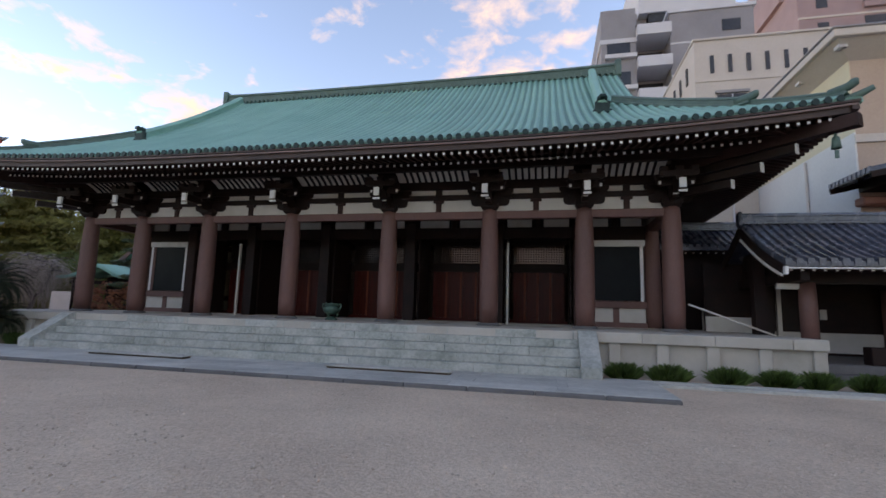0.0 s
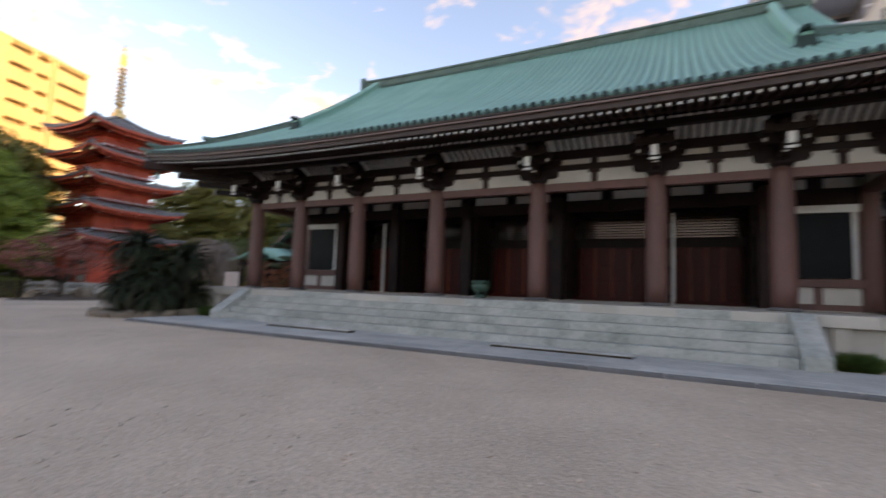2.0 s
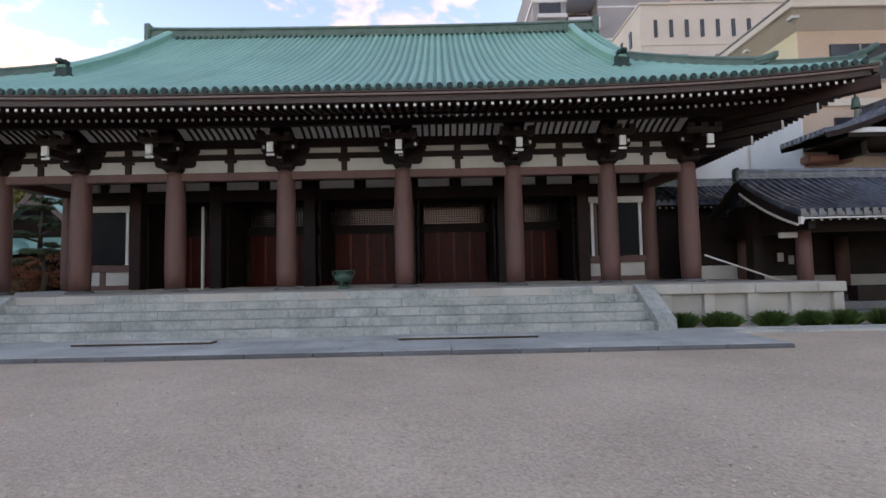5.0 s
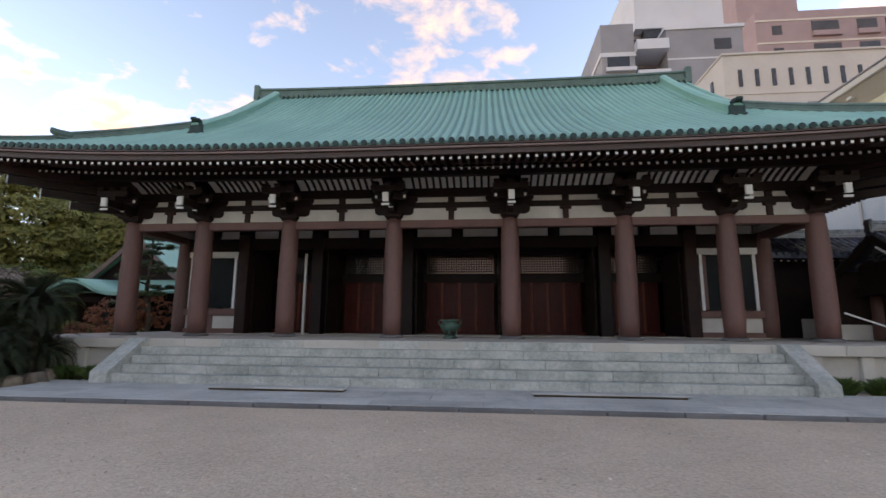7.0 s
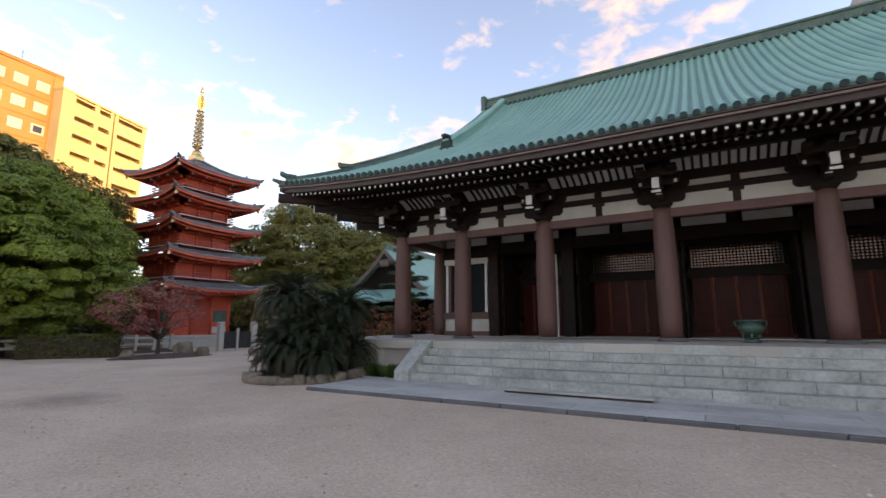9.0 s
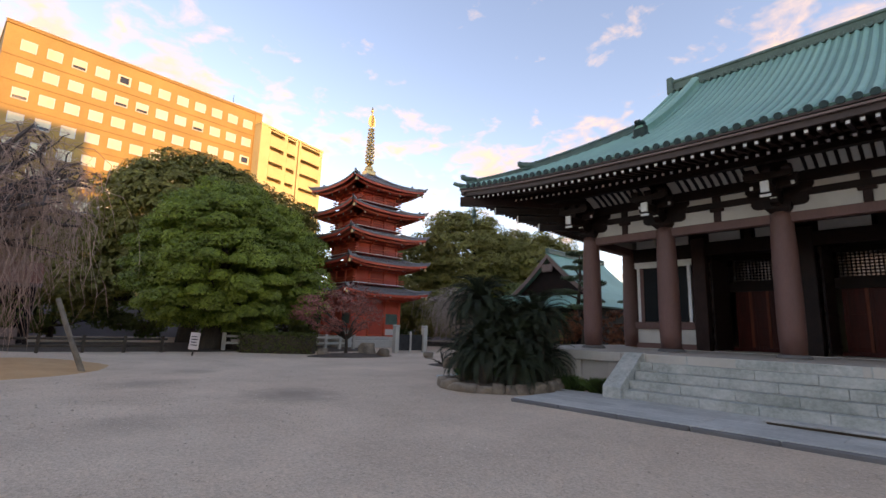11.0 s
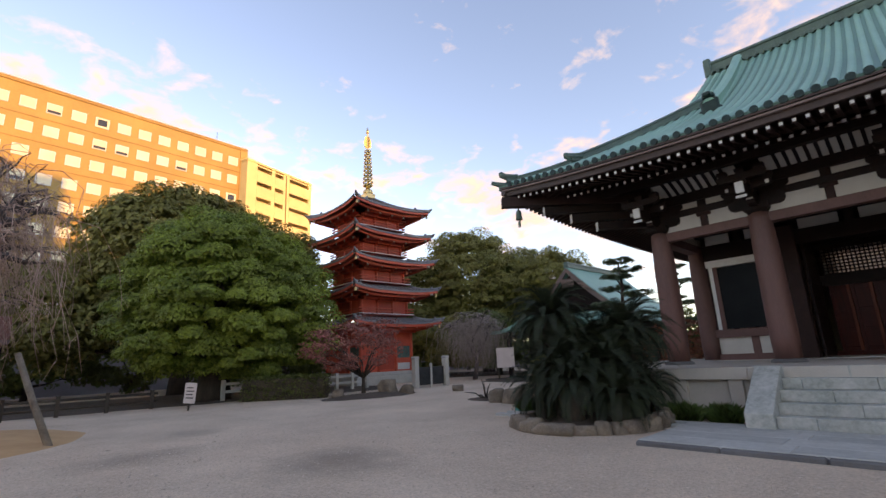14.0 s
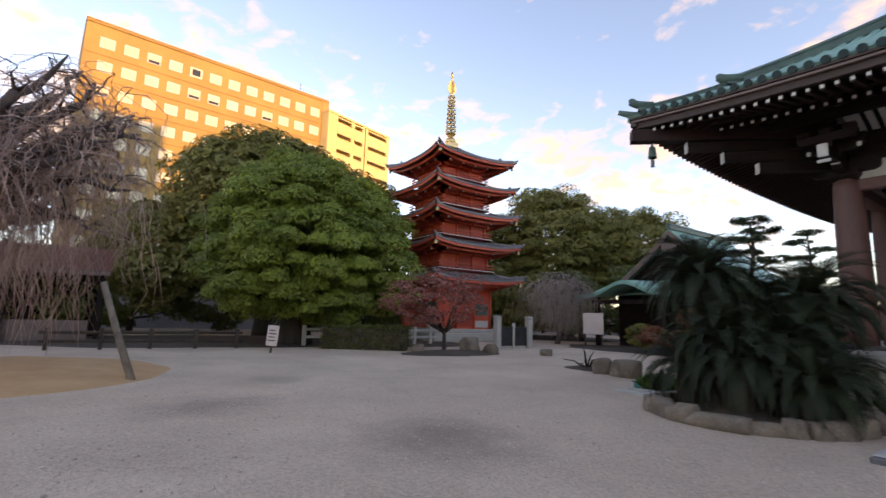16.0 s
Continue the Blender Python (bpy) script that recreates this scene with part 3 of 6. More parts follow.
pts = [(CX + o, RY, 11.76 + 0.1 * (abs(o) / 9.8) ** 3) for o in np.linspace(-9.85, 9.85, 31)]
hp("main_ridge", sweep(bmesh.new(), pts, RS), COPPER_D, "weathered dark green ridge", roof)
n = 80
bm = bmesh.new()
for k in range(n):
    o = -9.6 + 19.2 * k / (n - 1)
    for s in (-1, 1):
        box(bm, CX + o - 0.05, CX + o + 0.05, RY + s * 0.33 - 0.09, RY + s * 0.33 + 0.09, 11.66, 11.82)
tagged(hp("ridge_tiling", bm, COPPER_D, parent=roof), kind="stuff")
for side in (-1, 1):
    hp("ridge_end_ornament", bx(CX + side * 9.75 - 0.1, CX + side * 9.75 + 0.16, RY - 0.3, RY + 0.3, 11.7, 12.48, bev=0.05), COPPER_D, parent=roof)
    pts = [(CX + side * (8.42 + 0.25 * (s - 3) / 6), EY + s, roof_z(s, 8.4) + 0.0) for s in np.linspace(3.0, 8.9, 16)]
    hp("descending_ridge", sweep(bmesh.new(), pts, small(RS, 0.72)), COPPER, parent=roof)
    # demon-face end tile kept as a plain moulded block
    bm = bmesh.new()
    x0 = CX + side * 8.42
    box(bm, x0 - 0.22, x0 + 0.22, EY + 2.84, EY + 3.02, 7.42, 7.86, bev=0.05)
    box(bm, x0 - 0.15, x0 + 0.15, EY + 2.82, EY + 3.04, 7.84, 8.02, bev=0.05)
    box(bm, x0 - 0.28, x0 + 0.28, EY + 2.86, EY + 2.98, 7.4, 7.58, bev=0.03)
    box(bm, x0 - 0.1, x0 + 0.1, EY + 2.7, EY + 2.86, 7.88, 8.0, bev=0.03)
    hp("ridge_end_tile", bm, TILE_END, "dark moulded ridge-end tile", roof)
    for f0, f1, k, dz in ((0.33, 0.98, 0.52, 0.0), (0.03, 0.36, 0.36, 0.0)):
        pts = []
        for f in np.linspace(f0, f1, 14):
            u = 4.6 * f
            pts.append((CX + side * (EX - u), EY + u * 0.995, roof_z(u, EX - u) + 0.0))
        pts[0] = (pts[0][0], pts[0][1], pts[0][2] + 0.1)
        hp("hip_ridge", sweep(bmesh.new(), pts, small(RS, k)), COPPER_D, parent=roof)
        x, y, z = pts[0]
        hp("hip_end_tile", tube(bmesh.new(), [(x - side * 0.25, y + 0.25, z + 0.12), (x, y, z + 0.15), (x + side * 0.09, y - 0.09, z + 0.22), (x + side * 0.11, y - 0.11, z + 0.29)], [0.15 * k / 0.6, 0.16 * k / 0.6, 0.1, 0.05], 8), COPPER_D, parent=roof)
    x, y, z = CX + side * (EX + 0.02), EY + 0.02, roof_z(0, EX)
    hp("corner_tip", tube(bmesh.new(), [(x - side * 0.3, y + 0.3, z), (x, y, z + 0.06), (x + side * 0.17, y - 0.16, z + 0.13)], [0.085, 0.08, 0.06], 8), COPPER_D, parent=roof)

# window wall of the end bays, recessed doors in the five middle bays
def wx(side, a, b):
    return sorted((CX + side * a, CX + side * b))


for side in (-1, 1):
    a, b = wx(side, 8.06, 10.06)
    mid = (a + b) / 2
    win = hp("window", bx(a + 0.32, b - 0.2, WY - 0.02, WY + 0.04, 1.90, 3.74), BLACK, "dark window panel in a white frame")
    hp("window_head", bx(a, b, WY - 0.07, WY + 0.05, 3.76, 3.97), WHITE, parent=win)
    for c in (a + 0.1, b - 0.2):
        hp("window_jamb", bx(c, c + 0.1, WY - 0.065, WY + 0.05, 1.88, 3.76), WHITE, parent=win)
    hp("window_stop", bx(a + 0.2, a + 0.32, WY - 0.05, WY + 0.05, 1.88, 3.76), COLUMN, parent=win)
    hp("window_sill", bx(a - 0.2, b + 0.2, WY - 0.14, WY + 0.05, 1.64, 1.88, bev=0.01), COLUMN, parent=win)
    hp("skirting_beam", bx(a, b, WY - 0.1, WY + 0.05, PZ, 1.17), COLUMN)
    hp("skirting_strut", bx(mid - 0.1, mid + 0.1, WY - 0.06, WY + 0.05, 1.17, 1.64), COLUMN)
    for c0, c1 in ((a + 0.05, mid - 0.1), (mid + 0.1, b - 0.05)):
        hp("plaster_panel", bx(c0, c1, WY - 0.03, WY + 0.04, 1.17, 1.64), PLASTER)
    hp("lintel", bx(a, b, WY - 0.08, WY + 0.05, 3.97, 4.45), DARK)
    c0, c1 = wx(side, 5.38, 5.45)
    hp("plaster_edge", bx(c0, c1, WY - 0.35, WY - 0.25, PZ, 3.85), PLASTER)
    # wall along the side of the hall
    c0, c1 = wx(side, 10.16, 10.36)
    hp("side_wall", bx(c0, c1, WY + 0.2, 25.8, PZ, 5.2), PLASTER)
    for y in (18.5, 21, 23.5, 25.6):
        c0, c1 = wx(side, 10.1, 10.45)
        hp("side_post", bx(c0, c1, y - 0.18, y + 0.18, PZ, 5.2), COLUMN)
    c0, c1 = wx(side, 10.12, 10.42)
    hp("side_rail", bx(c0, c1, WY + 0.2, 25.8, 1.6, 1.85), COLUMN)
    hp("side_beam", bx(c0, c1, CY, 25.8, 4.25, 4.49), COLUMN)
    hp("upper_side_wall", bx(c0 + 0.1, c1 - 0.1, CY, 25.8, 4.49, 6.3), PLASTER)
    hp("upper_side_beam", bx(c0, c1, CY, 25.8, 5.0, 5.47), DARK)
hp("back_wall", bx(CX - 10.3, CX + 10.3, 25.8, 26.0, PZ, 6.4), PLASTER)
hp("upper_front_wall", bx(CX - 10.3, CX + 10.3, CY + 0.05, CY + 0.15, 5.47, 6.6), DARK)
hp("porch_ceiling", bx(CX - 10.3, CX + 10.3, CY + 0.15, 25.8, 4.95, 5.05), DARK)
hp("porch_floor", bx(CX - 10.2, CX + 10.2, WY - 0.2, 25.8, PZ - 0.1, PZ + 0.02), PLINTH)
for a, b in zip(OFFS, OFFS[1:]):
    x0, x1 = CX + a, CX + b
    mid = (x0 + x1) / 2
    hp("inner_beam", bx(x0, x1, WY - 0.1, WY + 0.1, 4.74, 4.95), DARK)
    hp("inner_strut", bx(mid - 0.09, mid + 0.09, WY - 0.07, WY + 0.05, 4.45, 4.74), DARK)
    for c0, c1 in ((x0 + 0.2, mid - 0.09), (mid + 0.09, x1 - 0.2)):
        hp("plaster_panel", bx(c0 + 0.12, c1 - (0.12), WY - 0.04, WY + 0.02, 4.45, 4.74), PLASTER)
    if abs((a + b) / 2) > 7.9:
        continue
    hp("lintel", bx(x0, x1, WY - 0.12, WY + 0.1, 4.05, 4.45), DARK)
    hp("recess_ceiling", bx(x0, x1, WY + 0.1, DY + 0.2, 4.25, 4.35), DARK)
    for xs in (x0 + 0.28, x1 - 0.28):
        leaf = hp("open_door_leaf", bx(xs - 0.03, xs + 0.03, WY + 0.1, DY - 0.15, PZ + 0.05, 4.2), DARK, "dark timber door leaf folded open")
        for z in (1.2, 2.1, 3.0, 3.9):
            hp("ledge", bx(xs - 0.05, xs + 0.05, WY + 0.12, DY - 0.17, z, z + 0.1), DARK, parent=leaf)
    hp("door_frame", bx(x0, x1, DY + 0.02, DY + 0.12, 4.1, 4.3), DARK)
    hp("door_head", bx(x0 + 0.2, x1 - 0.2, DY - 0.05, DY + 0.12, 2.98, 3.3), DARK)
    hp("threshold", bx(x0 + 0.2, x1 - 0.2, DY - 0.12, DY + 0.12, PZ, PZ + 0.14), REDWOOD)
    w0, w1 = x0 + 0.42, x1 - 0.42
    bm = bx(w0, w1, -0.005, 0.005, 0, 0.8)
    # lean added to the pane so its reflection clears the eave
    bmesh.ops.transform(bm, matrix=Matrix.Translation((0, DY + 0.06, 3.3)) @ Matrix.Rotation(radians(2.2), 4, "X"), verts=bm.verts)
    hp("transom_pane", bm, PANE, "dark glass behind the lattice, tilted to mirror the low sky")
    bm = bmesh.new()
    nx = round((w1 - w0) / 0.1)
    for k in range(nx + 1):
        xx = w0 + (w1 - w0) * k / nx
        box(bm, xx - 0.016, xx + 0.016, DY - 0.01, DY + 0.015, 3.3, 4.1)
    for k in range(9):
        zz = 3.32 + 0.095 * k
        box(bm, w0, w1, DY - 0.008, DY + 0.013, zz - 0.016, zz + 0.016)
    hp("transom_lattice", bm, DARK)
    n = 4
    for k in range(n):
        c0 = w0 + (w1 - w0) * k / n
        c1 = w0 + (w1 - w0) * (k + 1) / n
        d = hp("door_panel", bx(c0 + 0.005, c1 - 0.005, DY + (0.04 if k in (0, 3) else 0.0), DY + (0.09 if k in (0, 3) else 0.05), PZ + 0.14, 2.98), REDWOOD, "red-brown lacquered timber door")
        dy = DY + (0.04 if k in (0, 3) else 0.0)
        for s0, s1 in ((c0 + 0.005, c0 + 0.09), (c1 - 0.09, c1 - 0.005)):
            hp("stile", bx(s0, s1, dy - 0.025, dy, PZ + 0.14, 2.98, bev=0.006), REDWOOD_L if (k, s0 > c0 + 0.1) in ((0, True), (1, True), (2, True)) else REDWOOD, parent=d)
        for z in (PZ + 0.14, 1.65, 2.2, 2.86):
            hp("door_rail", bx(c0 + 0.09, c1 - 0.09, dy - 0.02, dy, z, z + 0.11, bev=0.006), REDWOOD, parent=d)

# ---- paving ----
pv = thing("paving", "blue-grey granite paving in front of the steps", "paving", kind="structure")
me_cache = {}
def slab(parent, x0, x1, y0, y1, z0, z1, mat, bev=0.01, name="paving_slab"):
    key = (round(x1 - x0, 3), round(y1 - y0, 3), round(z1 - z0, 3), mat.name)
    if key not in me_cache:
        me_cache[key] = mesh(name, box(bmesh.new(), 0, x1 - x0, 0, y1 - y0, 0, z1 - z0, bev=bev), mat)
    part(name, me_cache[key], None, parent, m=Matrix.Translation((x0, y0, z0)))


PV0, PV1, PF = -11.0, 6.9, 7.78
nk = 15
wk = (PV1 - PV0) / nk
for k in range(nk):
    # dark stone colour carries the shade and dirt of the kerb's front face
    slab(pv, PV0 + k * wk, PV0 + (k + 1) * wk - 0.012, PF, PF + 0.1, -0.13, 0.022, KERB, 0.02, "kerb_stone")
rows_y = [PF + 0.11, 8.45, 9.0, 9.5, 10.0]
for r, (y0, y1) in enumerate(zip(rows_y, rows_y[1:])):
    nn = (9, 10, 9, 10)[r]
    ww = (PV1 - PV0) / nn
    for k in range(nn):
        slab(pv, PV0 + k * ww, PV0 + (k + 1) * ww - 0.008, y0, y1 - 0.008, -0.13, 0.03 + (0.002 if (k + r) % 3 else 0.0), PAVE, 0.006)
for x0 in (-6.75, -0.15):
    # dark recessed plinth added to paint the shade under the slab's front edge
    slab(pv, x0 + 0.04, x0 + 2.86, 9.14, 9.40, 0.03, 0.075, SOIL, 0.005, "drain_bed")
    slab(pv, x0, x0 + 2.9, 9.08, 9.42, 0.075, 0.105, PAVE, 0.008, "raised_slab")
for side in (-1, 1):
    a, b = wx(side, 8.0, 12.6)
    if side > 0:
        a, b = CX + 8.0, CX + 18.0
    else:
        a, b = CX - 13.5, CX - 8.0
    slab(pv, a, b, 9.75, 9.95, -0.13, 0.01, PAVE, 0.01, "gutter_kerb")
    slab(pv, a, b, 10.2, 10.36, -0.13, 0.01, PAVE, 0.01, "gutter_kerb")
    slab(pv, a, b, 9.95, 10.2, -0.16, -0.047, SOIL, 0.01, "gutter_bed")
    slab(pv, a, b, 10.36, PY + 0.02, -0.16, -0.035, GRAVEL, 0.01, "planting_bed")

# ---- more materials ----
HOTEL = surf("tan_brick_facade", (0.33, 0.20, 0.065), (0.46, 0.29, 0.10), 0.8, 0.25, 6, 0.1)
HOTEL_BAND = surf("tan_brick_band", (0.26, 0.155, 0.05), (0.37, 0.23, 0.08), 0.8, 0.25, 6, 0.1)
# pale yellow stands in for low sun mirrored in the hotel windows
GLINT = surf("sun_glint_pane", (0.62, 0.55, 0.38), (0.78, 0.70, 0.50), 0.6, 0.6, 5, 0.0, vary=0.1)
CREAM = surf("cream_render", (0.52, 0.45, 0.40), (0.65, 0.57, 0.51), 0.85, 0.3, 10, 0.05)
YELLOW = surf("yellow_wall", (0.62, 0.47, 0.22), (0.74, 0.58, 0.28), 0.85, 0.3, 10, 0.05)
GREY = surf("grey_concrete", (0.23, 0.215, 0.225), (0.34, 0.32, 0.33), 0.8, 0.3, 10, 0.05)
GREY_L = surf("pale_panel", (0.55, 0.53, 0.54), (0.66, 0.64, 0.65), 0.7, 0.3, 10, 0.03)
PINK = surf("pink_brown_tile_wall", (0.29, 0.19, 0.19), (0.39, 0.265, 0.26), 0.7, 0.4, 12, 0.05)
TAN = surf("tan_wall", (0.46, 0.33, 0.26), (0.58, 0.43, 0.34), 0.85, 0.4, 12, 0.05)
PALE_Y = surf("pale_yellow_render", (0.60, 0.52, 0.36), (0.72, 0.63, 0.45), 0.85, 0.4, 12, 0.05)
PALE_W = surf("off_white_render", (0.62, 0.60, 0.58), (0.76, 0.74, 0.71), 0.85, 0.25, 8, 0.05)
GLASS = surf("window_glass", (0.02, 0.022, 0.026), (0.05, 0.052, 0.06), 0.1, 0.5, 5, 0.0)
TILE = surf("grey_roof_tile", (0.035, 0.04, 0.055), (0.105, 0.12, 0.155), 0.27, 1.5, 14, 0.15, vary=0.1)
PAG_TILE = surf("pale_grey_tile", (0.13, 0.125, 0.13), (0.24, 0.23, 0.235), 0.5, 1.5, 14, 0.15)
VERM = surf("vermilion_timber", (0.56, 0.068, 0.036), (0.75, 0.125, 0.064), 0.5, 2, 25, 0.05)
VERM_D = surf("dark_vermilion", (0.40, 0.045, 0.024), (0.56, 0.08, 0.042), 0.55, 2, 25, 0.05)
REDB = surf("dull_red_sheet", (0.22, 0.075, 0.05), (0.34, 0.125, 0.085), 0.6, 1.2, 20, 0.05)
GOLD = surf("gilded_metal", (0.72, 0.48, 0.20), (0.88, 0.64, 0.32), 0.35, 4, 30, 0.05, metal=1.0)
BARK = surf("bark", (0.03, 0.022, 0.016), (0.10, 0.075, 0.055), 0.9, 3, 25, 0.8, stretch=(1, 1, 0.3))
CHERRY = surf("cherry_bark", (0.06, 0.045, 0.042), (0.17, 0.13, 0.12), 0.85, 3, 25, 0.6)
TWIG = surf("weeping_twig", (0.40, 0.24, 0.19), (0.64, 0.43, 0.35), 0.85, 3, 25, 0.2, island=0.25)
TWIG_G = surf("bare_twig", (0.36, 0.28, 0.25), (0.56, 0.46, 0.40), 0.85, 3, 25, 0.2, island=0.25)
LEAF_A = surf("broad_leaf", (0.075, 0.135, 0.016), (0.33, 0.40, 0.055), 0.5, 0.45, 4, 0.0, island=0.28, mix2=0.5)
LEAF_B = surf("dark_leaf", (0.085, 0.115, 0.026), (0.16, 0.20, 0.048), 0.55, 0.3, 6, 0.0, island=0.18, mix2=0.5)
LEAF_C = surf("olive_leaf", (0.15, 0.155, 0.036), (0.29, 0.26, 0.065), 0.55, 0.3, 6, 0.0, island=0.18, mix2=0.5)
LEAF_R = surf("red_maple_leaf", (0.27, 0.085, 0.07), (0.46, 0.18, 0.14), 0.6, 0.8, 8, 0.0, island=0.35)
LEAF_O = surf("russet_leaf", (0.19, 0.065, 0.035), (0.34, 0.125, 0.06), 0.6, 0.8, 8, 0.0, island=0.35)
PINE = surf("pine_needle", (0.03, 0.06, 0.025), (0.07, 0.12, 0.045), 0.6, 0.8, 8, 0.0, island=0.35)
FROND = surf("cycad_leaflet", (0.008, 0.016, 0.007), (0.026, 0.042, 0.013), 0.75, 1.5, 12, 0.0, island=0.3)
GRASS = surf("dwarf_grass", (0.035, 0.08, 0.018), (0.085, 0.15, 0.035), 0.6, 2, 12, 0.0, island=0.4)
SIGN = surf("sign_board", (0.60, 0.50, 0.45), (0.70, 0.60, 0.54), 0.6, 2, 20, 0.02)
INK = surf("sign_ink", (0.05, 0.04, 0.04), (0.09, 0.07, 0.07), 0.6, 2, 20, 0.0)
IRON = surf("dark_iron", (0.03, 0.032, 0.035), (0.07, 0.072, 0.075), 0.45, 3, 30, 0.1, metal=0.6)
TEALP = surf("teal_plastic", (0.02, 0.22, 0.20), (0.04, 0.32, 0.29), 0.4, 3, 30, 0.0)


for lm in (LEAF_A, LEAF_B, LEAF_C, LEAF_R, LEAF_O, GRASS):
    nt = lm.node_tree
    b = nt.nodes["Principled BSDF"]
    tl = nt.nodes.new("ShaderNodeBsdfTranslucent")
    nt.links.new(b.inputs["Base Color"].links[0].from_socket, tl.inputs["Color"])
    mx = nt.nodes.new("ShaderNodeMixShader")
    mx.inputs["Fac"].default_value = 0.3
    nt.links.new(b.outputs[0], mx.inputs[1])
    nt.links.new(tl.outputs[0], mx.inputs[2])
    nt.links.new(mx.outputs[0], nt.nodes["Material Output"].inputs["Surface"])

# ---- leaves and limbs ----
def leaf_mesh(name, pts, nrm, size, mat, seed, aspect=0.55):
    """Small four-cornered leaves at the points, each its own island."""
    g = np.random.default_rng(seed)
    n = len(pts)
    d = g.normal(size=(n, 3))
    nr = nrm + g.normal(size=(n, 3)) * 0.32
    nr /= np.linalg.norm(nr, axis=1, keepdims=True) + 1e-9
    a = np.cross(nr, d)
    a /= np.linalg.norm(a, axis=1, keepdims=True) + 1e-9
    b = np.cross(nr, a)
    s = size * g.uniform(0.6, 1.35, (n, 1))
    v = np.stack([pts - a * s, pts + b * s * aspect + nr * s * 0.15, pts + a * s, pts - b * s * aspect + nr * s * 0.15], 1).reshape(-1, 3)
    me = bpy.data.meshes.new(name)
    f = np.arange(4 * n).reshape(n, 4)
    me.from_pydata(v.tolist(), [], f.tolist())
    me.materials.append(mat)
    return me


def crown_points(blobs, clumps, per, spread, seed, flat=0.6, shell=0.55, gap=0.0):
    """Lumps of foliage over the blobs, each with its leaves over its own skin."""
    g = np.random.default_rng(seed)
    vol = np.array([(b[3] * b[4] * b[5]) ** 0.7 for b in blobs])
    which = g.choice(len(blobs), clumps, p=vol / vol.sum())
    B = np.array(blobs)[which]
    d = g.normal(size=(clumps, 3))
    d /= np.linalg.norm(d, axis=1, keepdims=True)
    r = g.uniform(shell, 1.0, (clumps, 1)) ** 0.5
    c = B[:, :3] + d * r * B[:, 3:]
    if gap:
        kept = []
        for k in range(clumps):
            if all(np.sum((c[k] - c[j]) ** 2) > gap * gap for j in kept):
                kept.append(k)
        c, d, clumps = c[kept], d[kept], len(kept)
    size = spread * g.uniform(0.6, 1.5, (clumps, 1, 1))
    e = g.normal(size=(clumps, per, 3))
    e /= np.linalg.norm(e, axis=2, keepdims=True)
    e[:, :, 2] = np.where(e[:, :, 2] < -0.3, -e[:, :, 2], e[:, :, 2])
    rr = g.uniform(0.72, 1.06, (clumps, per, 1))
    pts = c[:, None, :] + e * rr * size * np.array([1.0, 1.0, flat])
    nr = e * 0.9 + d[:, None, :] * 0.25 + np.array([0, 0, 0.25])
    return pts.reshape(-1, 3), nr.reshape(-1, 3), c


def limbs(parent, base, r0, targets, seed, rise=0.4):
    g = random.Random(seed)
    base = Vector(base)
    for tg in targets:
        tg = Vector(tg)
        k = base.lerp(tg, 0.35)
        k.z = base.z + (tg.z - base.z) * (0.35 + rise * 0.5)
        m = base.lerp(tg, 0.7) + Vector((g.uniform(-0.3, 0.3), g.uniform(-0.3, 0.3), g.uniform(0, 0.4)))
        L = r0 * g.uniform(0.35, 0.6)
        part("limb", tube(bmesh.new(), [base, k, m, tg], [L, L * 0.75, L * 0.5, L * 0.15], 6), BARK, parent)


def tree(name, label, base, trunk, r, blobs, clumps, per, spread, size, mat, seed, group="", nl=14, crown_name="crown", gap=0.0, flat=0.6):
    t = thing(name, label, "tree", base, group)
    inv = Matrix.Translation(-Vector(base))
    bl = [(b[0] - base[0], b[1] - base[1], b[2] - base[2], b[3], b[4], b[5]) for b in blobs]
    pts, nr, c = crown_points(bl, clumps, per, spread, seed, flat=flat, gap=gap)
    keep = pts[:, 2] > 0.05
    part(crown_name, leaf_mesh(crown_name, pts[keep], nr[keep], size, mat, seed), None, t)
    bm = bmesh.new()
    tube(bm, [(0, 0, -0.1), (r * 0.2, 0, trunk * 0.3), (-r * 0.2, r * 0.2, trunk * 0.7), (0, 0, trunk)], [r * 1.35, r, r * 0.9, r * 0.8], 10)
    part("trunk", bm, BARK, t)
    g = random.Random(seed)
    limbs(t, (0, 0, trunk * 0.85), r, [tuple(c[g.randrange(len(c))] * 0.9) for _ in range(nl)], seed)
    return t


# ---- clouds: a thin broken sheet high over the town ----
cl = bpy.data.materials.new("cloud")
cl.use_nodes = True
nt = cl.node_tree
nt.nodes.remove(nt.nodes["Principled BSDF"])
geo = nt.nodes.new("ShaderNodeNewGeometry")
mp = nt.nodes.new("ShaderNodeMapping")
mp.inputs["Scale"].default_value = (0.0021, 0.0021, 0.0021)
mp.inputs["Location"].default_value = (3.1, 1.7, 0.0)
nt.links.new(geo.outputs["Position"], mp.inputs["Vector"])
n1 = node(nt, "ShaderNodeTexNoise", Scale=6.4, Detail=9.0, Roughness=0.56, Distortion=0.25)
n2 = node(nt, "ShaderNodeTexNoise", Scale=0.8, Detail=2.0)
for n in (n1, n2):
    nt.links.new(mp.outputs["Vector"], n.inputs["Vector"])
add = nt.nodes.new("ShaderNodeMath")
add.operation = "ADD"
nt.links.new(n1.outputs["Fac"], add.inputs[0])
nt.links.new(n2.outputs["Fac"], add.inputs[1])
cr = nt.nodes.new("ShaderNodeValToRGB")
cr.color_ramp.elements[0].position, cr.color_ramp.elements[1].position = 0.53, 0.645
half = nt.nodes.new("ShaderNodeMath")
half.operation = "MULTIPLY"
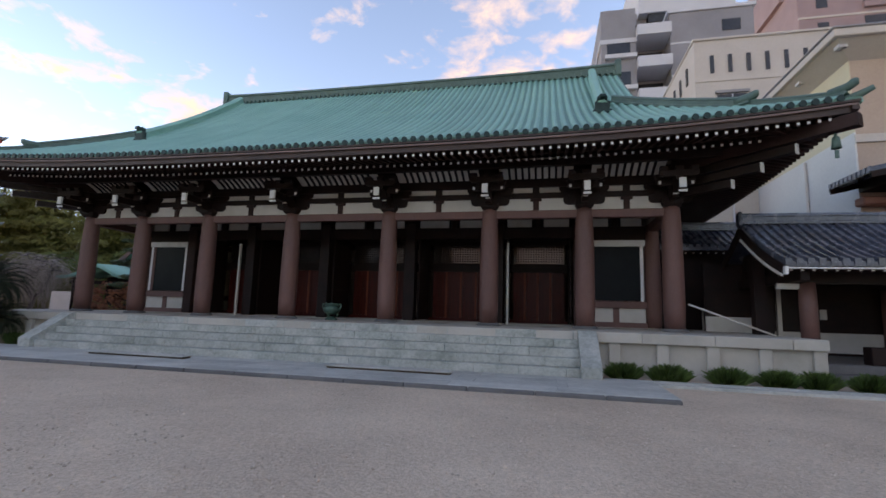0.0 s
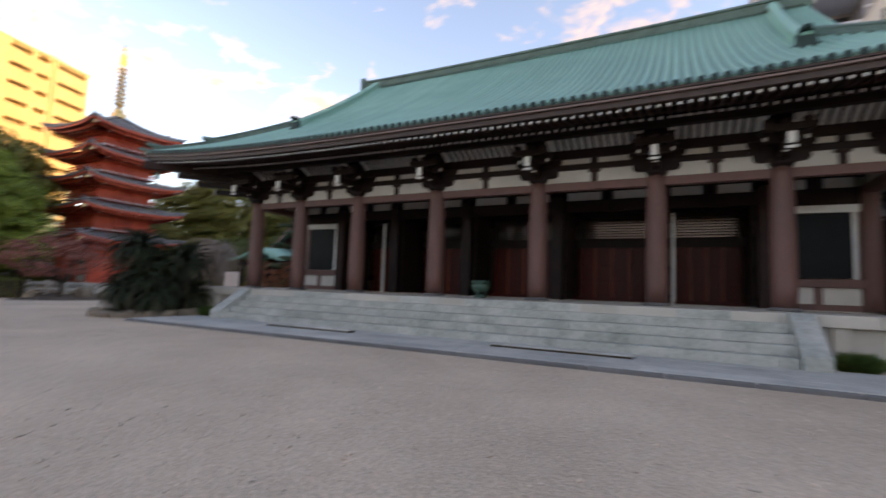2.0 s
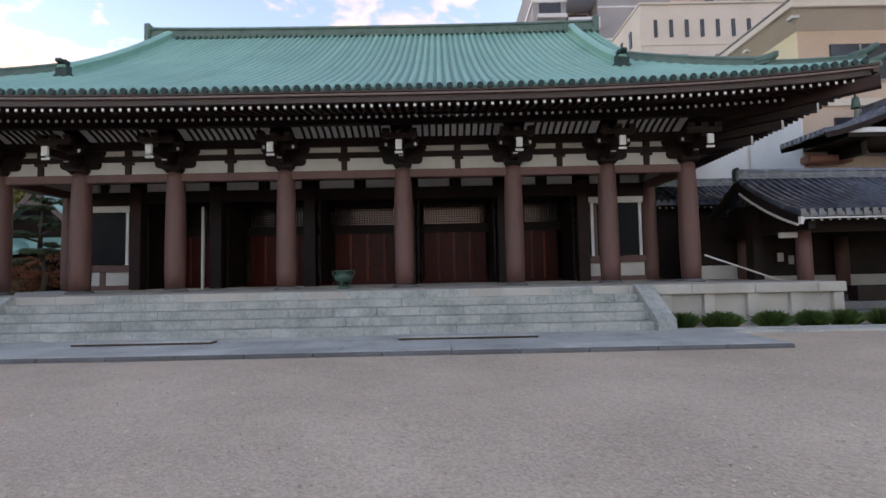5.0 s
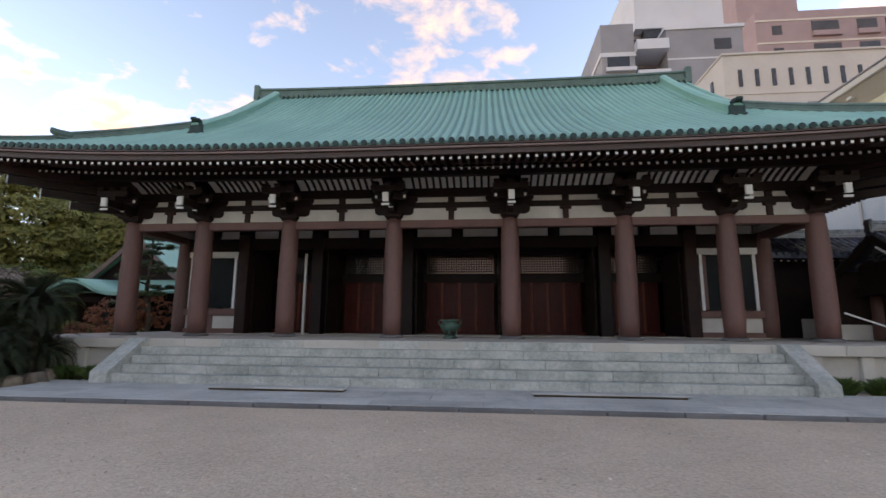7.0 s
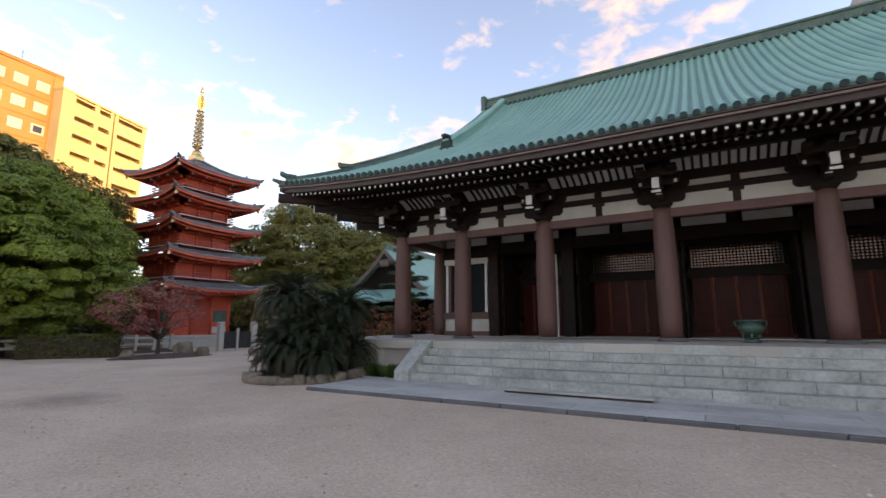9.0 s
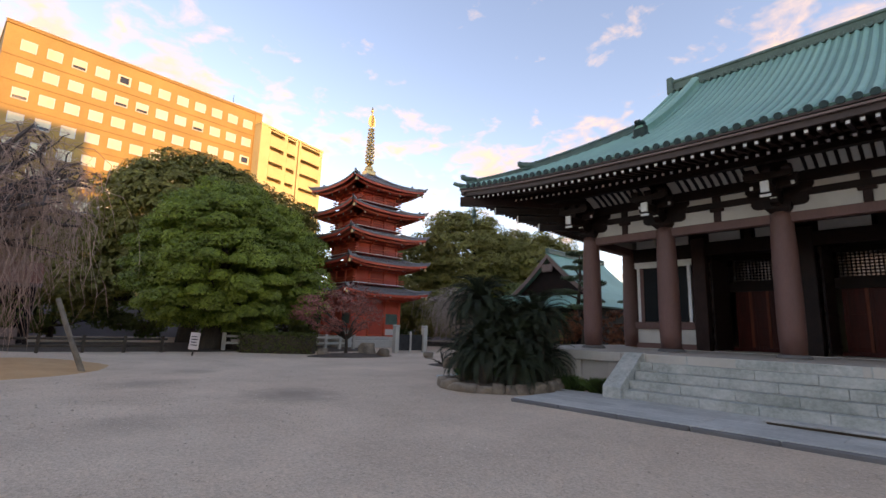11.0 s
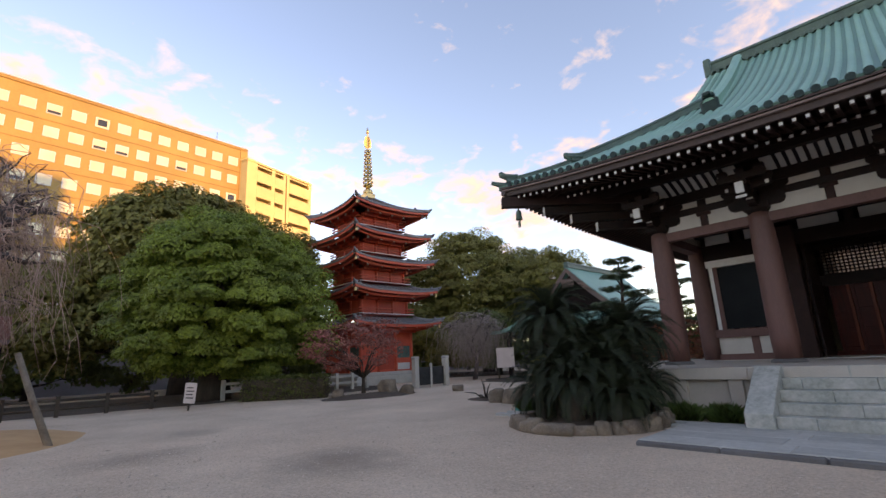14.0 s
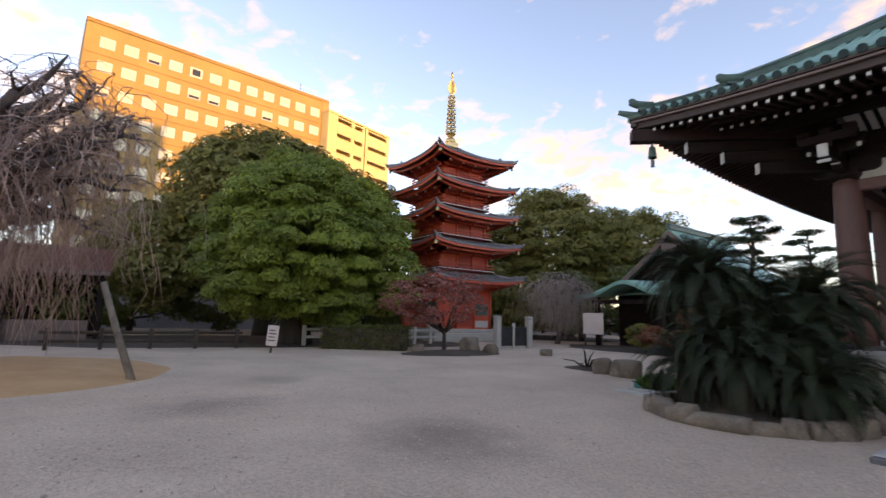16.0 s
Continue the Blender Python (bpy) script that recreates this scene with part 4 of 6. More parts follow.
half.inputs[1].default_value = 0.5
# the bank of cloud thickens towards the west
sep = nt.nodes.new("ShaderNodeSeparateXYZ")
nt.links.new(geo.outputs["Position"], sep.inputs[0])
west = nt.nodes.new("ShaderNodeMapRange")
for k, v in (("From Min", -350.0), ("From Max", -1100.0), ("To Min", 0.0), ("To Max", 0.06)):
    west.inputs[k].default_value = v
nt.links.new(sep.outputs["X"], west.inputs["Value"])
bank = nt.nodes.new("ShaderNodeMath")
bank.operation = "ADD"
nt.links.new(add.outputs[0], bank.inputs[0])
nt.links.new(west.outputs[0], bank.inputs[1])
nt.links.new(bank.outputs[0], half.inputs[0])
nt.links.new(half.outputs[0], cr.inputs["Fac"])
em = nt.nodes.new("ShaderNodeEmission")
hue = nt.nodes.new("ShaderNodeValToRGB")
hue.color_ramp.elements[0].position, hue.color_ramp.elements[1].position = 0.4, 0.66
hue.color_ramp.elements[0].color, hue.color_ramp.elements[1].color = (0.84, 0.75, 0.79, 1), (1.0, 0.92, 0.88, 1)
nt.links.new(n1.outputs["Fac"], hue.inputs["Fac"])
nt.links.new(hue.outputs["Color"], em.inputs["Color"])
em.inputs["Strength"].default_value = CLOUD
tr = nt.nodes.new("ShaderNodeBsdfTransparent")
mx = nt.nodes.new("ShaderNodeMixShader")
nt.links.new(cr.outputs["Color"], mx.inputs["Fac"])
nt.links.new(tr.outputs[0], mx.inputs[1])
nt.links.new(em.outputs[0], mx.inputs[2])
nt.links.new(mx.outputs[0], nt.nodes["Material Output"].inputs["Surface"])
bm = bmesh.new()
rings = [[bm.verts.new((r * math.cos(a), r * math.sin(a), 520 - 430 * (r / 2400) ** 2)) for a in [2 * math.pi * k / 48 for k in range(48)]] for r in (5, 300, 700, 1100, 1500, 1900, 2200, 2400)]
for A, B in zip(rings, rings[1:]):
    for k in range(48):
        bm.faces.new((A[k], B[k], B[(k + 1) % 48], A[(k + 1) % 48])).smooth = True
tagged(part("backdrop_clouds", bm, cl, smooth=True), "scattered pink-white evening clouds in a blue sky", "sky", kind="structure")


# ---- pagoda ----
def pagoda(cx, cy):
    P = thing("pagoda", "five-storey vermilion wooden pagoda with grey roofs and gilded spire", "pagoda", (cx, cy, GZ))
    part("stone_base", bx(-3.0, 3.0, -3.0, 3.0, 0, 0.55, bev=0.03), PLINTH, P)
    part("stone_base_upper", bx(-2.7, 2.7, -2.7, 2.7, 0.55, 0.8, bev=0.03), PLINTH, P)
    corner_z = [4.15, 6.4, 8.5, 10.5, 12.5]
    hws = [3.7, 3.58, 3.47, 3.36, 3.25]
    bodies = [2.15, 1.95, 1.82, 1.7, 1.6]
    for i, (cz, hw, bw) in enumerate(zip(corner_z, hws, bodies)):
        cz -= GZ
        ez = cz - 0.42              # eave height in the middle of a side
        z0 = 0.8 if i == 0 else corner_z[i - 1] - GZ + 0.45
        body = part("storey", bx(-bw, bw, -bw, bw, z0, ez + 0.35), VERM, P)
        for k in range(4):
            R = Matrix.Rotation(k * math.pi / 2, 4, "Z")
            for px in (-bw, -bw * 0.34, bw * 0.34, bw):
                part("post", lathe(bmesh.new(), [(0.1, z0), (0.1, ez - 0.1)], 8), VERM, body, m=R @ Matrix.Translation((px, -bw - 0.02, 0)))
            part("panel", bx(-bw * 0.28, bw * 0.28, -bw - 0.03, -bw, z0 + 0.15, ez - 0.4), VERM_D, body, m=R)
            if i == 0:
                part("white_panel", bx(bw * 0.42, bw * 0.92, -bw - 0.03, -bw, z0 + 0.1, z0 + 0.55), PLASTER, body, m=R)
                part("green_window", bx(bw * 0.42, bw * 0.92, -bw - 0.03, -bw, z0 + 0.9, z0 + 1.7), COPPER_D, body, m=R)
            # bracket tiers stepping out under the eave
            for j, (out, dz) in enumerate(((0.3, -0.32), (0.6, -0.12), (0.95, 0.06))):
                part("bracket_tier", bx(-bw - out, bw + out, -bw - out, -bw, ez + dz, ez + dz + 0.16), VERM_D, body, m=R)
                for px in np.linspace(-bw, bw, 4):
                    part("bracket_arm", bx(px - 0.08, px + 0.08, -bw - out - 0.14, -bw, ez + dz - 0.04, ez + dz + 0.12), VERM, body, m=R)
                    if j == 1:
                        part("bracket_tip", bx(px - 0.085, px + 0.085, -bw - out - 0.16, -bw - out - 0.14, ez + dz - 0.04, ez + dz + 0.13), WHITE, body, m=R)
            # railing round the upper storeys
            if i > 0:
                rw = bw + 0.4
                part("balcony", bx(-rw, rw, -rw, -bw, z0 + 0.02, z0 + 0.1), VERM_D, body, m=R)
                for zz in (0.22, 0.42):
                    part("railing", bx(-rw, rw, -rw - 0.02, -rw + 0.04, z0 + zz, z0 + zz + 0.06), VERM, body, m=R)
                part("white_rail_band", bx(-rw, rw, -rw - 0.01, -rw + 0.02, z0 + 0.04, z0 + 0.09), WHITE, body, m=R)
        # roof: four hipped concave slopes with lifted corners
        top_w = bodies[i + 1] + 0.35 if i < 4 else 0.28
        rise = 0.5 if i < 4 else 1.5
        bm = bmesh.new()
        ribs = bmesh.new()
        fascias = []
        sof = bmesh.new()

        def surf_pt(f, a, d=0.0):
            w = hw + (top_w - hw) * f
            z = ez + 0.18 + rise * (0.45 * f + 0.55 * f * f) + 0.27 * abs(a) ** 2.8 * (1 - f) ** 2 + d
            return Vector((a * w, -w - (0.12 * abs(a) ** 3 * (1 - f)), z))

        n = 14
        for k in range(4):
            R = Matrix.Rotation(k * math.pi / 2, 4, "Z")
            rows = [[bm.verts.new(R @ surf_pt(f / 6, -1 + 2 * a / n)) for a in range(n + 1)] for f in range(7)]
            for A, B in zip(rows, rows[1:]):
                for a in range(n):
                    bm.faces.new((A[a], A[a + 1], B[a + 1], B[a])).smooth = True
            # soffit and double fascia
            low = [sof.verts.new(R @ (surf_pt(0, -1 + 2 * a / n) + Vector((0, 0.3, -0.2)))) for a in range(n + 1)]
            inn = [sof.verts.new(R @ Vector(((-1 + 2 * a / n) * bw, -bw, ez + 0.3))) for a in range(n + 1)]
            for a in range(n):
                sof.faces.new((low[a], inn[a], inn[a + 1], low[a + 1]))
            for name_, dy, z_a, z_b, mt in (("tile_edge", -0.02, -0.07, 0.03, PAG_TILE), ("eave_fascia", 0.03, -0.24, -0.075, VERM), ("lower_fascia", 0.42, -0.42, -0.28, VERM)):
                fb = bmesh.new()
                path = [R @ (surf_pt(0, -1 + 2 * a / n) * 1.0 + Vector((-(-1 + 2 * a / n) * dy, dy, (z_a + z_b) / 2))) for a in range(n + 1)]
                sweep(fb, path, rect(0.08, z_b - z_a))
                fascias.append((name_, fb, mt))
            # tile rows
            m = int(2 * hw / 0.3)
            for c in range(m + 1):
                xx = -hw + 2 * hw * c / m
                q = None
                for f in range(7):
                    fr = f / 6
                    w = hw + (top_w - hw) * fr
                    if abs(xx) > w:
                        break
                    p = surf_pt(fr, xx / w)
                    ring = [ribs.verts.new(R @ (p + Vector((d, 0, h)))) for d, h in ((-0.07, 0), (-0.035, 0.07), (0.035, 0.07), (0.07, 0))]
                    if q:
                        for j in range(3):
                            ribs.faces.new((q[j], q[j + 1], ring[j + 1], ring[j]))
                    elif True:
                        ribs.faces.new(ring[::-1])
                    q = ring
        rf = part("roof", bm, PAG_TILE, P, "grey tiled roof with upturned corners")
        tagged(part("tile_ribbing", ribs, PAG_TILE, rf), kind="stuff")
        for name_, fb, mt in fascias:
            part(name_, fb, mt, rf)
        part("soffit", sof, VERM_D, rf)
        for k in range(4):
            R = Matrix.Rotation(k * math.pi / 2, 4, "Z")
            pts = [surf_pt(f, -1) for f in np.linspace(0.0, 1.0, 8)]
            hb = bmesh.new()
            tube(hb, [p + Vector((0, 0, 0.07)) for p in pts], [0.13] * 8, 6)
            part("hip_ridge", hb, PAG_TILE, rf, m=R)
            tip = pts[0]
            part("corner_ornament", tube(bmesh.new(), [tip, tip + Vector((-0.1, -0.1, 0.14)), tip + Vector((-0.2, -0.2, 0.22))], [0.13, 0.09, 0.04], 6), PAG_TILE, rf, m=R)
            mid = surf_pt(0.25, -1)
            part("corner_ornament", tube(bmesh.new(), [mid, mid + Vector((-0.05, -0.05, 0.3))], [0.16, 0.08], 6), PAG_TILE, rf, m=R)
            bell = lathe(bmesh.new(), [(0.02, 0), (0.07, -0.05), (0.09, -0.26)], 8, cap=False)
            part("wind_bell", bell, GOLD, rf, m=R @ Matrix.Translation(tip + Vector((0.12, 0.12, -0.25))))
            part("rafter_tip", bx(-0.09, 0.09, -0.09, 0.09, -0.22, 0.02), WHITE, rf, m=R @ Matrix.Translation(tip + Vector((0.35, 0.35, -0.16))))
    # spire
    S = part("spire", lathe(bmesh.new(), [(0.07, 13.6), (0.07, 19.6), (0.03, 19.95)], 10), GOLD, P, "gilded ringed spire")
    part("spire_base", bx(-0.42, 0.42, -0.42, 0.42, 13.85, 14.25, bev=0.03), GOLD, S)
    part("spire_bowl", lathe(bmesh.new(), [(0.36, 14.25), (0.4, 14.4), (0.3, 14.62), (0.12, 14.75)], 16), GOLD, S)
    part("spire_lotus", lathe(bmesh.new(), [(0.12, 14.75), (0.36, 14.95), (0.4, 15.0), (0.12, 15.02)], 16), GOLD, S)
    for k in range(9):
        z, r = 15.2 + k * 0.33, 0.40 - 0.016 * k
        part("spire_ring", lathe(bmesh.new(), [(r * 0.82, z), (r, z + 0.01), (r, z + 0.12), (r * 0.82, z + 0.13), (r * 0.82, z)], 16, cap=False), GOLD, S)
        part("ring_spoke", bx(-r * 0.85, r * 0.85, -0.03, 0.03, z + 0.03, z + 0.09), GOLD, S)
    for k in range(4):
        a = k * math.pi / 2
        bmx = bmesh.new()
        v = [bmx.verts.new((0.06 + x * 0.3, 0.015 * s, z)) for s in (-1, 1) for x, z in ((0, 18.15), (0.9, 18.3), (1.0, 18.7), (0.55, 19.15), (0, 19.2))]
        bmx.faces.new(v[:5]), bmx.faces.new(v[5:][::-1])
        for j in range(5):
            bmx.faces.new((v[j], v[(j + 1) % 5], v[5 + (j + 1) % 5], v[5 + j]))
        part("spire_flame", bmx, GOLD, S, m=Matrix.Rotation(a, 4, "Z"))
    part("spire_jewel", lathe(bmesh.new(), [(0.02, 19.4), (0.14, 19.55), (0.1, 19.72), (0.01, 19.98)], 12), GOLD, S)
    return P


pagoda(-36.3, 20.1)


# ---- town buildings ----
def window_set(B, me, places, name="window"):
    for p in places:
        part(name, me, None, B, m=p)


hotel = thing("hotel_building", "tall tan brick office block lit by low evening sun", "building", (-88, 11, GZ))
ang = math.atan2(3.3, 31.4)   # facade runs along local y
HR = Matrix.Rotation(ang, 4, "Z")
hotel.matrix_basis = Matrix.Translation((-75.5, -5.2, 0.15)) @ HR @ Matrix.Diagonal((0.86, 0.875, 0.86, 1))
H0 = 41.2
part("wall", bx(-16, 0, 0, 35.7, -0.3, H0 - 0.5), HOTEL, hotel)
part("roof_parapet", bx(-16.2, 0.15, -0.1, 35.8, H0 - 0.5, H0, bev=0.05), HOTEL_BAND, hotel)
part("corner_pier", bx(-1.2, 0.12, 34.5, 35.8, 0, H0 - 0.5), HOTEL, hotel)
part("antenna", tube(bmesh.new(), [(-2, 31, H0), (-2, 31, H0 + 2.6)], [0.06, 0.03], 5), IRON, hotel)
bm = bmesh.new()
box(bm, -0.02, 0.06, -0.86, 0.86, -0.78, 0.78)
frame_me = mesh("window_frame", bm, GREY_L)
glint_me = mesh("blind", bx(0.061, 0.075, -0.77, 0.77, -0.69, 0.69), GLINT)
gl_me = mesh("dark_pane", bx(0.0762, 0.09, -0.72, 0.72, -0.66, -0.26), GLASS)
gl2_me = mesh("dark_pane", bx(0.0762, 0.09, -0.58, 0.58, -0.5, 0.52), GLASS)
half_dark = {(0, 2), (1, 4), (1, 5), (1, 8), (2, 0), (3, 1)}
full_dark = {(0, 4), (2, 11), (4, 6)}
for r in range(11):
    z = 38.2 - 3.5 * r
    part("string_course", bx(0.0, 0.05, 0, 34.5, z - 1.9, z - 1.75), HOTEL_BAND, hotel)
    for c in range(12):
        y = 2.55 + 2.79 * c
        f = part("window_frame", frame_me, None, hotel, m=Matrix.Translation((0, y, z)))
        part("blind", glint_me, None, f)
        if (r, c) in half_dark:
            part("dark_pane", gl_me, None, f)
        if (r, c) in full_dark:
            part("dark_pane", gl2_me, None, f)
part("roof_edge", bx(-0.05, 0.2, -0.15, 35.85, H0, H0 + 0.12), GREY_L, hotel)

apt = thing("apartment_building", "yellow apartment block with recessed balconies in evening sun", "building", (-93, 38, GZ))
A0, A1, AH = -7.8, 8.2, 38.4
apt.matrix_basis = Matrix.Translation((-79.15, 31.83, 0.15)) @ Matrix.Rotation(radians(18), 4, "Z") @ Matrix.Diagonal((0.86, 0.86, 0.86, 1))
part("wall", bx(-12, -1.2, A0, A1, -0.3, AH), YELLOW, apt)
for y0, y1 in ((A0, -5.6), (-2.2, -1.4), (0.7, 1.25), (1.55, 2.2), (7.4, A1)):
    part("pier", bx(-1.2, 0, y0, y1, 0, AH), YELLOW, apt)
part("roof_slab", bx(-12.2, 0.1, A0 - 0.1, A1 + 0.1, AH, AH + 0.4), YELLOW, apt)
for k in range(12):
    z = AH - 3.0 * k
    for y0, y1 in ((-5.6, -2.2), (-1.4, 0.7), (2.2, 7.4)):
        part("balcony_front", bx(-0.25, 0.03, y0, y1, z - 3.0 - 0.4, z - 1.25), YELLOW, apt)
        part("balcony_door", bx(-1.2, -1.12, y0 + 0.2, y1 - 0.2, z - 2.9, z - 0.8), GLASS, apt)
        part("balcony_ceiling", bx(-1.2, 0.0, y0, y1, z - 0.45, z - 0.2), YELLOW, apt)
part("stair_gap", bx(-1.2, -0.9, 1.25, 1.55, 0, AH), GLASS, apt)

# grey tower behind the hall
tower = thing("grey_tower", "grey concrete apartment tower with stacked balconies and white rooftop box", "building", (9.3, 39.5, GZ))
part("wall_block", bx(0, 2.9, 0.2, 12, 0, 28.3), GREY, tower)
part("corner_cap", bx(-0.1, 3.0, 0.1, 12, 25.1, 25.5), GREY_L, tower)
part("recess_wall", bx(2.9, 5.6, 2.2, 12, 0, 29.0), GREY, tower)
part("wall_block", bx(5.6, 12.0, 0.0, 12, 0, 27.3), GREY, tower)
part("roof_cap", bx(5.4, 12.2, -0.15, 12, 27.3, 27.6), GREY_L, tower)
part("rooftop_box", bx(3.4, 11.2, 1.2, 10, 28.4, 34.5), GREY_L, tower, "plain white rooftop enclosure")
part("rooftop_frame", bx(4.2, 11.0, 1.4, 9, 27.6, 28.4), IRON, tower)
for k in range(9):
    z = 26.2 - 2.9 * k
    part("balcony", bx(2.9, 5.6, -0.6, 2.2, z - 0.9, z + 0.05), GREY_L, tower)
    part("balcony_opening", bx(3.1, 5.4, 2.1, 2.19, z + 0.05, z + 1.7), GLASS, tower)
    part("window", bx(0.5, 2.4, 0.12, 0.2, z - 2.2, z - 0.9), GLASS, tower)
    part("ledge", bx(0.3, 2.9, -0.2, 0.2, z - 2.6, z - 2.25), GREY_L, tower)
    part("window", bx(9.6, 11.0, -0.06, 0.0, z - 0.9, z + 0.1), GLASS, tower)
    part("floor_band", bx(5.6, 12.0, -0.04, 0.0, z - 1.75, z - 1.6), GREY_L, tower)

# cream block with slotted parapet
cream = thing("cream_building", "cream rendered block with a row of slots under its parapet", "building", (12.9, 26.6, GZ))
part("wall", bx(0, 13, 0.15, 14, 0, 17.2), CREAM, cream)
for k in range(12):
    x0 = 0.8 + k * 0.93
    part("slot", bx(x0, x0 + 0.2, 0.08, 0.16, 15.2, 16.25), GLASS, cream)
part("parapet", bx(-0.06, 13, 0.05, 14.05, 17.2, 17.32), CREAM, cream)
for k in range(9):
    y0 = 1.4 + k * 1.4
    part("slot", bx(-0.07, 0.01, y0, y0 + 0.3, 15.2, 16.25), GLASS, cream)
for x0 in (1.1, 4.5, 8.0):
    w = part("window", bx(x0, x0 + 1.5, 0.1, 0.16, 12.6, 13.9), GLASS, cream)
    part("window_bar", bx(x0 + 0.72, x0 + 0.78, 0.07, 0.1, 12.6, 13.9), GREY_L, w)
    part("window_hood", bx(x0 - 0.1, x0 + 1.6, 0.0, 0.15, 13.95, 14.1), GREY, w)
part("string_course", bx(-0.03, 13, 0.1, 0.15, 14.7, 14.82), CREAM, cream)
part("downpipe", tube(bmesh.new(), [(1.6, 0.05, 0), (1.6, 0.05, 12)], [0.05, 0.05], 6), GREY_L, cream)
part("small_window", bx(4.9, 5.4, 0.1, 0.16, 6.5, 7.9), GLASS, cream)

# tan office with a deep flat eave
office = thing("tan_office", "tan three-storey office with a deep pale flat eave", "building", (14.9, 17.7, GZ))
part("wall", bx(0.9, 16, 0.9, 9, 0, 11.2), TAN, office)
part("side_wall_panel", bx(0.86, 0.9, 0.9, 9.0, 8.4, 11.2), PALE_Y, office)
part("side_wall_render", bx(0.84, 0.9, 0.9, 9.0, 0, 8.4), PALE_W, office, "plain off-white rendered side wall")
part("downpipe", tube(bmesh.new(), [(0.78, 4.2, 0.0), (0.78, 4.2, 8.3)], [0.05, 0.05], 6), CREAM, office)
bm = bmesh.new()
box(bm, 0.0, 17, 0.0, 10, 11.75, 12.05, bev=0.03)
part("eave_slab", bm, CREAM, office)
part("eave_edge", bx(-0.05, 17, -0.05, 10.05, 12.05, 12.13, bev=0.02), GREY, office)
bm = bmesh.new()
v = [bm.verts.new(p) for p in ((0.15, 0.15, 11.75), (17, 0.15, 11.75), (17, 0.9, 11.2), (0.9, 0.9, 11.2), (0.15, 10, 11.75), (0.9, 10, 11.2))]
bm.faces.new((v[0], v[3], v[2], v[1])), bm.faces.new((v[0], v[4], v[5], v[3]))
part("eave_soffit", bm, CREAM, office)
for x0 in (2.2, 5.6, 9.0):
    for z0 in (2.6, 6.0, 9.1):
        w = part("window", bx(x0, x0 + 2.4, 0.82, 0.9, z0, z0 + 1.5), GLASS, office)
        part("window_frame", bx(x0 - 0.06, x0 + 2.46, 0.84, 0.9, z0 - 0.1, z0), GREY, w)
        part("window_bar", bx(x0 + 1.17, x0 + 1.23, 0.78, 0.82, z0, z0 + 1.5), GREY, w)
part("floor_band", bx(0.85, 16, 0.82, 0.9, 8.0, 8.3), CREAM, office)
for y in (0.35, 3.2):
    part("soffit_lamp", bx(0.3, 0.6, y, y + 0.3, 11.5, 11.62), GREY_L, office)

# pink-brown tower
pinkb = thing("pink_brown_tower", "pink-brown tiled apartment tower with dark balconies", "building", (34.5, 60, GZ))
part("wall", bx(0, 18, 0, 15, 0, 42.5), PINK, pinkb)
part("stair_tower", bx(-0.5, 7.5, 3, 12, 42.5, 53), PINK, pinkb)
part("setback_wall", bx(6.0, 18, 1.5, 14, 42.5, 43.3), PINK, pinkb)
for k in range(9):
    z = 41.0 - 3.2 * k
    for x0, x1 in ((6.9, 10.2), (12.4, 14.8), (15.8, 17.6)):
        part("balcony_opening", bx(x0, x1, -0.05, 0.02, z - 1.6, z - 0.1), GLASS, pinkb)
        part("balcony_rail", bx(x0 - 0.1, x1 + 0.1, -0.35, 0.0, z - 2.3, z - 1.6), PINK, pinkb)
    part("window", bx(2.0, 3.2, -0.04, 0.02, z - 1.8, z - 0.5), GLASS, pinkb)
    part("floor_band", bx(0, 18, -0.08, 0.0, z + 0.1, z + 0.35), CREAM, pinkb)


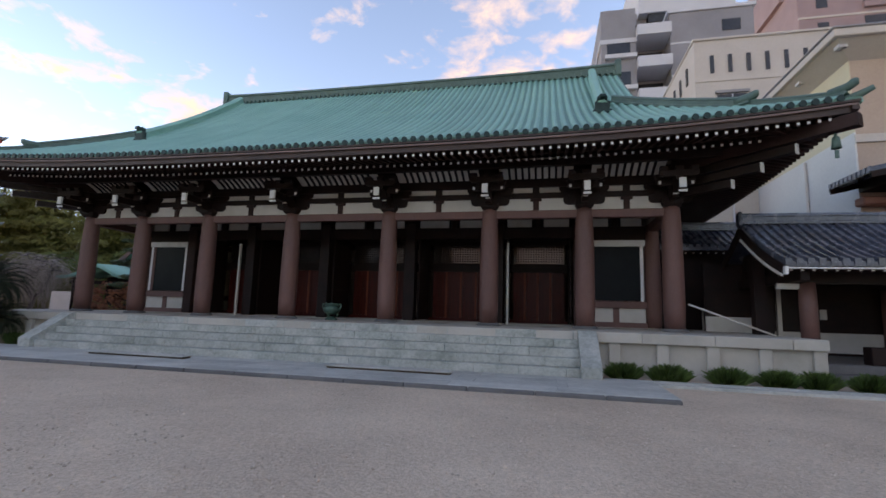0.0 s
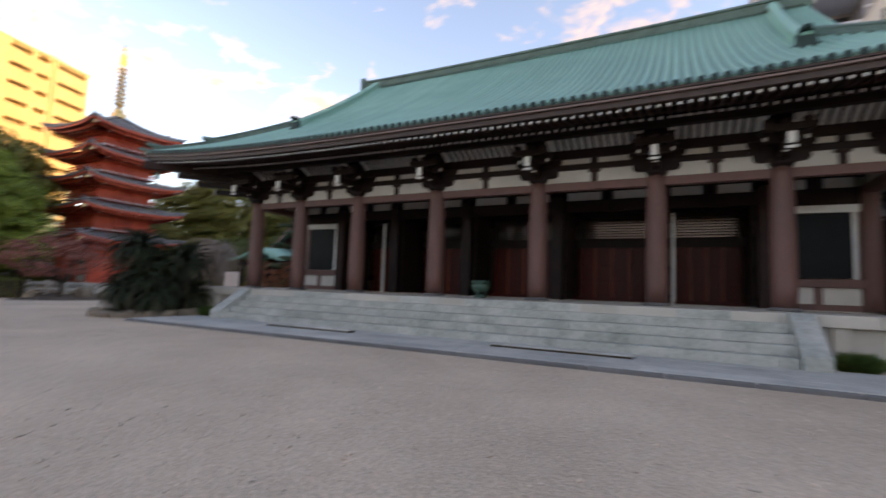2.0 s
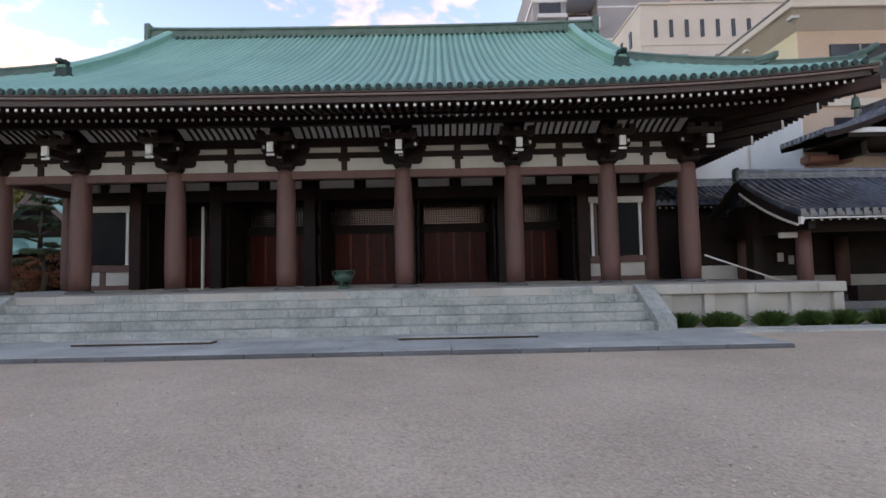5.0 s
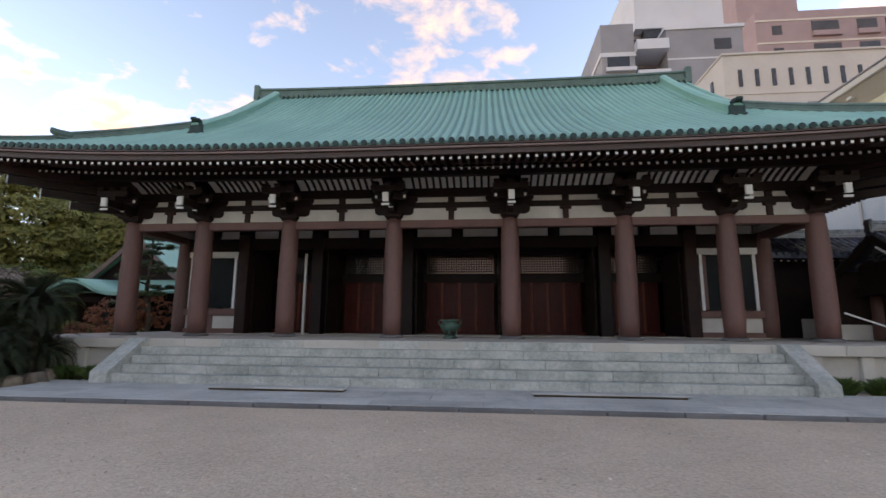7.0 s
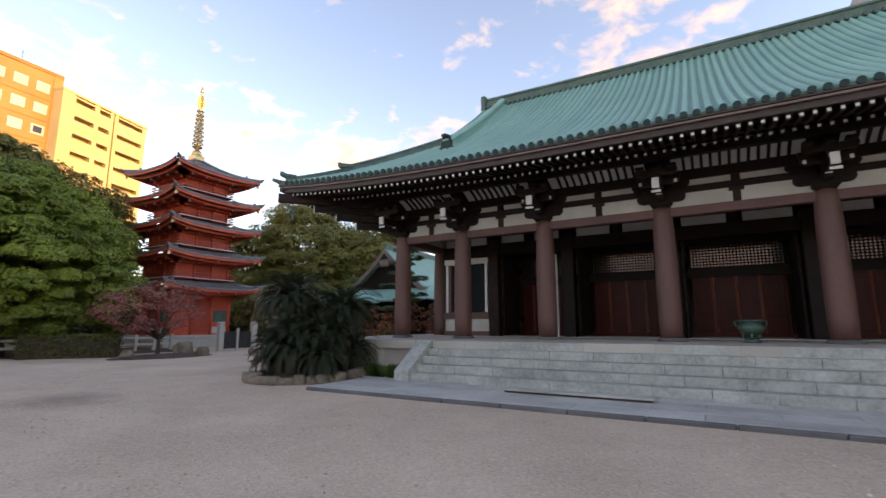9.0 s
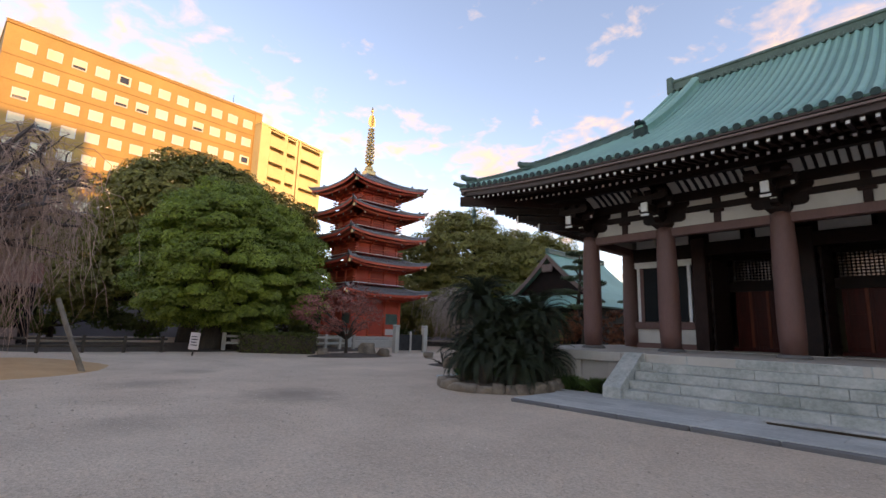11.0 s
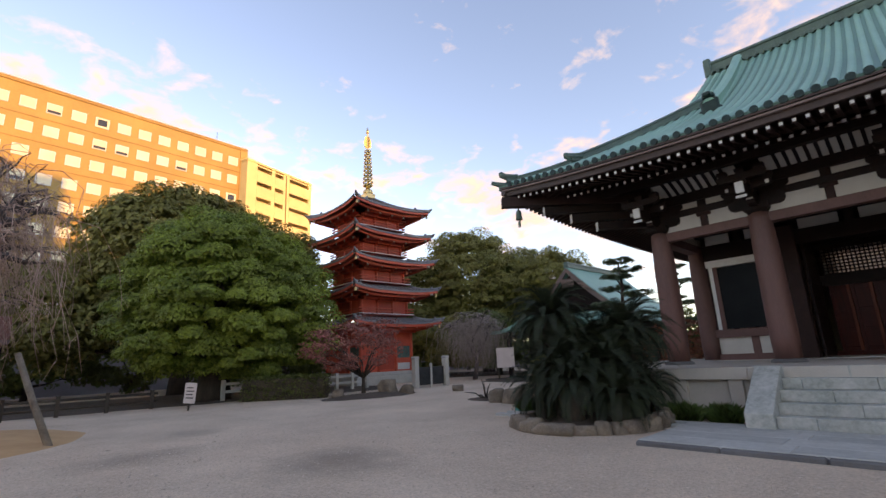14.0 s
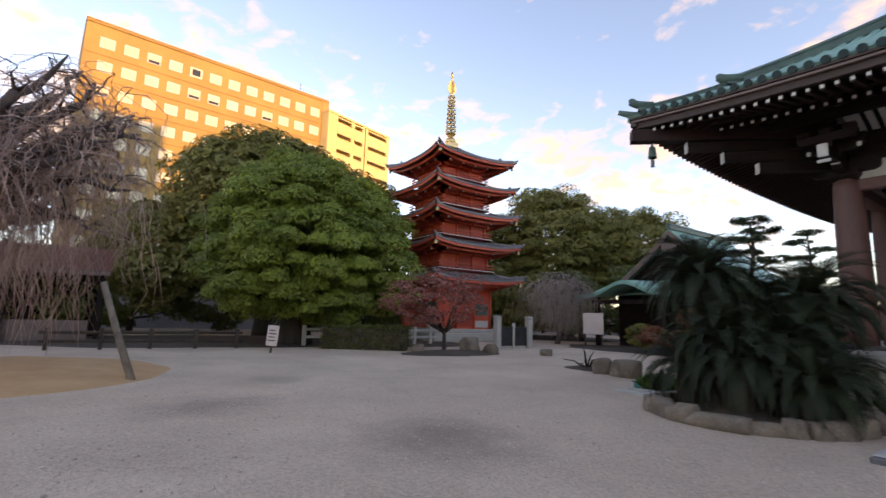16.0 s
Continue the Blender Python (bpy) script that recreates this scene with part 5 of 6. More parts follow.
# ---- annex with tiled roof, east of the hall ----
def tiled_roof(name, parent, x0, x1, yr, zr, ye, ze, mat, rib=0.24, sag=0.35, edge=DARK):
    """A gabled roof with its ridge along x: both slopes, tile rows, ridge and gable boards."""
    bm, rb = bmesh.new(), bmesh.new()
    obs = []
    for s in (-1, 1):
        half = (yr - ye)
        P = [(yr + s * half * f, zr - (zr - ze) * (f + sag * f * (1 - f)), ) for f in np.linspace(0, 1, 8)]
        rows = [[bm.verts.new((x, y, z)) for y, z in P] for x in (x0, x1)]
        lows = [[bm.verts.new((x, y, z - 0.12)) for y, z in P] for x in (x0, x1)]
        for k in range(7):
            bm.faces.new((rows[0][k], rows[1][k], rows[1][k + 1], rows[0][k + 1]))
            bm.faces.new((lows[0][k], lows[0][k + 1], lows[1][k + 1], lows[1][k]))
            bm.faces.new((rows[0][k], rows[0][k + 1], lows[0][k + 1], lows[0][k]))
            bm.faces.new((rows[1][k], lows[1][k], lows[1][k + 1], rows[1][k + 1]))
        bm.faces.new((rows[0][7], rows[1][7], lows[1][7], lows[0][7]))
        n = int((x1 - x0) / rib)
        for c in range(n + 1):
            xx = x0 + 0.06 + (x1 - x0 - 0.12) * c / n
            q = None
            for y, z in P:
                ring = [rb.verts.new((xx + d, y, z + h)) for d, h in ((-0.065, 0), (-0.035, 0.065), (0.035, 0.065), (0.065, 0))]
                if q:
                    for j in range(3):
                        rb.faces.new((q[j], q[j + 1], ring[j + 1], ring[j]))
                q = ring
            y, z = P[-1]
            box(rb, xx - 0.07, xx + 0.07, y - 0.03, y + 0.03, z - 0.09, z + 0.08)
    bmesh.ops.recalc_face_normals(bm, faces=bm.faces)
    bmesh.ops.recalc_face_normals(rb, faces=rb.faces)
    rf = part("roof", bm, mat, parent)
    tagged(part("tile_ribbing", rb, mat, rf), kind="stuff")
    part("ridge", sweep(bmesh.new(), [(x0 - 0.05, yr, zr - 0.02), ((x0 + x1) / 2, yr, zr - 0.05), (x1 + 0.05, yr, zr - 0.02)], small(RS, 0.62)), mat, rf)
    for xx in (x0, x1):
        part("ridge_end_tile", bx(xx - 0.06, xx + 0.06, yr - 0.15, yr + 0.15, zr - 0.1, zr + 0.36, bev=0.05), mat, rf)
        for s in (-1, 1):
            half = (yr - ye)
            P = [(xx, yr + s * half * f, zr - 0.2 - (zr - ze) * (f + sag * f * (1 - f))) for f in np.linspace(0, 1, 8)]
            part("gable_board", sweep(bmesh.new(), P, rect(0.07, 0.2)), edge, rf)
    return rf


annex = thing("side_corridor", "open timber corridor with grey tiled roof beside the hall", "corridor", (10.3, 14.5, GZ))
def aw(bm):
    bmesh.ops.translate(bm, verts=bm.verts, vec=(-10.3, -14.5, -GZ))
    return bm


rf = tiled_roof("roof", annex, 0.0, 12.0, 0.0, 4.2 - GZ, -2.6, 2.8 - GZ, TILE)
fm = mesh("rafter", rafter(1.5, 0.33, 0.09, 0.075), (RAFTER, WHITE))
for k in range(50):
    part("rafter", fm, None, annex, m=Matrix.Translation((0.15 + k * 0.24, -2.5, 2.55 - GZ)))
part("eave_board", bx(-0.02, 12, -2.62, -2.52, 2.62 - GZ, 2.66 - GZ, bev=0.01), WHITE, annex)
part("corner_post", bx(-0.04, 0.04, -2.65, -2.54, 2.48 - GZ, 2.68 - GZ, bev=0.01), WHITE, annex)
P = [(-0.09, -2.6 * f, 4.2 - GZ - 0.34 - 1.4 * (f + 0.35 * f * (1 - f))) for f in np.linspace(0.1, 1, 9)]
part("verge_line", sweep(bmesh.new(), P, rect(0.05, 0.05)), PLASTER, annex)
part("pale_screen", bx(4.2, 5.6, -0.9, -0.84, 0.5, 2.1, bev=0.01), GREY_L, annex)
part("screen_frame", bx(4.1, 5.7, -0.83, -0.78, 0.42, 2.2), DARK, annex)
part("bench", bx(2.0, 3.6, -1.9, -1.55, 0.42, 0.85, bev=0.02), DARK, annex)
part("beam", bx(0.3, 12, -1.45, -1.25, 2.35 - GZ, 2.62 - GZ), DARK, annex)
part("plaster_band", bx(0.3, 0.85, -1.38, -1.32, 2.2 - GZ, 2.35 - GZ), PLASTER, annex)
part("upper_wall", bx(0.3, 12, -1.38, -1.32, 2.62 - GZ, 3.0 - GZ), DARK, annex)
part("gable_boards", bx(0.5, 0.56, -1.3, 1.3, 2.62 - GZ, 3.35 - GZ), DARK, annex)
part("gable_beam", bx(0.42, 0.64, -2.3, 2.3, 2.35 - GZ, 2.62 - GZ, bev=0.02), DARK, annex)
acol = mesh("column", lathe(bmesh.new(), [(0.2, 0), (0.2, 1.4), (0.185, 2.0)], 18), COLUMN, True)
for xx in (1.0, 4.4, 7.8, 11.2):
    part("column", acol, None, annex, m=Matrix.Translation((xx, -1.35, 0.42)))
    part("column", acol, None, annex, m=Matrix.Translation((xx, 1.35, 0.42)))
part("floor", bx(0.0, 12.2, -2.0, 2.2, 0, 0.42, bev=0.02), KERB, annex)
part("low_step", bx(0.4, 12.2, -2.5, -2.0, 0, 0.22, bev=0.02), KERB, annex)
part("rear_wall", bx(-0.6, 12, 1.5, 1.62, 0.42, 3.2), DARK, annex)
part("plaster_dado", bx(1.3, 12, 1.44, 1.5, 0.5, 1.1), PLASTER, annex)
part("plaster_dado", bx(-0.6, 0.8, 1.44, 1.5, 0.75, 1.5), PLASTER, annex)
part("plaster_strip", bx(1.35, 1.47, 1.2, 1.3, 0.8, 2.6), PLASTER, annex)
for xx, zz, w in ((2.2, 1.6, 0.22), (2.6, 1.5, 0.18)):
    nb = part("notice_paper", bx(xx, xx + w, 1.41, 1.44, zz, zz + 0.3), PLASTER, annex)
part("dark_post", bx(0.1, 0.4, -0.5, -0.2, 0.4, 3.1), DARK, annex)
part("dark_post", bx(0.75, 1.0, 0.6, 0.85, 0.4, 3.1), DARK, annex)

link = thing("link_corridor", "low corridor with dark tiled roof joining hall and annex", "corridor", (8.6, 18.6, GZ))
tiled_roof("roof", link, 0.0, 6.0, 0.0, 4.75 - GZ, -1.7, 3.85 - GZ, TILE)
part("wall", bx(0, 6, -0.9, 0.9, 0.3, 3.9), DARK, link)
part("plaster_panel", bx(1.5, 3.0, -0.95, -0.9, 0.9, 1.7), PLASTER, link)
for k in range(24):
    part("rafter", fm, None, link, m=Matrix.Translation((0.15 + k * 0.24, -1.6, 3.6 - GZ)))
tagged(part("leaning_pole", tube(bmesh.new(), [(8.5, 13.3, 1.75), (10.5, 13.1, 0.98)], [0.025, 0.025], 8), PLASTER), "pale bamboo pole leaning beside the end column", "pole")

# small tiled canopy roof on the office wall
canopy = thing("tiled_canopy", "small grey tiled canopy roof on the tan office wall", "roof", (18.3, 17.6, GZ))
canopy.rotation_euler = (0, 0, radians(-90))
tiled_roof("roof", canopy, -0.95, 1.3, 0.0, 7.6 - GZ, -3.5, 6.3 - GZ, TILE, sag=0.5)
part("soffit", bx(-0.95, 1.2, -2.6, 2.6, 6.1, 6.45), DARK, canopy)
part("fascia", bx(1.2, 1.26, -3.0, 3.0, 6.25, 6.42), WHITE, canopy)
part("bracket", bx(-0.95, 0.6, -1.6, -1.4, 5.6, 6.1), DARK, canopy)
part("bracket", bx(-0.95, 0.6, 1.4, 1.6, 5.6, 6.1), DARK, canopy)
part("hood", bx(0.62, 2.4, 0.3, 0.85, 5.55, 5.85, bev=0.05), REDB, office)

# ---- second hall in the garden ----
sub = thing("garden_hall", "smaller timber hall with green copper gable roof and curved porch", "temple hall", (-25.1, 29.8, GZ))
part("wall", bx(-3.6, 3.4, 0.6, 7.2, 0, 4.2), DARK, sub)
bm = bmesh.new()
P = [(s * 3.7 * f, 7.5 - (3.2) * (f + 0.25 * f * (1 - f))) for s, fs in ((-1, np.linspace(1, 0, 9)), (1, np.linspace(0, 1, 9)[1:])) for f in fs]
for dz0, dz1, y0, y1 in ((0, -0.15, -0.5, 7.8),):
    A = [bm.verts.new((x, y0, z)) for x, z in P]
    B = [bm.verts.new((x, y1, z)) for x, z in P]
    C = [bm.verts.new((x, y0, z - 0.15)) for x, z in P]
    D = [bm.verts.new((x, y1, z - 0.15)) for x, z in P]
    for k in range(len(P) - 1):
        bm.faces.new((A[k], A[k + 1], B[k + 1], B[k]))
        bm.faces.new((C[k], D[k], D[k + 1], C[k + 1]))
        bm.faces.new((A[k], C[k], C[k + 1], A[k + 1]))
bmesh.ops.recalc_face_normals(bm, faces=bm.faces)
rf = part("roof", bm, COPPER, sub)
part("ridge", sweep(bmesh.new(), [(0, -0.55, 7.42), (0, 7.8, 7.42)], small(RS, 0.8)), COPPER_D, rf)
part("bargeboard", sweep(bmesh.new(), [(x, -0.55, z - 0.28) for x, z in P], rect(0.1, 0.3)), BOARD, rf)
bm = bmesh.new()
v = [bm.verts.new((x, 0.0, z - 0.4)) for x, z in P] + [bm.verts.new((x, 0.1, z - 0.4)) for x, z in P]
n = len(P)
bm.faces.new(v[:n]), bm.faces.new(v[n:][::-1])
part("gable_wall", bm, DARK, sub)
part("gable_pendant", bx(-0.5, 0.5, -0.62, -0.5, 6.0, 6.6, bev=0.1), BOARD, sub)
# skirt roof below the gable
bm = bmesh.new()
q = [[bm.verts.new((x, y, z)) for x, y, z in r] for r in (((-5.0, -2.0, 3.35), (4.6, -2.0, 3.35)), ((-4.6, -0.9, 3.9), (4.2, -0.9, 3.9)), ((-3.8, 0.5, 4.45), (3.6, 0.5, 4.45)))]
for a, b in zip(q, q[1:]):
    bm.faces.new((a[0], a[1], b[1], b[0]))
e = [[bm.verts.new(p) for p in r] for r in (((4.6, -2.0, 3.35), (4.2, -0.9, 3.9), (3.6, 0.5, 4.45)), ((4.6, 7.8, 3.35), (4.2, 7.8, 3.9), (3.6, 7.8, 4.45)))]
for k in range(2):
    bm.faces.new((e[0][k], e[1][k], e[1][k + 1], e[0][k + 1]))
sk = part("skirt_roof", bm, COPPER, sub)
md = sk.modifiers.new("thickness", "SOLIDIFY")
md.thickness = 0.14
# porch with a bow-shaped gable
bm = bmesh.new()
K = [(x, 3.15 + 0.85 * math.exp(-(x / 1.5) ** 2) + 0.03 * (abs(x) / 3) ** 4) for x in np.linspace(-3.3, 3.3, 25)]
A = [bm.verts.new((x - 0.9, -4.2, z)) for x, z in K]
B = [bm.verts.new((x - 0.9, -1.2, z + 0.15)) for x, z in K]
for k in range(24):
    bm.faces.new((A[k], A[k + 1], B[k + 1], B[k])).smooth = True
po = part("porch_roof", bm, COPPER, sub)
md = po.modifiers.new("thickness", "SOLIDIFY")
md.thickness = 0.16
part("porch_bargeboard", sweep(bmesh.new(), [(x - 0.9, -4.22, z - 0.16) for x, z in K], rect(0.08, 0.16)), COPPER, sub)
for px in (-3.0, 1.2):
    part("porch_post", bx(px - 0.12, px + 0.12, -3.9, -3.66, 0, 3.05), DARK, sub)
part("porch_lintel", bx(-3.4, 1.6, -3.85, -3.7, 2.6, 2.85), DARK, sub)
part("porch_back", bx(-3.4, 1.6, -1.0, -0.9, 0, 3.3), DARK, sub)
bd = thing("garden_notice", "blank pale notice board on two legs by the garden hall", "sign", (-27.3, 24.5, GZ))
part("board", bx(-0.6, 0.6, -0.03, 0.03, 0.75, 2.0, bev=0.01), SIGN, bd, m=Matrix.Rotation(radians(20), 4, "Z"))
for px in (-0.5, 0.5):
    part("leg", bx(px - 0.04, px + 0.04, -0.02, 0.05, 0, 0.75), BARK, bd, m=Matrix.Rotation(radians(20), 4, "Z"))

# ---- unseen blocks added east, shading yard and hotel foot; a south one closes it ----
def unseen_block(name, label, x0, x1, y0, y1, h, mat):
    b = thing(name, label, "building", (x0, y0, GZ))
    part("wall", bx(0, x1 - x0, 0, y1 - y0, 0, h), mat, b)
    part("parapet", bx(-0.2, x1 - x0 + 0.2, -0.2, y1 - y0 + 0.2, h, h + 0.5), mat, b)


unseen_block("unseen_block", "unseen plain grey block placed east to shade the temple yard", 60, 80, -30, 14, 35.5, GREY)
unseen_block("unseen_block", "unseen tall grey block placed east to shade the hotel foot", 60, 80, 14, 28, 51, GREY)
unseen_block("unseen_block", "unseen grey block of middle height placed to cast shade", 60, 80, 28, 31, 43, GREY)
unseen_block("unseen_block", "unseen grey block beside the taller ones, placed to cast shade", 60, 80, 31, 75, 36.5, GREY)
unseen_block("unseen_block", "unseen long low cream block that closes the south side", -70, 40, -60, -48, 9, CREAM)

# low pavilion behind the weeping cherry
pav = thing("side_pavilion", "low open pavilion with a dull red roof behind the cherry", "pavilion", (-35.0, -9.5, GZ))
bm = bmesh.new()
v = [bm.verts.new(p) for p in ((0, 0, 3.1), (0, 10.2, 3.1), (-2.2, 10.2, 4.3), (-2.2, 0, 4.3), (-4.4, 0, 3.1), (-4.4, 10.2, 3.1))]
bm.faces.new((v[0], v[1], v[2], v[3])), bm.faces.new((v[3], v[2], v[5], v[4]))
bmesh.ops.solidify(bm, geom=bm.faces[:], thickness=0.12)
part("roof", bm, REDB, pav)
part("eave_board", bx(-0.02, 0.06, 0, 10.2, 2.9, 3.08), BOARD, pav)
for y in (0.3, 3.5, 6.7, 9.9):
    part("post", bx(-0.4, -0.22, y - 0.09, y + 0.09, 0, 3.0), DARK, pav)
part("rear_wall", bx(-4.1, -4.0, 0.2, 10, 0, 3.1), DARK, pav)
part("counter", bx(-0.9, -0.5, 0.5, 9.6, 0, 0.9, bev=0.02), BOARD, pav)

# ---- trees ----
tree("camphor_tree", "great round evergreen camphor tree with bright green leaves", (-32.5, 8.3, GZ), 2.2, 0.75,
     [(-32.6, 8.6, 5.4, 4.1, 4.2, 3.7), (-31.5, 11.2, 4.2, 2.5, 2.5, 2.8), (-33.2, 6.0, 4.3, 2.5, 2.3, 2.8), (-30.7, 8.4, 4.0, 2.8, 3.5, 2.5), (-33.1, 8.6, 7.4, 2.8, 3.0, 1.9), (-31.0, 11.2, 2.6, 2.1, 2.2, 1.5), (-31.6, 6.3, 2.6, 2.1, 2.2, 1.5), (-30.5, 8.9, 2.2, 1.9, 2.8, 1.3)],
     3600, 700, 0.74, 0.075, LEAF_A, 11, nl=26, gap=0.8, flat=0.78)
tree("evergreen_tree", "tall dark evergreen tree behind the camphor", (-41.2, 9, GZ), 5, 0.5,
     [(-41.3, 8.8, 8.3, 4.9, 5.8, 4.7), (-38.4, 13.8, 6.8, 3.0, 3.2, 3.6), (-42.0, 2.6, 4.6, 3, 3, 3.0)], 2600, 300, 1.05, 0.14, LEAF_C, 12, gap=0.95, flat=0.75)
tree("evergreen_tree", "tall olive-green evergreen tree behind the pagoda", (-39, 36, GZ), 5, 0.5,
     [(-39.5, 35.0, 8.4, 4.6, 5.6, 5.2), (-35.0, 41.2, 7.6, 4.6, 4.8, 4.2), (-43.0, 31.0, 6.6, 4, 4, 4.2), (-40, 33, 3.2, 6, 5, 2.6), (-37.5, 38.5, 7.6, 3.5, 3.5, 4.4)], 3600, 300, 1.05, 0.14, LEAF_C, 13, gap=0.95, flat=0.75)
tree("evergreen_tree", "dark evergreen trees screening the north garden", (-33.0, 30.5, GZ), 1.5, 0.25,
     [(-33.5, 29.5, 2.6, 2.6, 2.6, 2.4), (-31, 33, 2.8, 3, 3, 2.6)], 70, 200, 0.9, 0.13, LEAF_B, 14)
tree("evergreen_shrub", "dark evergreen shrubs behind the weeping cherry", (-42, -6, GZ), 1.0, 0.25,
     [(-42, -7, 1.6, 3, 4, 1.6), (-41, -12, 1.9, 3, 3.5, 1.9), (-40, -2.0, 1.3, 2.6, 2.5, 1.2)], 90, 200, 0.9, 0.13, LEAF_B, 15)
tree("red_maple", "small maple with dull red autumn leaves by boulders", (-26.4, 13.0, GZ), 0.9, 0.09,
     [(-26.8, 12.7, 2.1, 2.1, 2.4, 1.15), (-26.2, 13.4, 2.8, 1.3, 1.4, 0.8)], 230, 26, 0.3, 0.06, LEAF_R, 16, nl=26)
tree("russet_shrub", "russet-leaved shrub beside the hall platform", (-18.3, 20.8, GZ), 0.5, 0.07,
     [(-18.4, 20.6, 1.6, 1.4, 1.3, 0.85), (-17.2, 21.3, 1.9, 1.2, 1.2, 0.8)], 120, 26, 0.25, 0.08, LEAF_O, 17, nl=18)
tree("russet_shrub", "russet-leaved shrub in the garden by the platform", (-15.6, 22.8, GZ), 0.5, 0.07,
     [(-15.6, 22.8, 1.7, 1.4, 1.3, 1.1), (-14.6, 20.4, 1.2, 0.9, 0.9, 0.7)], 100, 26, 0.25, 0.08, LEAF_O, 18, nl=18)
for k, (x, y, r) in enumerate(((-21.6, 22.4, 1.1), (-23.3, 23.4, 0.9), (-19.9, 22.6, 0.8))):
    tree("clipped_shrub", "rounded brownish clipped shrub by the garden hall", (x, y, GZ), 0.3, 0.05,
         [(x, y, 0.7, r, r, 0.62)], 40, 90, 0.3, 0.06, LEAF_C if k else LEAF_O, 20 + k, group="clipped shrubs")


def pine(x, y, h, seed):
    t = thing("garden_pine", "cloud-pruned garden pine with flat needle pads", "tree", (x, y, GZ), "garden pines")
    g = random.Random(seed)
    tr = [(0, 0, 0), (0.15, 0.1, h * 0.3), (-0.2, 0.15, h * 0.55), (0.1, -0.1, h * 0.8), (0.0, 0.0, h * 0.97)]
    part("trunk", tube(bmesh.new(), tr, [0.14, 0.12, 0.1, 0.07, 0.03], 7), BARK, t)
    for k in range(9):
        f = 0.42 + 0.58 * k / 8
        a = k * 2.4 + seed
        r = (1.25 - 0.9 * (f - 0.42) / 0.58) * (0.9 if k < 8 else 0)
        c = Vector((r * math.cos(a), r * math.sin(a), h * f))
        part("branch", tube(bmesh.new(), [(0, 0, h * f - 0.25), c * 0.5 + Vector((0, 0, h * f * 0.5 - 0.1)), c], [0.05, 0.04, 0.02], 5), BARK, t)
        pts, nr, _ = crown_points([(c.x, c.y, c.z + 0.08, 0.6, 0.6, 0.1)], 24, 60, 0.17, seed * 10 + k, flat=0.4)
        tagged(part("needle_pad", leaf_mesh("needle_pad", pts, nr, 0.09, PINE, seed + k, 0.14), None, t), kind="stuff")


pine(-16.9, 20.3, 5.3, 3)
pine(-18.0, 29.7, 6.2, 5)
pine(-13.6, 27.5, 5.2, 8)


def weeping(name, label, base, h, limb_ends, twigs, drop, mat, seed, r0, reach=1.2, droop_only=None):
    t = thing(name, label, "tree", base)
    g = random.Random(seed)
    B = Vector(base)
    bm = bmesh.new()
    tube(bm, [(0, 0, -0.1), (0.1, 0.15, h * 0.2), (0.0, 0.3, h * 0.42)], [r0 * 1.4, r0, r0 * 0.85], 10)
    part("trunk", bm, CHERRY, t)
    bm = bmesh.new()
    spots = []
    for e in limb_ends:
        e = Vector(e) - B
        p0 = Vector((0, 0.25, h * 0.36))
        pts, rad = [p0], [r0 * 0.6]
        n = 9
        wob = Vector((g.uniform(-1, 1), g.uniform(-1, 1), 0)) * 0.5
        for k in range(1, n + 1):
            f = k / n
            p = p0.lerp(e, f) + wob * math.sin(f * 7) * 0.5 + Vector((g.uniform(-0.16, 0.16), g.uniform(-0.16, 0.16), math.sin(f * math.pi) * 0.7 + g.uniform(-0.14, 0.14)))
            pts.append(p)
            rad.append(r0 * 0.6 * (1 - f) ** 0.8 + 0.018)
            if f > 0.3:
                spots.append(p)
        part("limb", tube(bmesh.new(), pts, rad, 7), CHERRY, t)
        for k in range(2, n, 1):
            for _ in range(2):
                d = Vector((g.uniform(-1, 1), g.uniform(-1, 1), g.uniform(-0.3, 0.8))) * reach
                e1 = Vector((g.uniform(-0.2, 0.2), g.uniform(-0.2, 0.2), g.uniform(0, 0.25)))
                q = [pts[k], pts[k] + d * 0.35 + e1, pts[k] + d * 0.7 + e1 * 0.2, pts[k] + d + Vector((0, 0, -0.15))]
                tube(bm, q, [max(0.024, rad[k] * 0.4), 0.026, 0.017, 0.009], 5)
                spots += q[1:]
    tagged(part("branching", bm, CHERRY, t), kind="stuff")
    bm = bmesh.new()
    for k in range(twigs):
        s = spots[g.randrange(len(spots))]
        a = g.uniform(0, 2 * math.pi)
        out = Vector((math.cos(a), math.sin(a), 0)) * g.uniform(0.3, 1.6)
        L = min(g.uniform(0.15, 1.0) * drop, s.z - 0.35)
        if L < 0.3:
            continue
        pts = [s, s + out * 0.4 + Vector((0, 0, 0.12 - L * 0.05))]
        for f in (0.3, 0.55, 0.8, 1.0):
            pts.append(s + out * (0.5 + 0.6 * f ** 0.6) + Vector((g.uniform(-0.2, 0.2), g.uniform(-0.2, 0.2), -L * f ** 1.4)))
        w = g.uniform(0.006, 0.011)
        tube(bm, pts, [w * 1.4, w * 1.3, w * 1.1, w, w * 0.8, w * 0.4], 3)
        for f in (2, 3, 4):
            if g.random() < 0.7:
                e = Vector((g.uniform(-1, 1), g.uniform(-1, 1), -1.4)) * g.uniform(0.12, 0.35)
                tube(bm, [pts[f], pts[f] + e], [w * 0.7, w * 0.3], 3)
    tagged(part("twig_curtain", bm, mat, t), kind="stuff")
    return t


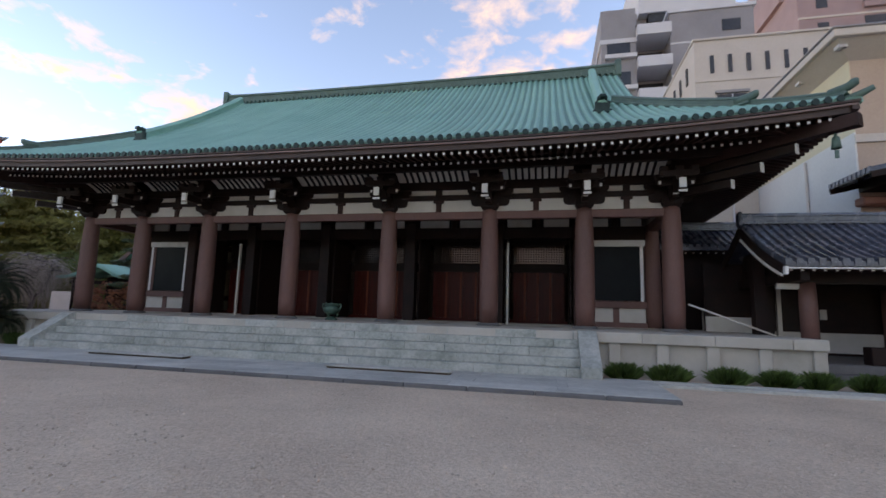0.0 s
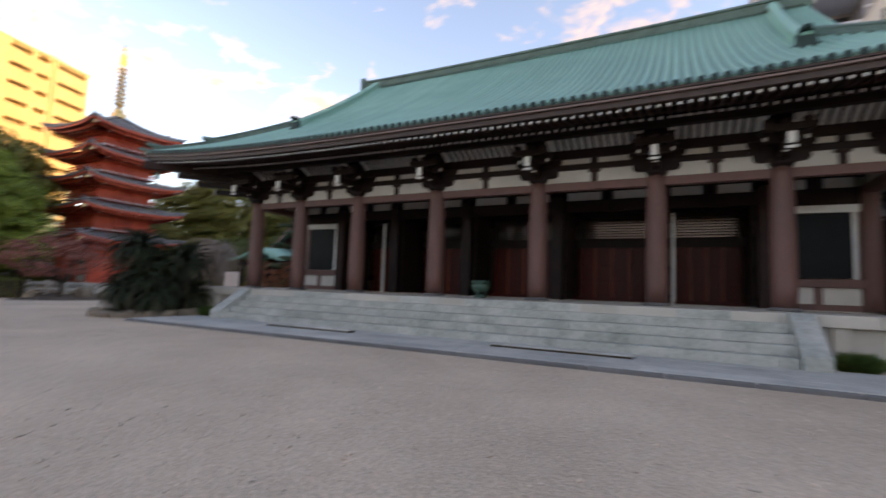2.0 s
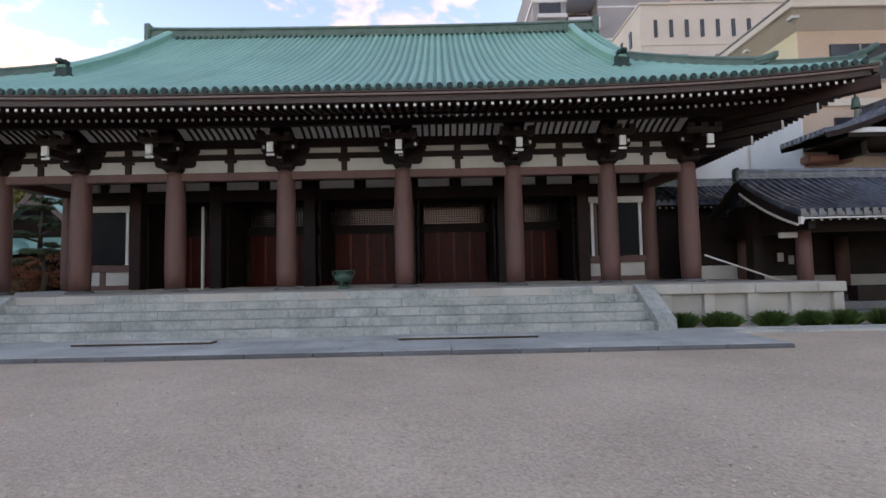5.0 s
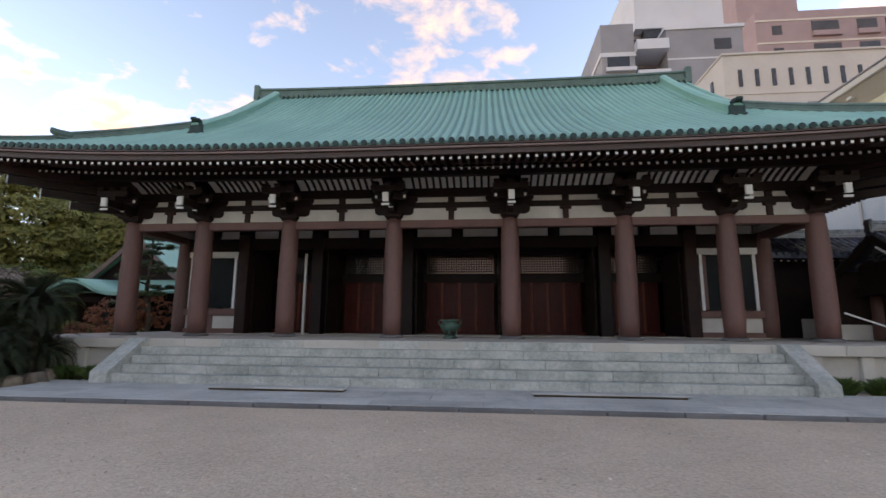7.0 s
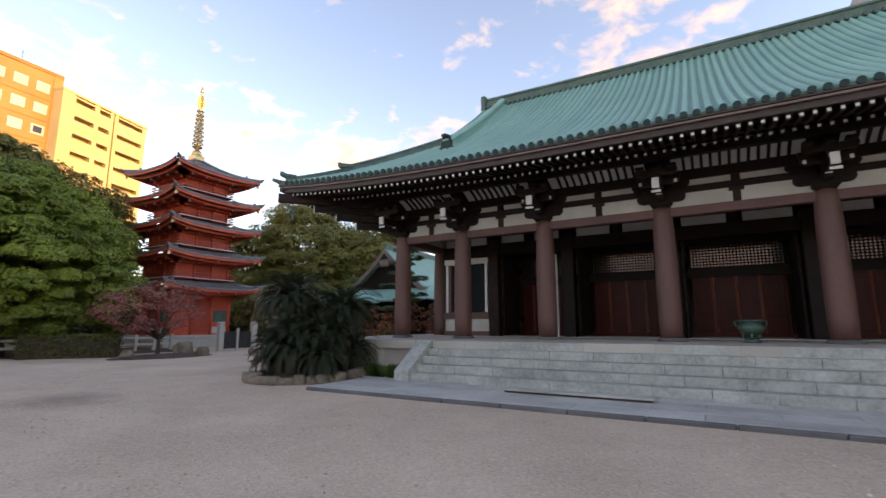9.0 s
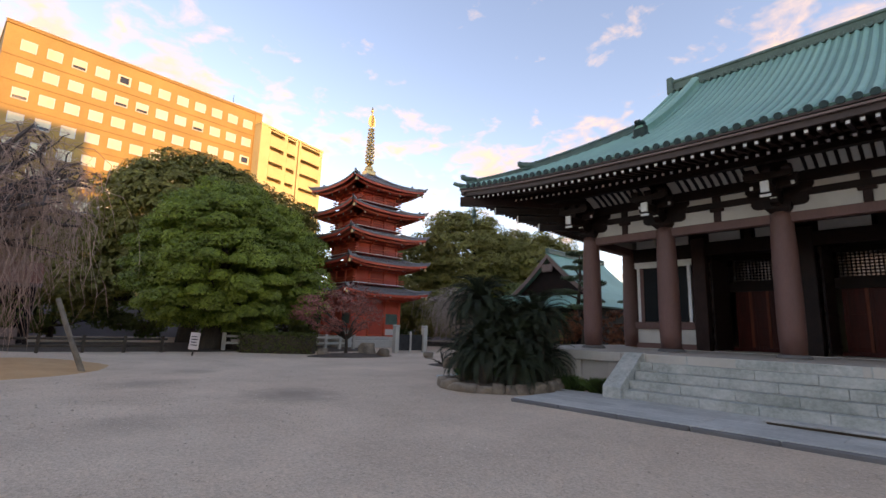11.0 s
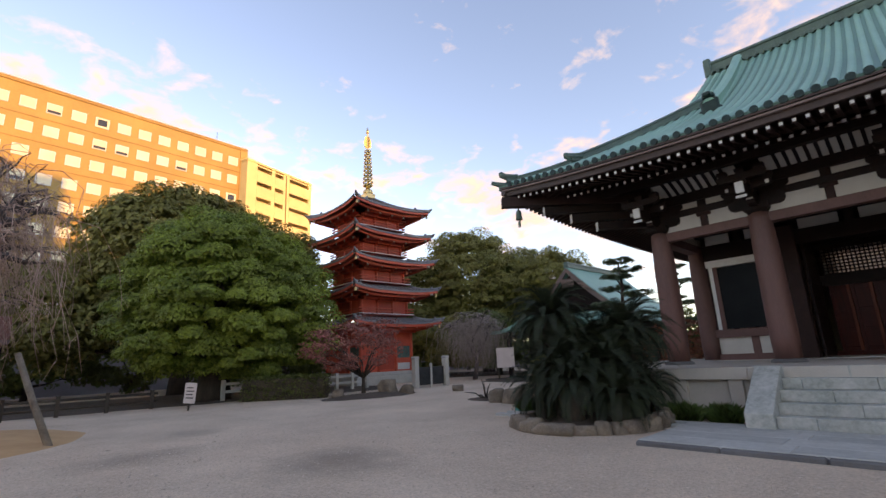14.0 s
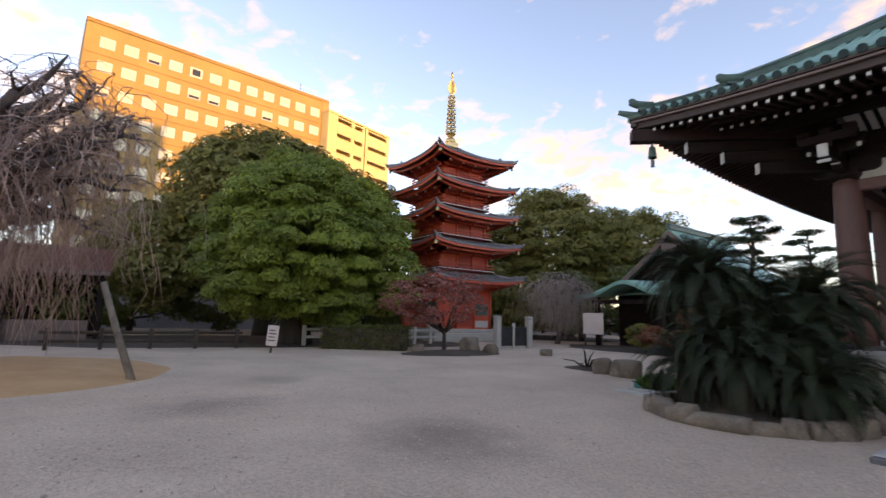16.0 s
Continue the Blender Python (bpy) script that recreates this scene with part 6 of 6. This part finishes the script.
weeping("weeping_cherry", "old bare weeping cherry with drooping twigs propped by a pole", (-24.2, -3.4, GZ), 6.4,
        [(-26.0, -1.0, 7.4), (-24.0, 1.0, 6.4), (-22.6, -0.6, 7.0), (-25.5, 1.4, 5.2), (-23.0, 1.0, 4.4), (-21.5, 0.4, 4.6), (-27.5, 0.5, 6.0), (-22.5, -3.5, 6.2), (-26.5, -4.5, 6.6), (-20.6, -1.6, 4.2), (-23.4, 0.2, 3.4), (-26.0, 0.6, 3.6), (-25.2, -0.4, 8.0), (-22.6, 1.1, 5.6), (-23.6, 0.9, 6.0), (-22.2, 0.5, 5.2), (-24.4, 0.2, 7.4), (-26.8, -0.8, 5.0), (-24.8, 0.9, 6.8)],
        1350, 3.6, TWIG, 31, 0.42)
weeping("weeping_tree", "small bare weeping tree beside the iron gate", (-30.2, 24.6, GZ), 4.2,
        [(-29.0, 24.0, 4.2), (-31.5, 24.0, 4.0), (-30.0, 26.4, 4.4), (-28.6, 25.6, 3.4), (-31.0, 22.8, 3.4), (-30.2, 23.6, 4.5)], 700, 3.2, TWIG_G, 32, 0.14, 0.8)
tagged(part("prop_pole", tube(bmesh.new(), [(-20.9, 1.41, GZ - 0.05), (-21.6, 1.05, 0.9), (-22.3, 0.7, 1.95)], [0.075, 0.07, 0.065], 8), ROCK), "weathered wooden pole propping the weeping cherry", "pole")


def mound(name, cx, cy, rx, ry, h, mat, label, cat, seed):
    bm = bmesh.new()
    rings = []
    for f in np.linspace(1, 0.05, 9):
        ring = []
        for k in range(40):
            a = 2 * math.pi * k / 40
            w = 1 + 0.08 * noise.noise(Vector((math.cos(a) * 2, math.sin(a) * 2, seed)))
            z = GZ - 0.04 + (h + 0.04) * (1 - f ** 2.2) + 0.03 * noise.noise(Vector((f * 5, k * 0.5, seed))) * (f < 1)
            ring.append(bm.verts.new((cx + rx * f * w * math.cos(a), cy + ry * f * w * math.sin(a), z)))
        rings.append(ring)
    for A, B in zip(rings, rings[1:]):
        for k in range(40):
            bm.faces.new((A[k], A[(k + 1) % 40], B[(k + 1) % 40], B[k])).smooth = True
    bm.faces.new(rings[-1])
    return tagged(part(name, bm, mat, smooth=True), label, cat, kind="structure")


mound("ground_sand_mound", -23.2, -1.6, 4.4, 4.1, 0.22, SAND, "low yellow sand mound round the weeping cherry", "mound", 1)
mound("ground_soil_bed", -36.0, 5.5, 6.6, 10.5, 0.12, SOIL, "dark leaf-strewn soil under the camphor", "soil", 2)
mound("ground_island_bed", -25.3, 12.7, 1.5, 2.6, 0.14, SOIL, "soil bed with boulders under the maple", "soil", 3)
mound("ground_garden_bed", -22, 26, 9.5, 5.2, 0.08, SOIL, "dark planted soil before the garden hall", "soil", 4)
mound("ground_twig_bed", -18.6, 13.2, 1.3, 0.8, 0.1, SOIL, "small soil bed with a pruned shrub", "soil", 5)
mound("ground_cycad_bed", -12.8, 9.65, 1.45, 1.65, 0.22, SOIL, "soil inside the rock ring of the cycads", "soil", 6)
mound("ground_pagoda_bed", -33.0, 15.0, 5.2, 4.0, 0.06, SOIL, "dark soil in front of the pagoda", "soil", 7)
mound("ground_far_bed", -40, 33, 10, 8, 0.08, SOIL, "dark soil under the far trees", "soil", 8)


def rock(x, y, z, rx, ry, rz, seed, label, group):
    bm = bmesh.new()
    bmesh.ops.create_icosphere(bm, subdivisions=3, radius=1)
    for v in bm.verts:
        n = noise.noise(v.co * 1.3 + Vector((seed * 3.1, 0, 0))) * 0.45 + noise.noise(v.co * 3.5 + Vector((0, seed, 0))) * 0.16
        c = v.co * (1 + n)
        v.co = Vector((max(-0.85, min(0.85, c.x)) * rx, max(-0.85, min(0.85, c.y)) * ry, max(-0.7, min(0.8, c.z)) * rz))
    ob = part("rock", bm, ROCK, None, smooth=True, m=Matrix.Translation((x, y, z)) @ Matrix.Rotation(seed, 4, "Z"))
    return tagged(ob, label, "rock", group)


g = random.Random(5)
a = 0.0
while a < 2 * math.pi - 0.1:
    w = g.uniform(0.16, 0.5)
    x, y = -12.85 + 1.42 * math.cos(a + w / 2), 9.65 + 1.6 * math.sin(a + w / 2)
    s = w * 0.95
    ob = rock(x, y, GZ + 0.03, s * 1.05, g.uniform(0.14, 0.24), g.uniform(0.14, 0.34), a * 7.3, "rough buff rock edging the cycad bed", "rocks round the cycads")
    ob.matrix_basis = Matrix.Translation((x, y, GZ + 0.03)) @ Matrix.Rotation(a + w / 2 + math.pi / 2, 4, "Z")
    a += w
rock(-25.55, 13.75, GZ + 0.25, 0.5, 0.42, 0.5, 2.0, "large rounded grey boulder by the maple", "boulders")
rock(-24.6, 14.1, GZ + 0.15, 0.36, 0.3, 0.32, 3.0, "smaller grey boulder by the maple", "boulders")
rock(-26.3, 11.6, GZ + 0.12, 0.3, 0.25, 0.28, 4.0, "small grey boulder in the maple bed", "boulders")
rock(-17.9, 12.6, GZ + 0.15, 0.4, 0.3, 0.35, 5.0, "dark mossy boulder in a soil bed", "boulders")
rock(-17.0, 12.4, GZ + 0.15, 0.45, 0.35, 0.38, 6.0, "dark mossy boulder in a soil bed", "boulders")
rock(-23.2, 16.0, GZ + 0.1, 0.3, 0.25, 0.22, 7.0, "low grey stone at the yard's edge", "boulders")
ts = thing("pruned_shrub", "low bare pruned shrub with crooked twigs", "shrub", (-18.8, 13.0, GZ))
bm = bmesh.new()
for k in range(12):
    d = Vector((g.uniform(-1, 1), g.uniform(-1, 1), g.uniform(0.3, 1.1))).normalized() * g.uniform(0.5, 0.95)
    tube(bm, [(0, 0, 0), d * 0.5 + Vector((0, 0, 0.1)), d], [0.03, 0.022, 0.008], 5)
part("branch", bm, BARK, ts)


# ---- cycads ----
def frond_mesh(length, seed):
    """An arching midrib with two ranks of narrow leaflets."""
    g = random.Random(seed)
    bm = bmesh.new()
    n = 48
    up = g.uniform(0.75, 1.0)
    pts = []
    for k in range(n + 1):
        f = k / n
        pts.append(Vector((length * (f * 0.92), 0, length * (up * 0.75 * f - 0.5 * f * f - 0.22 * f ** 4))))
    tube(bm, pts[::8], [0.014, 0.013, 0.012, 0.01, 0.008, 0.006, 0.004], 4)
    for k in range(3, n):
        f = k / n
        w = 0.2 * (math.sin(math.pi * min(1, f * 0.8 + 0.2)) ** 0.7 + 0.1) * length / 1.3
        d = (pts[k + 1] - pts[k - 1]).normalized()
        for s in (-1, 1):
            side = Vector((0, s, 0))
            tip = pts[k] + side * w * 0.8 + d * w * 0.62 + Vector((0, 0, 0.28 * w + g.uniform(-0.03, 0.03)))
            a, b = pts[k] - d * 0.008, pts[k] + d * 0.008
            m = pts[k] + side * w * 0.45 + d * w * 0.2 + Vector((0, 0, 0.09 * w))
            v = [bm.verts.new(p) for p in (a, m - d * 0.008, tip, m + d * 0.008, b)]
            bm.faces.new(v)
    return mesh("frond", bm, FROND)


FR = [frond_mesh(L, s) for s, L in enumerate((1.25, 1.35, 1.15, 1.4))]
def cycad(x, y, h, n, seed, label, scale=1.0, low=-35):
    t = thing("cycad", label, "cycad", (x, y, GZ + 0.15), "cycads in the rock ring")
    g = random.Random(seed)
    bm = bmesh.new()
    pr = []
    for k in range(14):
        pr.append((0.17 + (0.025 if k % 2 else 0.0), -0.2 + (h + 0.2) * k / 13))
    part("trunk", lathe(bm, pr, 12), BARK, t)
    for k in range(n):
        f = k / n
        az = k * 137.5 + g.uniform(-8, 8)
        el = 72 - (72 - low) * f ** 0.8 + g.uniform(-6, 6)
        m = Matrix.Translation((0, 0, h)) @ Matrix.Rotation(radians(az), 4, "Z") @ Matrix.Rotation(radians(-(el - 25)), 4, "Y") @ Matrix.Rotation(radians(g.uniform(-15, 15)), 4, "X") @ Matrix.Diagonal((scale, scale, scale, 1))
        part("frond", FR[g.randrange(4)], None, t, m=m)


for k, (x, y, h, n, sc) in enumerate(((-13.5, 9.4, 2.12, 84, 1.0), (-12.1, 10.4, 1.72, 76, 1.0), (-13.7, 9.1, 0.6, 56, 0.8), (-12.7, 8.85, 0.75, 60, 0.85), (-12.75, 9.8, 1.4, 60, 0.95), (-13.1, 9.1, 1.1, 56, 0.9), (-12.2, 9.5, 1.1, 56, 0.9),
                                      (-11.85, 9.2, 0.5, 56, 0.8), (-13.2, 10.7, 0.8, 48, 0.85), (-12.0, 10.7, 0.6, 48, 0.8))):
    x, y, sc = -12.85 + (x + 12.85) * 0.92, 9.65 + (y - 9.65) * 0.92, sc * 0.92
    cycad(x, y, h, n, 50 + k, "dark green cycad with shaggy trunk and arching fronds", sc)

# ---- clipped hedge ----
hg = thing("clipped_hedge", "dark low clipped evergreen hedge", "hedge", (-28.4, 10.2, GZ))
pg = np.random.default_rng(8)
m3 = np.array(Matrix.Rotation(radians(52), 3, "Z"))
pp = pg.uniform([-1.9, -0.6, 0.02], [1.9, 0.6, 1.0], (5200, 3))
edge = pg.integers(0, 3, 5200)
pp[edge == 0, 2] = 1.0 + pg.normal(size=(edge == 0).sum()) * 0.03
pp[edge == 1, 1] = np.sign(pp[edge == 1, 1]) * 0.6
part("foliage", leaf_mesh("foliage", pp @ m3.T, np.tile([0, 0, 0.6], (5200, 1)), 0.06, LEAF_B, 9), None, hg)
part("hedge_core", bx(-1.8, 1.8, -0.5, 0.5, 0, 0.9), SOIL, hg, m=Matrix.Rotation(radians(52), 4, "Z"))

# ---- grass tufts before the platform ----
def tuft(x, y, r, seed):
    pg = np.random.default_rng(seed)
    n = 1100
    a, q = pg.uniform(0, 2 * np.pi, n), np.sqrt(pg.uniform(0, 1, n))
    bx_, by_ = q * r * 1.35 * np.cos(a), q * r * 0.62 * np.sin(a)
    h = 0.4 * np.sqrt(1 - 0.8 * q * q) * pg.uniform(0.75, 1.08, n)
    lean = np.stack([np.cos(a) * q * 0.1 + pg.normal(size=n) * 0.05, np.sin(a) * q * 0.1 + pg.normal(size=n) * 0.05], 1)
    v, f = [], []
    for k in range(n):
        d = pg.uniform(0, 2 * np.pi)
        wx_, wy_ = 0.006 * math.cos(d), 0.006 * math.sin(d)
        i = len(v)
        v += [(bx_[k] - wx_, by_[k] - wy_, 0), (bx_[k] + wx_, by_[k] + wy_, 0), (bx_[k] + lean[k, 0] * 0.5 + wx_, by_[k] + lean[k, 1] * 0.5 + wy_, h[k] * 0.7), (bx_[k] + lean[k, 0] * 1.3, by_[k] + lean[k, 1] * 1.3, h[k])]
        f += [(i, i + 1, i + 2), (i, i + 2, i + 3)]
    me = bpy.data.meshes.new("grass_tuft")
    me.from_pydata(v, [], f)
    me.materials.append(GRASS)
    ob = new("grass_tuft", me)
    ob.location = (x, y, -0.04)
    return tagged(ob, "dense tuft of dark green dwarf grass", "grass", "tufts along the platform", "stuff")


for k, (x, r) in enumerate(((6.4, 0.2), (7.36, 0.25), (8.55, 0.22), (9.5, 0.2), (10.25, 0.2), (11.2, 0.2), (-10.55, 0.2), (-11.4, 0.3), (-12.4, 0.26), (-13.3, 0.3), (-14.3, 0.28), (-15.1, 0.25))):
    tuft(x, 10.68, r, 70 + k)

# ---- incense burner ----
ib = thing("incense_burner", "round green bronze incense burner on three legs", "incense burner", (-2.08, 13.3, PZ))
ib.scale = (0.66, 0.66, 0.72)
part("pedestal", lathe(bmesh.new(), [(0.3, 0), (0.3, 0.06), (0.22, 0.1), (0.2, 0.16)], 20), BRONZE, ib)
part("bowl", lathe(bmesh.new(), [(0.16, 0.24), (0.34, 0.33), (0.42, 0.45), (0.42, 0.54), (0.33, 0.6), (0.31, 0.66), (0.44, 0.7), (0.44, 0.74), (0.36, 0.74), (0.3, 0.64)], 28), BRONZE, ib, smooth=True)
for k in range(3):
    a = k * 2.094 + 0.5
    part("leg", tube(bmesh.new(), [(0.2 * math.cos(a), 0.2 * math.sin(a), 0.36), (0.3 * math.cos(a), 0.3 * math.sin(a), 0.24), (0.24 * math.cos(a), 0.24 * math.sin(a), 0.14)], [0.07, 0.06, 0.05], 8), BRONZE, ib)
for s in (-1, 1):
    part("handle", tube(bmesh.new(), [(s * 0.4, 0, 0.52), (s * 0.48, 0, 0.56), (s * 0.49, 0, 0.68), (s * 0.43, 0, 0.72)], [0.035, 0.035, 0.035, 0.03], 8), BRONZE, ib)

# ---- iron gate with stone posts ----
gt = thing("iron_gate", "low dark iron gate between granite posts", "gate", (-27.5, 18.2, GZ))
for s in (-1, 1):
    p = part("stone_post", bx(-0.15, 0.15, s * 1.12 - 0.15, s * 1.12 + 0.15, 0, 1.5, bev=0.02), PLINTH, gt)
    part("post_cap", bx(-0.18, 0.18, s * 1.12 - 0.18, s * 1.12 + 0.18, 1.5, 1.66, bev=0.05), PLINTH, p)
for s in (-1, 1):
    lf = part("gate_leaf", bx(-0.02, 0.02, min(s * 0.05, s * 0.95), max(s * 0.05, s * 0.95), 0.12, 0.2), IRON, gt)
    part("top_rail", bx(-0.025, 0.025, min(s * 0.05, s * 0.95), max(s * 0.05, s * 0.95), 1.0, 1.08), IRON, lf)
    part("mid_rail", bx(-0.025, 0.025, min(s * 0.05, s * 0.95), max(s * 0.05, s * 0.95), 0.55, 0.6), IRON, lf)
    part("infill_panel", bx(-0.01, 0.01, min(s * 0.06, s * 0.94), max(s * 0.06, s * 0.94), 0.2, 1.0), IRON, lf)
    for k in range(8):
        y = s * (0.1 + 0.115 * k)
        part("bar", bx(-0.02, 0.02, y - 0.012, y + 0.012, 0.2, 1.0), IRON, lf)
part("centre_post", bx(-0.06, 0.06, -0.07, 0.07, 0, 1.28, bev=0.02), PLINTH, gt)
fn = thing("stone_fence", "low fence of granite posts and rails before the pagoda", "fence", (-31.0, 12.5, GZ))
for k in range(9):
    part("post", bx(-0.09, 0.09, -4.2 + k * 1.0 - 0.09, -4.2 + k * 1.0 + 0.09, 0, 0.95, bev=0.02), PLINTH, fn)
for z in (0.35, 0.7):
    part("rail", bx(-0.05, 0.05, -4.2, 3.8, z, z + 0.12), PLINTH, fn)
wf = thing("wooden_fence", "low weathered wooden rail fence by the cherry", "fence", (-30.0, 2.2, GZ))
for k in range(5):
    part("post", bx(-0.06, 0.06, -3.0 + 1.5 * k - 0.06, -3.0 + 1.5 * k + 0.06, 0, 0.75), BARK, wf)
for z in (0.3, 0.6):
    part("rail", tube(bmesh.new(), [(0, -3.2, z), (0, 3.2, z)], [0.05, 0.05], 6), BARK, wf)
sg = thing("white_sign", "pale upright notice sign standing before the camphor", "sign", (-27.2, 5.8, GZ))
sg.scale = (0.85, 0.85, 0.87)
SR = Matrix.Rotation(radians(55), 4, "Z") @ Matrix.Rotation(radians(4), 4, "Y")
part("board", bx(-0.24, 0.24, -0.02, 0.02, 0.3, 1.15, bev=0.008), SIGN, sg, m=SR)
part("stake", bx(-0.04, 0.04, 0.02, 0.06, 0, 0.9), BARK, sg, m=SR)
for k in range(4):
    part("text_bar", bx(-0.16, 0.16 - 0.05 * (k % 2), -0.024, -0.0205, 0.5 + 0.14 * k, 0.55 + 0.14 * k), INK, sg, m=SR)
hb = thing("hose_reel_tray", "teal plastic tray lying behind the cycads", "tray", (-15.4, 11.0, GZ))
part("tray", bx(-0.35, 0.35, -0.25, 0.25, 0.0, 0.12, bev=0.02), TEALP, hb)
part("tray_rim", bx(-0.38, 0.38, -0.28, 0.28, 0.12, 0.15, bev=0.01), TEALP, hb)

# ---- wall and shrubs added to hide bright horizon, closing the yard west and north ----
gw = thing("added_garden_wall", "plain dark garden wall added behind the trees to hide the bright horizon", "wall", (0, 0, GZ), kind="structure")
part("west_run", bx(-54.3, -54.0, -45, 62, 0, 3.2), GREY, gw)
part("north_run", bx(-54, 9, 50, 50.3, 0, 3.2), GREY, gw)
part("south_run", bx(-54, 40, -45.3, -45, 0, 3.2), GREY, gw)
part("coping", bx(-54.5, -53.8, -45, 62, 3.2, 3.35), TILE, gw)
rg = random.Random(77)
for k in range(11):
    y = -16 + k * 6.0
    tree("evergreen_shrub", "tall dark evergreen shrub along the garden wall", (-49.5 + rg.uniform(-1, 1), y, GZ), 1.0, 0.18,
         [(-49.5, y, 2.3, 2.6, 3.4, 2.3), (-49.0, y + 2.5, 3.0, 2.2, 2.4, 2.6)], 46, 150, 1.0, 0.17, LEAF_B, 100 + k, "shrubs along the wall", nl=5)
for k in range(7):
    x = -30 + k * 5.5
    tree("evergreen_shrub", "dark evergreen shrub along the north wall", (x, 46.5, GZ), 1.0, 0.18,
         [(x, 46.5, 2.4, 3.0, 2.4, 2.3)], 34, 150, 1.0, 0.17, LEAF_B, 120 + k, "shrubs along the wall", nl=5)

# ---- loose pebbles on the trodden yard ----
pg = np.random.default_rng(41)
n = 16000
px = pg.uniform(-19, 9, n)
py = -1.5 + 9.0 * pg.uniform(0, 1, n)
keep = (py < 7.2) & ~((px + 12.85) ** 2 / 2.9 + (py - 9.65) ** 2 / 3.6 < 1)
px, py = px[keep], py[keep]
n = len(px)
r = pg.gamma(2.0, 0.003, n) + 0.004
dirs = np.array([(1, 0, 0), (0, 1, 0), (-1, 0, 0), (0, -1, 0), (0, 0, 0.6), (0, 0, -0.6)])
jit = 1 + pg.uniform(-0.35, 0.35, (n, 6, 1))
v = np.stack([px, py, np.full(n, GZ + 0.004)], 1)[:, None, :] + dirs[None] * jit * r[:, None, None]
tri = np.array([(0, 1, 4), (1, 2, 4), (2, 3, 4), (3, 0, 4), (1, 0, 5), (2, 1, 5), (3, 2, 5), (0, 3, 5)])
f = (np.arange(n)[:, None, None] * 6 + tri[None]).reshape(-1, 3)
me = bpy.data.meshes.new("pebbles")
me.from_pydata(v.reshape(-1, 3).tolist(), [], f.tolist())
me.materials.append(surf("pebble", (0.36, 0.28, 0.21), (0.74, 0.60, 0.48), 0.9, 2, 30, 0.2, island=0.22))
tagged(new("pebbles", me), "loose small pebbles scattered on the gravel yard", "pebbles", kind="stuff")
